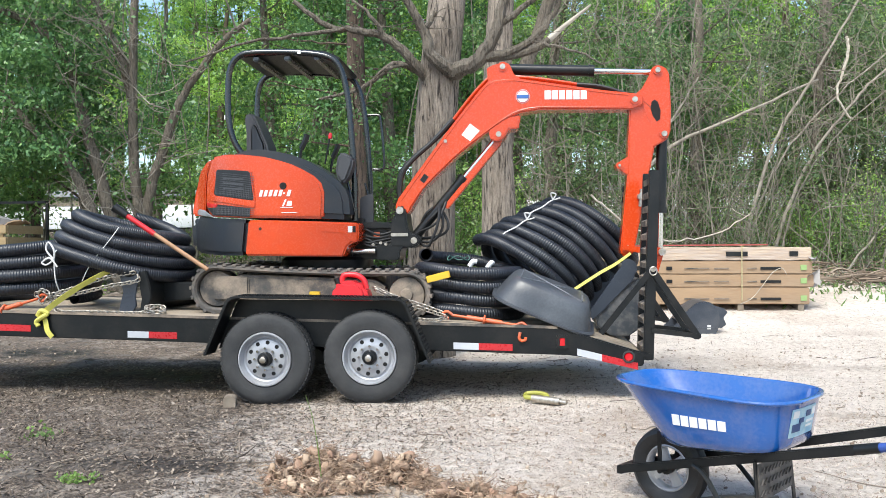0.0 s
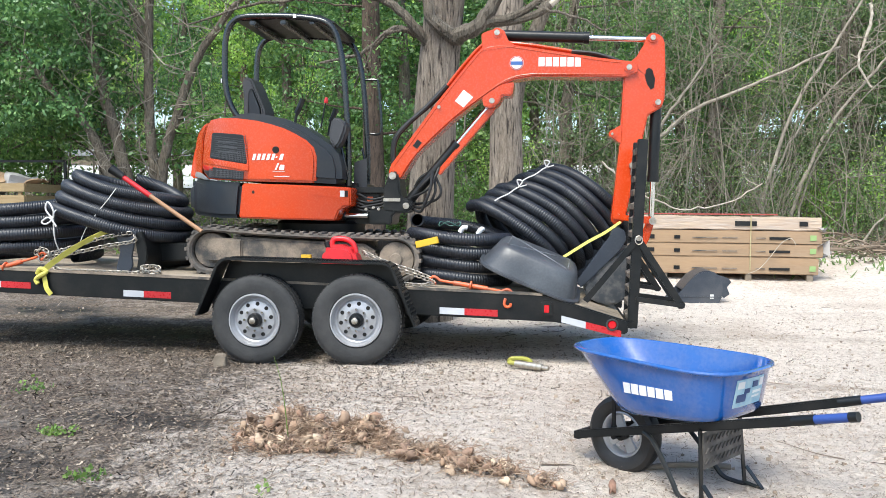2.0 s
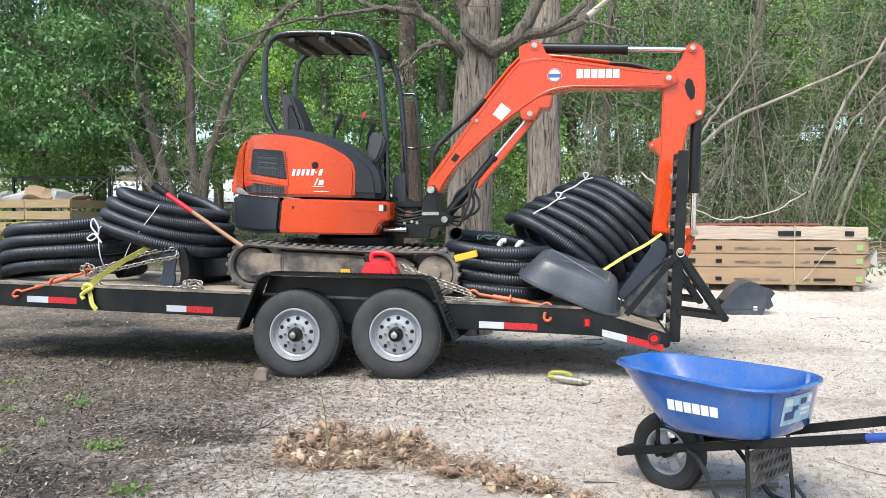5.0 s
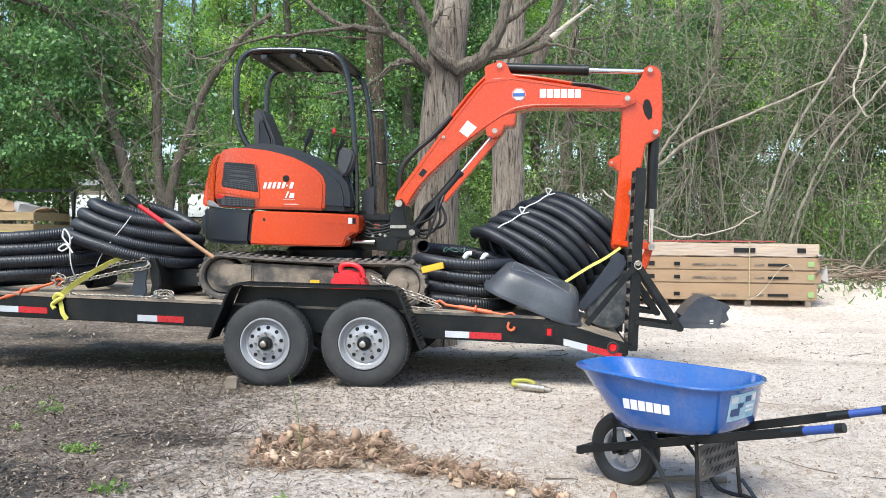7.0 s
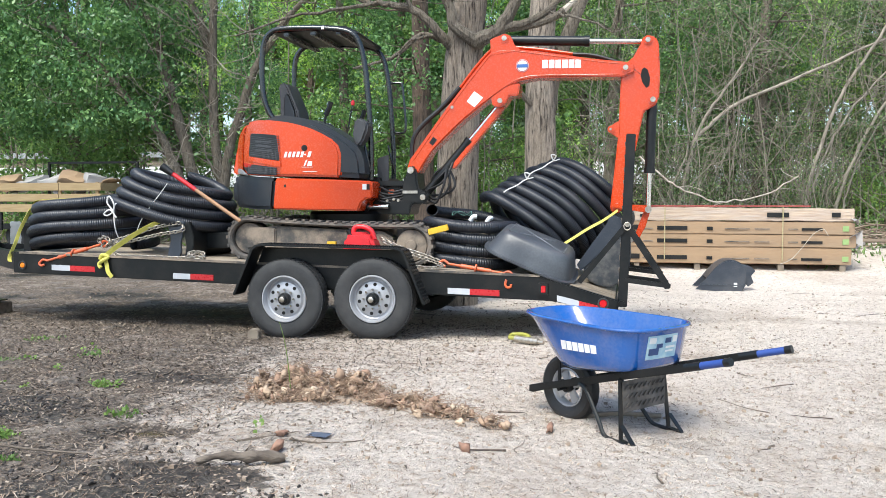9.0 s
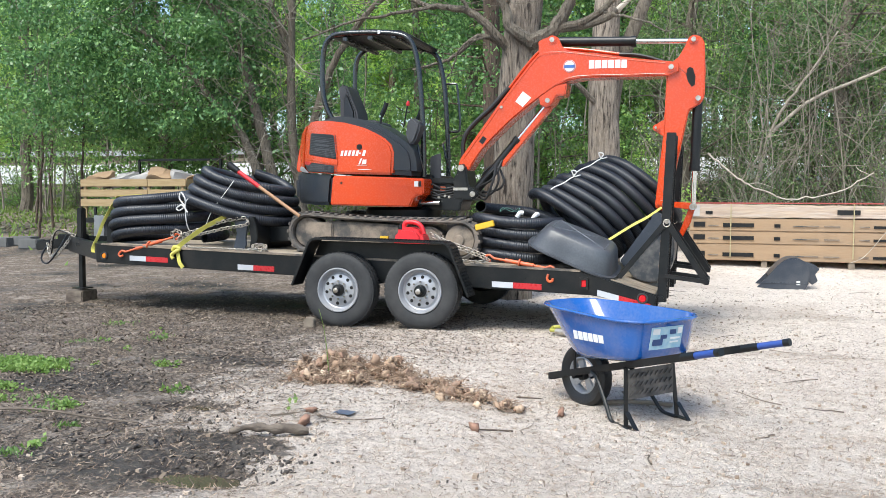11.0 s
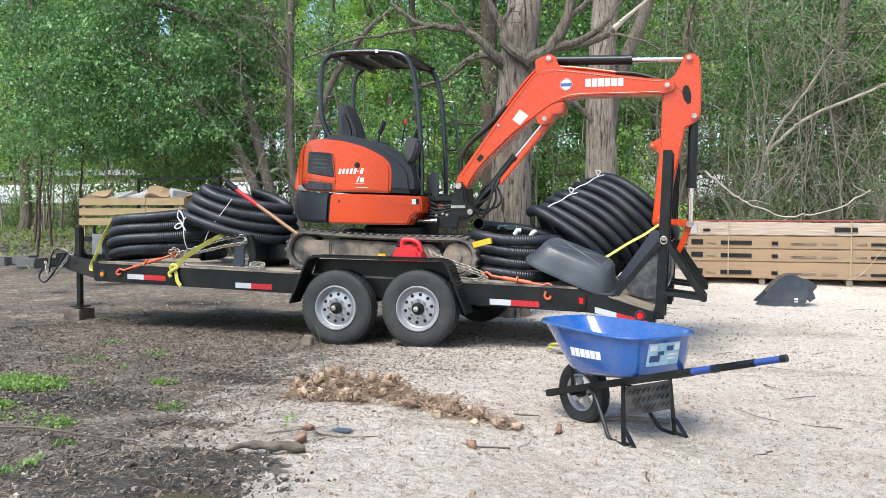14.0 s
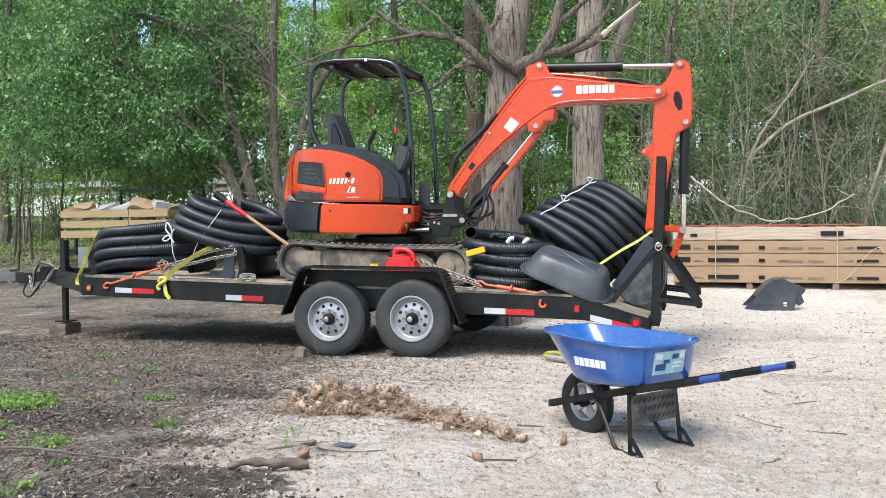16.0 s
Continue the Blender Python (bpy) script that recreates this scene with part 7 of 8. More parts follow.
lone("blue_scrap", bm, material("slate_blue_scrap", (0.17, 0.21, 0.28), rough=0.5), (1.13, -3.33, 0), "flat slate-blue plastic scrap on the ground", "scrap")
bm = bmesh.new()
limb_p = smooth_path([(0.74, -3.92, 0.03), (0.88, -3.88, 0.05), (1.0, -3.83, 0.045), (1.12, -3.76, 0.02)], 6)
tube(bm, limb_p, [0.016 + 0.014 * i / (len(limb_p) - 1) + 0.005 * math.sin(i * 1.3) for i in range(len(limb_p))], 12)
for v in bm.verts:
    v.co += Vector((0.004, 0.008, 0.012)) * noise.noise(v.co * 11)
lone("log", bm, DARKWOOD, (0.9, -3.87, 0), "short grey weathered log half sunk in mulch", "log")
bm = bmesh.new()
lp = smooth_path([(2.45, -2.55, 0.0), (2.7, -2.5, 0.02), (2.95, -2.48, 0.015)], 5)
tube(bm, lp, 0.016, 7)
lone("stick", bm, WOODBLOCK, (2.6, -2.5, -0.03), "brown stick lying under the barrow", "branch")
bm = bmesh.new()
lp = smooth_path([(-0.95, -3.86, 0.0), (-0.6, -3.84, 0.02), (-0.2, -3.86, 0.01), (0.1, -3.84, 0.0)], 5)
tube(bm, lp, taper(len(lp), 0.008, 0.005), 7)
lone("stick", bm, DARKWOOD, (-0.6, -3.85, -0.05), "dark stick lying in the mulch", "branch")
# puddles
for cx, cy, ax, ay in ((0.93, -4.52, 0.32, 0.16), (0.16, -3.30, 0.19, 0.11)):
    bm = bmesh.new()
    pts = [(cx + ax * (1 + 0.25 * noise.noise((3 * math.cos(t), 3 * math.sin(t), cx))) * math.cos(t), cy + ay * (1 + 0.3 * noise.noise((2 * math.cos(t), 2 * math.sin(t), cy))) * math.sin(t)) for t in np.linspace(0, 6.283, 29)[:-1]]
    zz = ground_z(cx, cy) + 0.022
    bm.faces.new([bm.verts.new((x, y, zz)) for x, y in pts])
    w_ = part("water", bm, WATER)
    tagged(w_, "small muddy puddle in the mulch", "puddle", kind="structure")
# litter: chips, twigs and leaves on the soil


def litter(name, count, area, sx, sy, mat, label, seed, tilt=0.25, west=0.0):
    g = np.random.default_rng(seed)
    xs = g.uniform(area[0], area[1], count)
    ys = g.uniform(area[2], area[3], count)
    if west:
        keep = g.uniform(0, 1, count) < 1 / (1 + np.exp((xs - 0.6 - 0.25 * (ys + 2)) * west))
        xs, ys = xs[keep], ys[keep]
    n = len(xs)
    zs_ = np.array([ground_z(x, y) for x, y in zip(xs, ys)]) + 0.004
    a = g.uniform(0, 6.28, n)
    L, W = g.uniform(*sx, n), g.uniform(*sy, n)
    ta, tb = g.normal(size=n) * tilt, g.normal(size=n) * tilt
    d = np.stack([np.cos(a), np.sin(a), ta], 1)
    s = np.stack([-np.sin(a), np.cos(a), tb], 1)
    c = np.stack([xs, ys, zs_ + np.abs(ta) * L * 0.5], 1)
    V = np.stack([c - d * L[:, None] / 2 - s * W[:, None] / 2, c + d * L[:, None] / 2 - s * W[:, None] * 0.3, c + d * L[:, None] / 2 + s * W[:, None] * 0.3, c - d * L[:, None] / 2 + s * W[:, None] / 2], 1)
    return tagged(quads(name, V, mat), label, "litter", kind="stuff")


litter("wood_chips", 100000, (-4.5, 5.0, -5.3, 1.2), (0.006, 0.028), (0.004, 0.014), CHIPS, "fine wood chips and bark mulch on the soil", 1, 0.3, 2.4)
litter("bark_strips", 9000, (-4.5, 1.5, -5.2, 0.5), (0.015, 0.065), (0.003, 0.011), MULCHDARK, "dark and pale shredded bark strips on the wet soil", 32, 0.35, 1.6)
litter("wood_chips_large", 7000, (-5.5, 6.0, -5.6, 2.5), (0.02, 0.07), (0.004, 0.012), CHIPS, "larger splinters of wood in the mulch", 11, 0.25, 1.8)
litter("wood_chips_far", 9000, (-9, 9, 2.0, 12.0), (0.015, 0.07), (0.003, 0.010), STRAW, "scattered wood chips and twigs towards the wood", 2)
litter("sand_crumbs", 13000, (0.9, 5.5, -5.4, 1.5), (0.006, 0.028), (0.003, 0.010), STRAW, "crumbs of wood and soil on the sand", 12, 0.3)
litter("straw_near", 30000, (0.0, 5.5, -5.4, -0.2), (0.008, 0.045), (0.001, 0.003), FIBRE, "trodden straw and bark fibres on the sand", 31, 0.3)
litter("straw", 30000, (0.0, 8.0, -6.0, 5.0), (0.01, 0.07), (0.0015, 0.004), STRAW, "thin twigs and straw trodden into the sand", 3, 0.15)
litter("dead_leaves", 2200, (-6, 4, -6.0, 5.0), (0.015, 0.045), (0.01, 0.028), island_material("dead_leaves_mat", [(0.16, 0.12, 0.085), (0.26, 0.21, 0.155), (0.09, 0.065, 0.045), (0.36, 0.31, 0.25)], 0.8), "dead brown leaves on the mulch", 4, 0.3, 1.2)
litter("leaf_litter_wood", 16000, (-22, 18, 10.0, 24.0), (0.06, 0.16), (0.04, 0.10), LEAF_D, "leaf litter on the wood floor", 5, 0.3)
bm = bmesh.new()
for k in range(3600):
    x = g.normal() * 2.6 - 0.4 if k % 3 == 0 else g.uniform(0, 7)
    y = g.uniform(-5.2, 4)
    r = 0.003 + 0.011 * g.uniform(0, 1) ** 3
    c = Vector((x, y, ground_z(x, y) + r * 0.3))
    pts = [c + Vector(((i & 1) * 2 - 1, ((i >> 1) & 1) * 2 - 1, (i >> 2) * 2 - 1)) * r * g.uniform(0.5, 1.0) for i in range(8)]
    hull(bm, [pts[0], pts[1], pts[3], pts[2], pts[4], pts[5], pts[7], pts[6]], CUBE)
cl = part("clods", bm, island_material("clods_mat", [(0.17, 0.125, 0.09), (0.36, 0.285, 0.215), (0.24, 0.18, 0.13), (0.50, 0.41, 0.32)], 0.95))
tagged(cl, "small clods and pebbles on the soil", "clods", kind="stuff")
bm = bmesh.new()
for k in range(900):
    cx, cy, rx, ry = ((0.95, -4.28, 0.45, 0.16), (-1.0, -2.9, 0.6, 0.3), (0.2, -4.0, 0.6, 0.4), (-1.2, -4.0, 0.7, 0.4))[k % 4]
    x, y = cx + g.normal() * rx * 0.6, cy + g.normal() * ry * 0.6
    blob(bm, (x, y, ground_z(x, y)), 0.004 + 0.013 * g.uniform(0, 1) ** 2, g, 0.5)
mc = part("mud_clods", bm, island_material("mud_mat", [(0.016, 0.013, 0.011), (0.045, 0.036, 0.028), (0.026, 0.021, 0.017), (0.08, 0.064, 0.05)], 0.6), sharp=180)
tagged(mc, "dark churned clods of wet mud", "clods", kind="stuff")
bm = bmesh.new()
for k in range(150):
    x, y = g.uniform(-4, 7), g.uniform(-5.2, 6)
    a, L = g.uniform(0, 6.28), g.uniform(0.1, 0.42)
    p = [Vector((x + math.cos(a) * L * t + g.normal() * 0.015, y + math.sin(a) * L * t + g.normal() * 0.015, 0)) for t in (-0.5, -0.15, 0.2, 0.5)]
    for q in p:
        q.z = ground_z(q.x, q.y) + 0.006
    tube(bm, smooth_path(p, 3), taper(10, g.uniform(0.003, 0.007), 0.002), 5)
tw = part("twig_litter", bm, CHIPS)
tagged(tw, "fallen twigs on the ground", "twigs", kind="stuff")


def tufts(spots_, count, h, seed, label, spread=0.25, mat=GRASSMAT, wide=0.006):
    g = np.random.default_rng(seed)
    V = []
    for k in range(count):
        sx, sy, sr = spots_[k % len(spots_)]
        x, y = sx + g.normal() * sr * spread * 1.3, sy + g.normal() * sr * spread
        z = ground_z(x, y)
        a = g.uniform(0, 6.28)
        H = h * g.uniform(0.4, 1.2)
        lx, ly = g.normal() * H * 0.5, g.normal() * H * 0.5
        w = wide * g.uniform(0.6, 1.4)
        dx, dy = math.cos(a) * w, math.sin(a) * w
        V.append([(x - dx, y - dy, z), (x + dx, y + dy, z), (x + lx + dx * 0.3, y + ly + dy * 0.3, z + H), (x + lx - dx * 0.3, y + ly - dy * 0.3, z + H)])
    return tagged(quads("grass", np.array(V), mat), label, "grass", kind="stuff")


g = np.random.default_rng(17)
spots_ = []
for cx, cy, rx, ry, n in ((-1.85, -2.66, 0.30, 0.14, 520), (-2.25, -2.75, 0.25, 0.12, 260), (-1.55, -3.30, 0.22, 0.06, 90), (-1.35, -3.55, 0.20, 0.06, 90), (-0.6, -3.6, 0.07, 0.03, 16), (-0.80, -2.35, 0.08, 0.03, 12)):
    for k in range(n):
        x, y = cx + g.normal() * rx * 0.55, cy + g.normal() * ry * 0.55
        spots_.append((x, y, ground_z(x, y) + g.uniform(0.008, 0.045)))
tagged(quads("clover", leaves(spots_, 12, (0.03, 0.03, 0.012), 0.022, g, 0.0, 0.85), CLOVER), "low bright green clover patch on the damp soil", "clover", kind="stuff")
spots_ = []
for cx, cy in ((-0.18, -3.02), (-0.28, -3.10), (-0.12, -4.42), (-0.16, -4.36), (-2.0, -1.5), (-1.7, -1.2), (-1.5, -1.9), (-2.7, -0.6), (0.75, -3.25)):
    for k in range(4):
        x, y = cx + g.normal() * 0.03, cy + g.normal() * 0.03
        spots_.append((x, y, ground_z(x, y) + g.uniform(0.01, 0.05)))
tagged(quads("seedlings", leaves(spots_, 3, (0.015, 0.015, 0.008), 0.032, g, 0.0, 0.8), CLOVER), "small green seedlings growing in the mulch", "weeds", kind="stuff")
tufts([(-0.75, -3.6, 0.35), (-0.95, -3.45, 0.4), (-0.3, -3.95, 0.2), (-0.2, -3.05, 0.25), (-2.2, -1.6, 0.4), (-1.6, -1.3, 0.3), (-0.15, -4.5, 0.25), (-2.6, -0.6, 0.5)], 420, 0.025, 2, "small green weeds on the damp soil", spread=0.14, mat=WEED, wide=0.008)
tufts([(4.3, -5.4, 0.5), (4.8, -5.2, 0.5)], 500, 0.05, 3, "sparse grass at the sand's edge")
tufts([(-18, 14, 7), (-14, 16, 6), (-22, 18, 7), (-10, 20, 6), (-28, 20, 6), (-20, 22, 8)], 9000, 0.13, 4, "sunlit grass under the far trees", spread=0.5, wide=0.03)
tufts([(8.2, 9.8, 1.6), (9.2, 10.6, 1.6), (7.4, 11.2, 1.4), (10.5, 11, 1.8)], 700, 0.09, 5, "low green weeds at the wood's edge", spread=0.6, mat=WEED, wide=0.022)


# ---- trees that stand near ----
def limb(bm, pts, r0, r1, seg=8, n=5, wob=0.0, rng=None):
    p = smooth_path(pts, n)
    if wob and rng is not None:
        p = [q + Vector(rng.normal(size=3) * wob) if 0 < i < len(p) - 1 else q for i, q in enumerate(p)]
    tube(bm, p, taper(len(p), r0, r1), seg)
    return p


def twigs(bm, path, count, length, r, rng, up=0.2, tip=None):
    """Thin side shoots off a limb; the tips are gathered for leaves."""
    for _ in range(count):
        i = int(rng.integers(len(path) // 3, len(path)))
        p = path[i]
        d = Vector(rng.normal(size=3))
        d.z = abs(d.z) * up + rng.normal() * 0.3
        d.normalize()
        L = length * rng.uniform(0.5, 1.3)
        a = p + d * L * 0.5 + Vector(rng.normal(size=3)) * L * 0.12
        b = p + d * L + Vector(rng.normal(size=3)) * L * 0.18
        tube(bm, smooth_path([p, a, b], 3), taper(7, r, r * 0.3), 5)
        if tip is not None:
            tip.append(tuple(b))
            tip.append(tuple(a))


rng = np.random.default_rng(5)
# the big furrowed tree behind the boom, with dead limbs
oak = thing("tree", (0.66, 3.15, 0), "large grey furrowed trunk with bare broken limbs", "tree")
bm = bmesh.new()
trunk = limb(bm, [(0.60, 3.12, -0.1), (0.60, 3.12, 0.5), (0.63, 3.12, 1.5), (0.68, 3.1, 2.6), (0.76, 3.05, 3.5), (0.86, 3.1, 4.6), (0.9, 3.2, 6.5), (1.0, 3.3, 9.5)], 0.31, 0.17, 20, 6)
part("trunk", bm, BARK, oak, "furrowed grey-brown bark")
DEAD_LIMBS = [
    ([(0.92, 2.85, 3.28), (0.69, 2.72, 3.44), (0.60, 2.7, 3.72), (0.43, 2.6, 4.05), (0.2, 2.5, 4.6)], 0.085, 0.03),
    ([(0.60, 2.7, 3.7), (0.66, 2.68, 3.80), (0.745, 2.66, 3.92)], 0.045, 0.02),
    ([(0.92, 2.86, 3.28), (1.10, 2.75, 3.32), (1.27, 2.72, 3.44), (1.41, 2.7, 3.70), (1.52, 2.7, 4.1), (1.7, 2.8, 5.0)], 0.10, 0.05),
    ([(1.2, 2.74, 3.38), (1.48, 2.7, 3.44), (1.79, 2.7, 3.57), (2.06, 2.7, 3.88), (2.2, 2.7, 4.3)], 0.06, 0.022),
    ([(0.62, 2.95, 3.2), (0.45, 2.8, 3.4), (0.15, 2.75, 3.67), (-0.17, 2.75, 3.76), (-0.5, 2.75, 3.82), (-0.9, 2.7, 4.1)], 0.065, 0.025),
    ([(0.6, 2.95, 3.28), (0.25, 2.75, 3.37), (0.01, 2.72, 3.18), (-0.24, 2.7, 3.05), (-0.6, 2.65, 2.97)], 0.042, 0.012),
    ([(0.15, 2.75, 3.66), (0.0, 2.6, 3.9), (-0.3, 2.6, 4.15)], 0.03, 0.012),
    ([(0.4, 2.78, 3.36), (0.1, 2.6, 3.25), (-0.05, 2.6, 2.95), (-0.15, 2.6, 2.8)], 0.018, 0.006),
    ([(-0.3, 2.75, 3.79), (-0.8, 2.7, 3.72), (-1.4, 2.6, 3.62), (-2.1, 2.5, 3.4)], 0.028, 0.010),
    ([(1.8, 2.7, 3.57), (2.05, 2.65, 3.50), (2.33, 2.6, 3.40), (2.58, 2.6, 3.27)], 0.022, 0.008),
    ([(1.45, 2.7, 3.75), (1.9, 2.6, 4.05), (2.5, 2.6, 4.2), (3.1, 2.6, 4.1)], 0.04, 0.012),
]
for i, (pts, a, b) in enumerate(DEAD_LIMBS):
    bm = bmesh.new()
    path = limb(bm, pts, a, b, 9, 5, 0.008, rng)
    twigs(bm, path, 5, 0.5, 0.007, rng)
    part("limb", bm, BARK_GREY, oak, "bare twisting limb")
bm = bmesh.new()
limb(bm, [(1.32, 2.74, 3.40), (1.6, 2.72, 3.42), (1.86, 2.7, 3.49), (2.0, 2.7, 3.58)], 0.05, 0.042, 9)
part("limb", bm, BARK_GREY, oak)
bm = bmesh.new()
limb(bm, [(1.99, 2.7, 3.57), (2.09, 2.7, 3.66), (2.25, 2.7, 3.79), (2.46, 2.7, 3.95)], 0.042, 0.012, 8)
part("broken_limb", bm, DEADWOOD, oak, "pale splintered broken limb")

oak2 = thing("tree", (1.3, 7.15, 0.15), "straight grey furrowed tree trunk behind the pipe coils", "tree")
bm = bmesh.new()
limb(bm, [(1.30, 7.15, -0.05), (1.30, 7.15, 0.6), (1.31, 7.15, 1.8), (1.29, 7.15, 3.07), (1.31, 7.15, 4.23), (1.40, 7.15, 6.0), (1.5, 7.2, 9.5)], 0.33, 0.18, 18, 6)
part("trunk", bm, BARK, oak2)
bm = bmesh.new()
limb(bm, [(1.36, 7.2, 2.2), (1.45, 7.3, 3.3), (1.7, 7.3, 4.1), (2.05, 7.3, 5.0), (2.6, 7.3, 6.8)], 0.16, 0.08, 12, 6)
part("limb", bm, BARK_GREY, oak2)
bm = bmesh.new()
limb(bm, [(1.25, 7.05, 2.9), (1.1, 6.9, 3.05), (0.85, 6.7, 3.3), (0.5, 6.5, 3.4)], 0.06, 0.03, 8)
part("limb", bm, BARK_GREY, oak2)

pine = thing("tree", (-1.95, 12.1, 0.5), "tall straight trunk with dark reddish bark", "tree")
bm = bmesh.new()
limb(bm, [(-1.9, 12.1, 0.3), (-1.91, 12.1, 1.76), (-1.99, 12.1, 4.31), (-2.03, 12.1, 6.85), (-2.1, 12.1, 12)], 0.27, 0.16, 14, 6)
part("trunk", bm, BARK_DARK, pine)
tips = []
bm = bmesh.new()
for z in np.linspace(3.0, 11, 15):
    a = rng.uniform(0, 6.28)
    path = limb(bm, [(-2.0, 12.1, z), (-2.0 + math.cos(a) * 0.9, 12.1 + math.sin(a) * 0.9, z + 0.1), (-2.0 + math.cos(a) * 2.0, 12.1 + math.sin(a) * 2.0, z + 0.3)], 0.035, 0.01, 6, 4, 0.02, rng)
    twigs(bm, path, 5, 0.7, 0.01, rng, 0.3, tips)
part("branch_mass", bm, BARK_DARK, pine, stuff=True)
quads("crown", leaves(np.array(tips) - np.array((-1.95, 12.1, 0.5)), 50, 0.45, 0.10, rng), LEAF_C, (0, 0, 0), pine)

# the clump of leaning stems west of the excavator, under a broad leafy crown
clump = thing("tree", (-6.4, 10.5, 0.4), "many-stemmed tree with leaning stems and a low leafy crown", "tree")
STEMS = [
    ([(-6.25, 10.6, 0.3), (-6.3, 10.6, 1.4), (-6.42, 10.6, 2.2), (-6.54, 10.6, 3.58), (-6.51, 10.6, 5.4), (-6.47, 10.6, 6.6), (-6.4, 10.7, 9.5)], 0.135, 0.07, BARK_GREY),
    ([(-6.2, 10.6, 0.3), (-6.25, 10.6, 2.0), (-5.86, 10.6, 3.44), (-5.41, 10.6, 4.51), (-4.61, 10.5, 5.5), (-3.9, 10.4, 6.0)], 0.13, 0.05, BARK_GREY),
    ([(-6.5, 10.4, 0.3), (-6.85, 10.2, 2.0), (-7.21, 10.2, 3.3), (-7.51, 10.2, 4.37), (-7.87, 10.2, 5.44), (-8.86, 10.1, 6.18), (-10.2, 10.0, 6.6)], 0.14, 0.06, BARK_GREY),
    ([(-6.6, 10.3, 0.3), (-7.1, 10.0, 2.0), (-7.66, 10.0, 3.06), (-8.39, 10.0, 3.77), (-9.12, 10.0, 4.55), (-10.5, 9.9, 5.6)], 0.12, 0.045, BARK_GREY),
    ([(-6.56, 10.6, 4.5), (-6.7, 10.6, 5.1), (-6.89, 10.6, 5.63), (-7.33, 10.6, 6.48), (-7.9, 10.6, 8.0)], 0.10, 0.05, BARK_GREY),
]
tips = []
for pts, a, b, mt in STEMS:
    bm = bmesh.new()
    path = limb(bm, pts, a, b, 12, 6, 0.01, rng)
    part("stem", bm, mt, clump)
    bm = bmesh.new()
    twigs(bm, path, 12, 1.3, 0.014, rng, 0.5, tips)
    part("twig_mass", bm, VINE, clump, stuff=True)
extra = rng.uniform((-13.0, 8.6, 3.0), (-7.2, 11.8, 8.0), (330, 3))
keep = extra[:, 2] > 2.6 + 0.25 * np.abs(extra[:, 0] + 10.0) * rng.uniform(0.2, 1.4, len(extra))
base = np.array((-6.4, 10.5, 0.4))
cl = np.concatenate([leaves(np.array(tips) - base, 14, (0.4, 0.4, 0.3), 0.11, rng, 0.6), leaves(extra[keep] - base, 120, (0.45, 0.45, 0.2), 0.11, rng, 0.7)])
quads("crown", cl, LEAF_C, (0, 0, 0), clump)
bm = bmesh.new()
for k in range(26):
    a, b = extra[keep][rng.integers(keep.sum())], extra[keep][rng.integers(keep.sum())]
    if np.linalg.norm(a - b) < 3:
        tube(bm, smooth_path([a, (a + b) / 2 + rng.normal(size=3) * 0.2, b], 4), taper(9, 0.018, 0.006), 5)
part("twig_mass", bm, VINE, clump, stuff=True)

# bare grey branches that reach out in front of the leaves
bm = bmesh.new()
for k in range(46):
    stem = [p for p in smooth_path(STEMS[k % len(STEMS)][0], 6) if 1.7 < p.z < 6.0]
    a = stem[int(rng.integers(len(stem)))]
    d = Vector((rng.normal() * 0.8 - 0.35, -abs(rng.normal()) * 0.6 - 0.1, abs(rng.normal()) * 0.8 + 0.1)).normalized()
    L = rng.uniform(0.9, 2.6)
    path = limb(bm, [a, a + d * L * 0.35 + Vector(rng.normal(size=3) * 0.10), a + d * L * 0.7 + Vector(rng.normal(size=3) * 0.16) - Vector((0, 0, 0.08)), a + d * L + Vector(rng.normal(size=3) * 0.22)], rng.uniform(0.010, 0.026), 0.004, 5, 4, 0.012, rng)
    twigs(bm, path, 8, 0.7, 0.005, rng, 0.6)
part("bare_branch_mass", bm, SAPBARK, clump, "tangle of bare grey branches", stuff=True)


# ---- the wood: built from a few tree and bush kinds, set out over the slope ----
def wood_tree(height, radius, low, mat, bark, clumps, per, size, seed):
    r = np.random.default_rng(seed)
    t = thing("tree", (0, -60, 0), "woodland tree with a slender trunk and a leafy crown", "tree", "woodland trees", local=True)
    bm = bmesh.new()
    lean = r.normal(size=2) * 0.5
    path = limb(bm, [(0, 0, -0.4), (lean[0] * 0.2, lean[1] * 0.2, height * 0.25), (lean[0] * 0.7, lean[1] * 0.7, height * 0.6), (lean[0], lean[1], height)], 0.13 + height * 0.006, 0.03, 9, 6, 0.03, r)
    part("trunk", bm, bark, t)
    bm = bmesh.new()
    pts = []
    for k in range(int(height * 2.2)):
        z = r.uniform(low, height)
        i = min(len(path) - 1, int(z / height * len(path)))
        a = r.uniform(0, 6.28)
        L = radius * r.uniform(0.5, 1.0) * (1.1 - 0.6 * z / height)
        e = path[i] + Vector((math.cos(a) * L, math.sin(a) * L, r.uniform(-0.1, 0.9)))
        m = path[i] + (e - path[i]) * 0.5 + Vector((0, 0, r.uniform(-0.2, 0.3)))
        q = limb(bm, [path[i], m, e], 0.035, 0.008, 5, 4)
        for _ in range(clumps):
            f = q[int(r.integers(len(q) // 3, len(q)))]
            pts.append(np.array(f) + r.normal(size=3) * (0.45, 0.45, 0.3))
    part("branch_mass", bm, bark, t, stuff=True)
    quads("crown", leaves(np.array(pts), per, (0.40, 0.40, 0.24), size, r, 0.4), mat, (0, 0, 0), t)
    return t


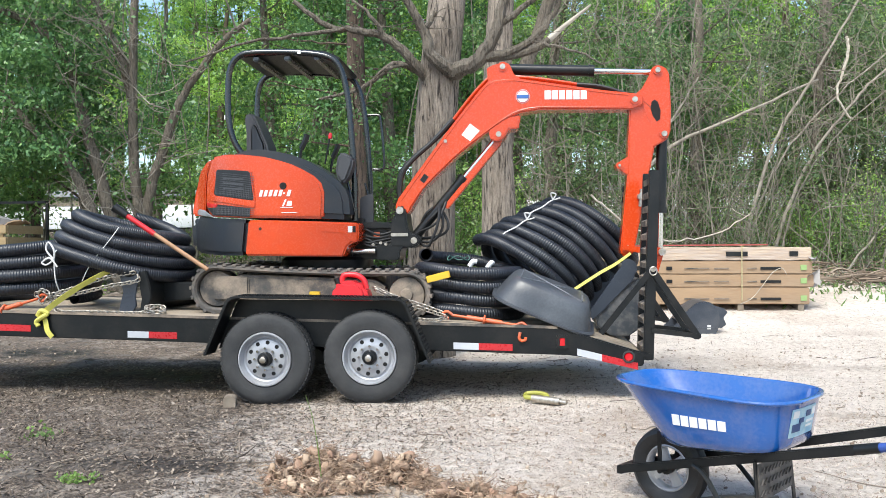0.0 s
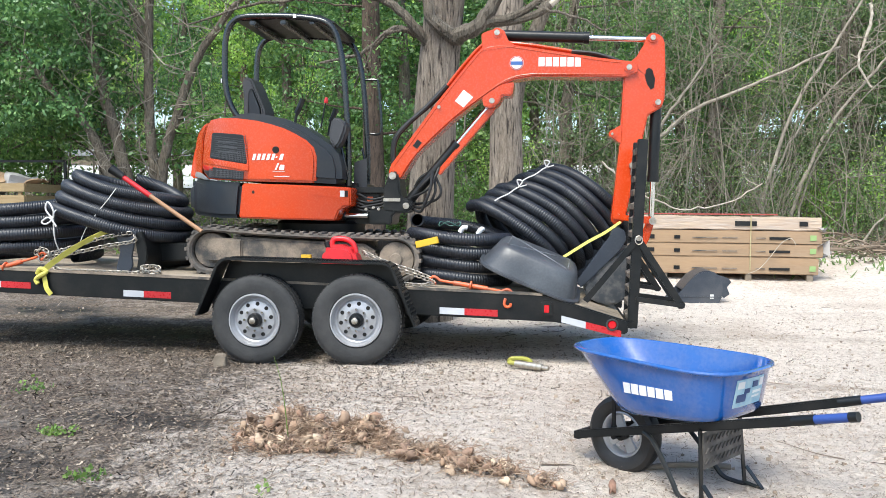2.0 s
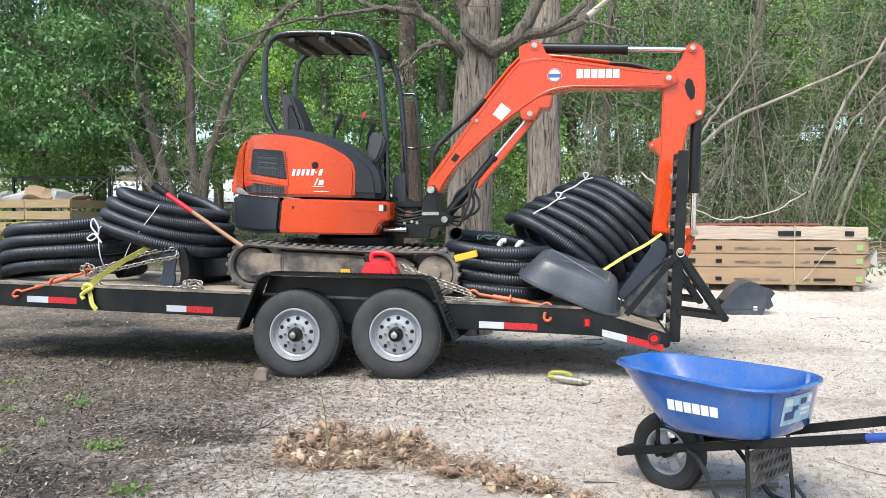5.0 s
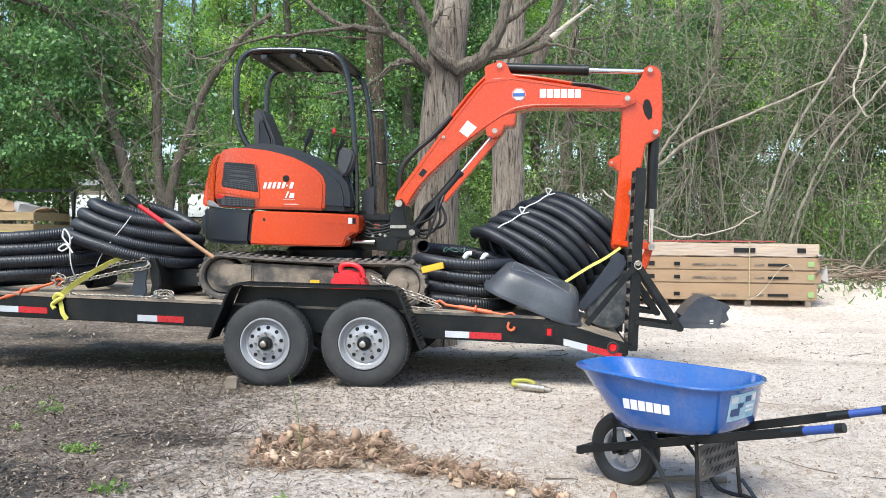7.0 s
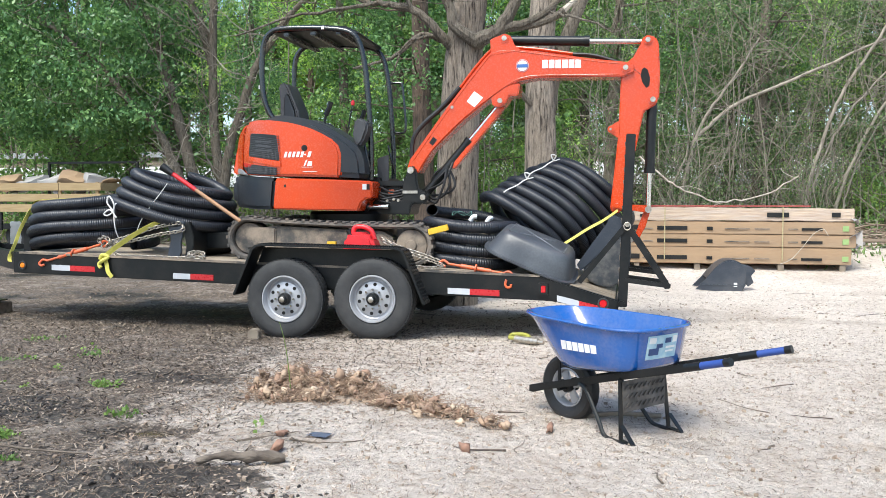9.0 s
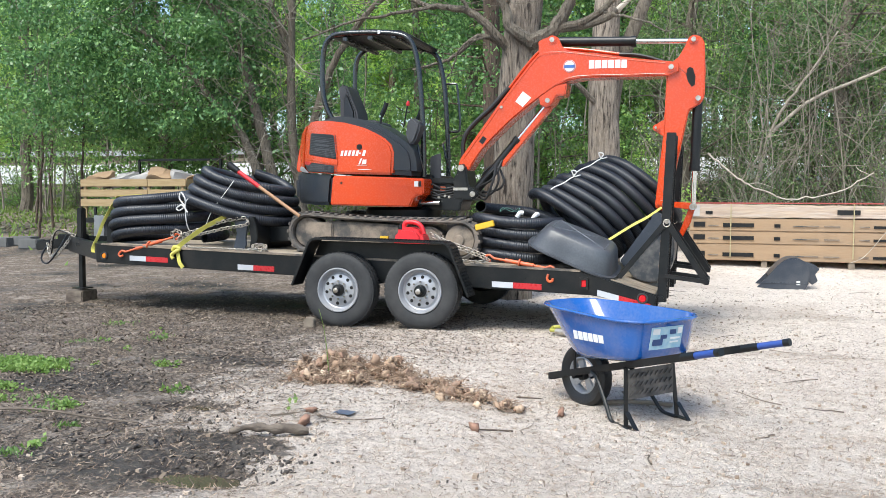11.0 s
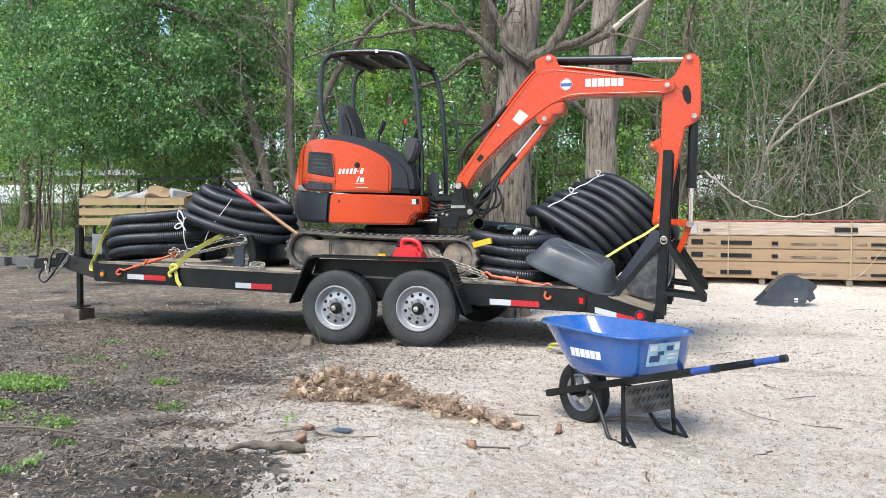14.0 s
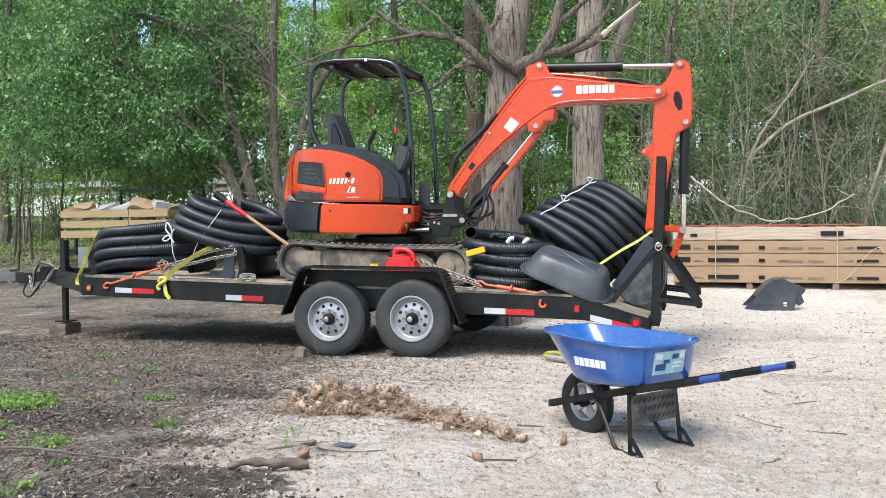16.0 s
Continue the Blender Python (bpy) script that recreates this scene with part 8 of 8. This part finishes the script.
def wood_bush(height, radius, mat, clumps, per, size, seed, stems=9):
    r = np.random.default_rng(seed)
    t = thing("bush", (0, -60, 0), "woodland undergrowth bush with thin stems", "bush", "undergrowth", local=True)
    bm = bmesh.new()
    pts = []
    for k in range(stems):
        a = r.uniform(0, 6.28)
        L = radius * r.uniform(0.3, 1.0)
        h = height * r.uniform(0.5, 1.0)
        q = limb(bm, [(r.normal() * 0.15, r.normal() * 0.15, -0.2), (math.cos(a) * L * 0.4, math.sin(a) * L * 0.4, h * 0.5), (math.cos(a) * L, math.sin(a) * L, h)], 0.018, 0.006, 5, 5, 0.02, r)
        for _ in range(clumps):
            f = q[int(r.integers(1, len(q)))]
            pts.append(np.array(f) + r.normal(size=3) * 0.2)
    part("stem_mass", bm, VINE, t, stuff=True)
    quads("foliage", leaves(np.array(pts), per, 0.32, size, r, 0.1), mat, (0, 0, 0), t)
    return t


TREES = [wood_tree(12, 3.0, 2.2, LEAF_A, BARK_GREY, 5, 105, 0.125, 11), wood_tree(13, 2.8, 2.6, LEAF_B, BARK_DARK, 5, 105, 0.12, 12), wood_tree(10, 2.6, 1.6, LEAF_A, BARK_GREY, 5, 105, 0.115, 13), wood_tree(11, 2.6, 2.6, LEAF_C, BARK_GREY, 5, 105, 0.115, 14), wood_tree(9.5, 2.4, 1.2, LEAF_D, BARK_GREY, 5, 80, 0.095, 15), wood_tree(10.5, 2.6, 0.9, LEAF_E, BARK_GREY, 6, 130, 0.075, 16)]
BUSHES = [wood_bush(1.6, 1.1, LEAF_A, 7, 48, 0.065, 21), wood_bush(2.6, 1.3, LEAF_B, 7, 48, 0.07, 22), wood_bush(2.2, 1.2, LEAF_E, 6, 34, 0.05, 23, 16), wood_bush(1.2, 1.0, LEAF_B, 7, 44, 0.06, 24)]
r = np.random.default_rng(77)
used = [False] * (len(TREES) + len(BUSHES))


def settle(kinds, k, x, y, s):
    idx = k if kinds is TREES else k + len(TREES)
    z = lay(x, y) - 0.05
    m = Matrix.Translation((x, y, z)) @ Matrix.Rotation(r.uniform(0, 6.28), 4, "Z")
    src = kinds[k]
    if not used[idx]:
        used[idx] = True
        src.scale = (s, s, s)
        src.matrix_basis = m @ Matrix.Diagonal((s, s, s, 1))
        return
    ob = copy_thing(src, m)
    ob.scale = (s, s, s * r.uniform(0.9, 1.15))


def trunk_free(x, y):
    return all((x - a) ** 2 + (y - b) ** 2 > 1.4 for a, b in ((0.66, 3.15), (1.3, 7.15), (-1.95, 12.1), (-6.4, 10.5)))


# rows of trees, thicker to the east, thinner to the west where the road shows
for row, (y, step) in enumerate(((14.5, 3.0), (17.5, 2.7), (21.5, 2.5), (35.0, 3.2), (39.0, 3.0), (43, 3.0))):
    x = -34 - (y - 14) * 0.5
    while x < 20 + (y - 14) * 0.6:
        px, py = x + r.normal() * 0.8, y + r.normal() * 0.9
        x += step * r.uniform(0.7, 1.3)
        if y < 22 and px < -3 and r.uniform() < 0.62:
            continue
        if not trunk_free(px, py):
            continue
        # beyond the road mostly LEAF_B: sunlight on the far foliage put into leaf colour
        k = int(r.choice(6, p=(0.2, 0.6, 0.1, 0.1, 0.0, 0.0) if y > 30 else (0.5, 0.2, 0.0, 0.3, 0.0, 0.0) if px < -3 else (0.35, 0.05, 0.2, 0.3, 0.05, 0.05) if px < 2 else (0.12, 0.02, 0.08, 0.22, 0.10, 0.46)))
        settle(TREES, k, px, py, r.uniform(0.85, 1.2) * (1.0 if y < 30 else 1.45))
for y, step, lo in ((12.3, 1.5, 2.5), (13.6, 1.2, -2), (15.2, 1.2, -14), (17.5, 1.5, -24), (20.5, 1.7, -30), (33.5, 2.2, -45)):
    x = lo
    while x < 17 + (y - 12) * 0.5:
        px, py = x + r.normal() * 0.4, y + r.normal() * 0.5
        x += step * r.uniform(0.7, 1.4)
        if px < -3 and y < 30 and r.uniform() < 0.80:
            continue
        if 1.0 < px < 6.0 and 13 < y < 30 and r.uniform() < 0.6:
            continue
        if not trunk_free(px, py):
            continue
        k = int(r.choice(4, p=(0.45, 0.2, 0.15, 0.2) if px < 2 else (0.12, 0.06, 0.74, 0.08)))
        settle(BUSHES, k, px, py, r.uniform(0.8, 1.3))

# vines and thin leaning saplings along the eastern edge of the wood
for i, (pts, a, b) in enumerate((
    ([(6.55, 12.5, 0.5), (6.61, 12.5, 1.31), (6.86, 12.5, 2.43), (7.29, 12.5, 3.67), (7.96, 12.5, 4.77), (8.5, 12.5, 5.7), (9.4, 12.6, 7.2)], 0.055, 0.025),
    ([(7.2, 12.5, 0.5), (7.27, 12.5, 1.31), (7.58, 12.5, 2.3), (8.06, 12.5, 3.28), (8.9, 12.5, 4.38), (9.6, 12.5, 5.1), (11, 12.6, 6.2)], 0.05, 0.022),
    ([(6.6, 12.7, 0.6), (6.78, 12.7, 1.56), (7.22, 12.7, 2.82), (7.89, 12.7, 3.81), (8.86, 12.7, 4.78), (10, 12.8, 5.7)], 0.035, 0.015),
    ([(7.35, 12.6, 0.6), (7.5, 12.6, 1.6), (7.9, 12.6, 2.7), (8.6, 12.6, 3.7), (9.7, 12.6, 4.7)], 0.03, 0.012),
    ([(3.85, 12.5, 0.5), (4.0, 12.5, 1.53), (4.16, 12.5, 2.35), (4.33, 12.5, 2.85), (5.19, 12.5, 3.57), (6.6, 12.5, 4.18), (8.2, 12.6, 4.9)], 0.075, 0.03),
    ([(4.16, 12.5, 2.4), (4.5, 12.5, 3.34), (4.95, 12.5, 3.95), (5.6, 12.5, 5.0)], 0.05, 0.02),
    ([(3.6, 12.4, 0.5), (3.75, 12.4, 1.6), (4.1, 12.4, 2.6), (4.05, 12.4, 3.6)], 0.04, 0.02),
    ([(9.3, 12.2, 0.5), (9.6, 12.2, 1.8), (10.2, 12.2, 3.0), (11.4, 12.2, 4.0)], 0.04, 0.016),
    ([(8.4, 11.9, 0.5), (8.9, 11.9, 1.2), (9.8, 11.9, 2.2), (10.9, 11.9, 3.2)], 0.035, 0.012),
)):
    sap = thing("sapling", (pts[0][0], pts[0][1], lay(pts[0][0], pts[0][1])), "thin bare grey sapling leaning at the wood's edge", "sapling", "leaning saplings")
    bm = bmesh.new()
    path = limb(bm, pts, a * 0.85, b * 0.85, 8, 6, 0.012, rng)
    part("stem", bm, SAPBARK, sap)
    bm = bmesh.new()
    twigs(bm, path, 9, 0.9, 0.008, rng, 0.6)
    part("twig_mass", bm, VINE, sap, stuff=True)
for pts, a, b, lab in (([(3.0, 9.6, 2.25), (3.3, 9.5, 1.98), (3.62, 9.5, 1.71), (4.1, 9.5, 1.48), (4.53, 9.5, 1.36), (5.31, 9.5, 1.49), (5.92, 9.5, 1.85)], 0.02, 0.012, "fallen"), ([(8.58, 12, 5.68), (8.61, 12, 5.32), (8.49, 12, 4.9), (8.37, 12, 4.45), (8.66, 12, 3.94)], 0.035, 0.02, "hanging")):
    bm = bmesh.new()
    path = limb(bm, pts, a, b, 7, 6, 0.01, rng)
    twigs(bm, path, 4, 0.5, 0.008, rng)
    lone("dead_branch", bm, DEADWOOD, pts[0], "pale bare dead branch %s at the wood's edge" % lab, "branch")
bm = bmesh.new()
for k in range(420):
    x, y = rng.uniform(2.0, 14), 10.9 + abs(rng.normal()) * 1.0
    a, L = rng.normal() * 0.5, rng.uniform(0.4, 2.2)
    z = lay(x, y) + 0.02 + abs(rng.normal()) * 0.16
    p = [Vector((x + math.cos(a) * L * f + rng.normal() * 0.06, y + math.sin(a) * L * f * 0.6, z + rng.normal() * 0.07 + 0.12 * f * rng.normal())) for f in (-0.5, -0.15, 0.2, 0.5)]
    tube(bm, smooth_path(p, 3), taper(10, rng.uniform(0.008, 0.035) * (1.6 if k % 12 == 0 else 1.0), 0.005), 6)
br_ = part("brush", bm, BRUSHWOOD)
tagged(br_, "low bank of fallen brown branches at the wood's edge", "brush", kind="stuff")
bm = bmesh.new()
for k in range(260):
    x, y = rng.uniform(1.8, 14), rng.uniform(11.6, 15.5)
    h = rng.uniform(2.5, 8)
    ln = rng.normal() * 0.8
    p = [(x, y, lay(x, y) - 0.1), (x + ln * 0.2 + rng.normal() * 0.15, y, h * 0.35), (x + ln * 0.6 + rng.normal() * 0.3, y + rng.normal() * 0.3, h * 0.7), (x + ln + rng.normal() * 0.3, y + rng.normal() * 0.4, h)]
    tube(bm, smooth_path(p, 4), taper(13, rng.uniform(0.005, 0.016), 0.004), 5)
for k in range(420):
    x, y, z = rng.uniform(2.2, 14), rng.uniform(11.5, 14.5), rng.uniform(1.0, 7.8)
    p = [Vector((x, y, z))]
    for _ in range(5):
        p.append(p[-1] + Vector(rng.normal(size=3) * (0.45, 0.2, 0.45)) + Vector((0, 0, -0.12)))
    tube(bm, smooth_path(p, 4), rng.uniform(0.003, 0.009), 5)
vin = part("vines", bm, VINE)
tagged(vin, "tangle of bare hanging vines and thin stems", "vines", kind="stuff")
bm = bmesh.new()
for k in range(70):
    x, y = rng.uniform(-24, 1), rng.uniform(13, 22)
    h = rng.uniform(3, 8)
    p = [(x, y, lay(x, y) - 0.1), (x + rng.normal() * 0.3, y, lay(x, y) + h * 0.5), (x + rng.normal() * 0.8, y, lay(x, y) + h)]
    tube(bm, smooth_path(p, 4), taper(9, rng.uniform(0.02, 0.05), 0.01), 5)
vin = part("thin_stems", bm, VINE)
tagged(vin, "thin understorey stems among the trees", "stems", kind="stuff")
dark = thing("tree", (-12.0, 16.0, lay(-12, 16)), "dark straight trunk standing before the road", "tree")
bm = bmesh.new()
limb(bm, [(-12.0, 16.0, lay(-12, 16) - 0.2), (-12.0, 16.0, 2.5), (-11.95, 16.0, 5.0), (-11.9, 16.1, 9.0)], 0.22, 0.13, 12, 6)
part("trunk", bm, BARK_DARK, dark, "dark reddish-brown bark")
for x, y, h in ((-13.1, 9.6, 3.6), (-12.5, 10.4, 4.2), (-14.4, 11.5, 4.0), (-12.0, 12.5, 4.4), (-9.9, 12.6, 3.6), (-15.8, 12.4, 4.4)):
    young = thing("young_tree", (x, y, lay(x, y)), "slender young tree with sparse light leaves", "tree", "young trees")
    bm = bmesh.new()
    z = lay(x, y)
    path = limb(bm, [(x, y, z - 0.1), (x + rng.normal() * 0.08, y, z + h * 0.4), (x + rng.normal() * 0.15, y, z + h * 0.7), (x + rng.normal() * 0.25, y, z + h)], 0.04, 0.012, 7, 6, 0.012, rng)
    part("stem", bm, BARK_DARK, young)
    tips = []
    bm = bmesh.new()
    twigs(bm, path, 26, 0.75, 0.007, rng, 0.6, tips)
    part("twig_mass", bm, BARK_DARK, young, stuff=True)
    quads("foliage", leaves(np.array(tips) - np.array((x, y, z)), 16, 0.28, 0.085, rng, 0.3), LEAF_A, (0, 0, 0), young)
rail = thing("guard_rail", (-20, 31.6, lay(-20, 31.6)), "grey steel guard rail along the far side of the road", "guard rail")
for k in range(24):
    x = -52 + k * 3.0
    bm = bmesh.new()
    box(bm, x - 0.07, x + 0.07, 31.6, 31.75, lay(x, 31.6) - 0.1, lay(x, 31.6) + 0.75)
    part("post", bm, WOODBLOCK, rail)
    bm = bmesh.new()
    z = lay(x, 31.6) + 0.45
    prism(bm, [(x, z), (x + 3.0, z), (x + 3.0, z + 0.3), (x, z + 0.3)], 31.5, 31.58)
    part("beam", bm, RIM, rail, bevel=0.02)
# distance behind the far trees
bm = bmesh.new()
prev = None
for k in range(61):
    a = radians(-75 + 150 * k / 60)
    x, y = 150 * math.sin(a), 150 * math.cos(a)
    top = 14 + 5 * noise.noise((k * 0.35, 0, 0)) + 3 * noise.noise((k * 1.3, 2, 0))
    cur = (bm.verts.new((x, y, -4)), bm.verts.new((x, y, top)))
    if prev:
        bm.faces.new((prev[0], cur[0], cur[1], prev[1]))
    prev = cur
bd = part("backdrop", bm, material("far_wood", (0.05, 0.09, 0.03), (0.02, 0.045, 0.015), rough=0.9, scale=0.25, fine=2))
tagged(bd, "far dark green line of woodland", "backdrop", kind="structure")
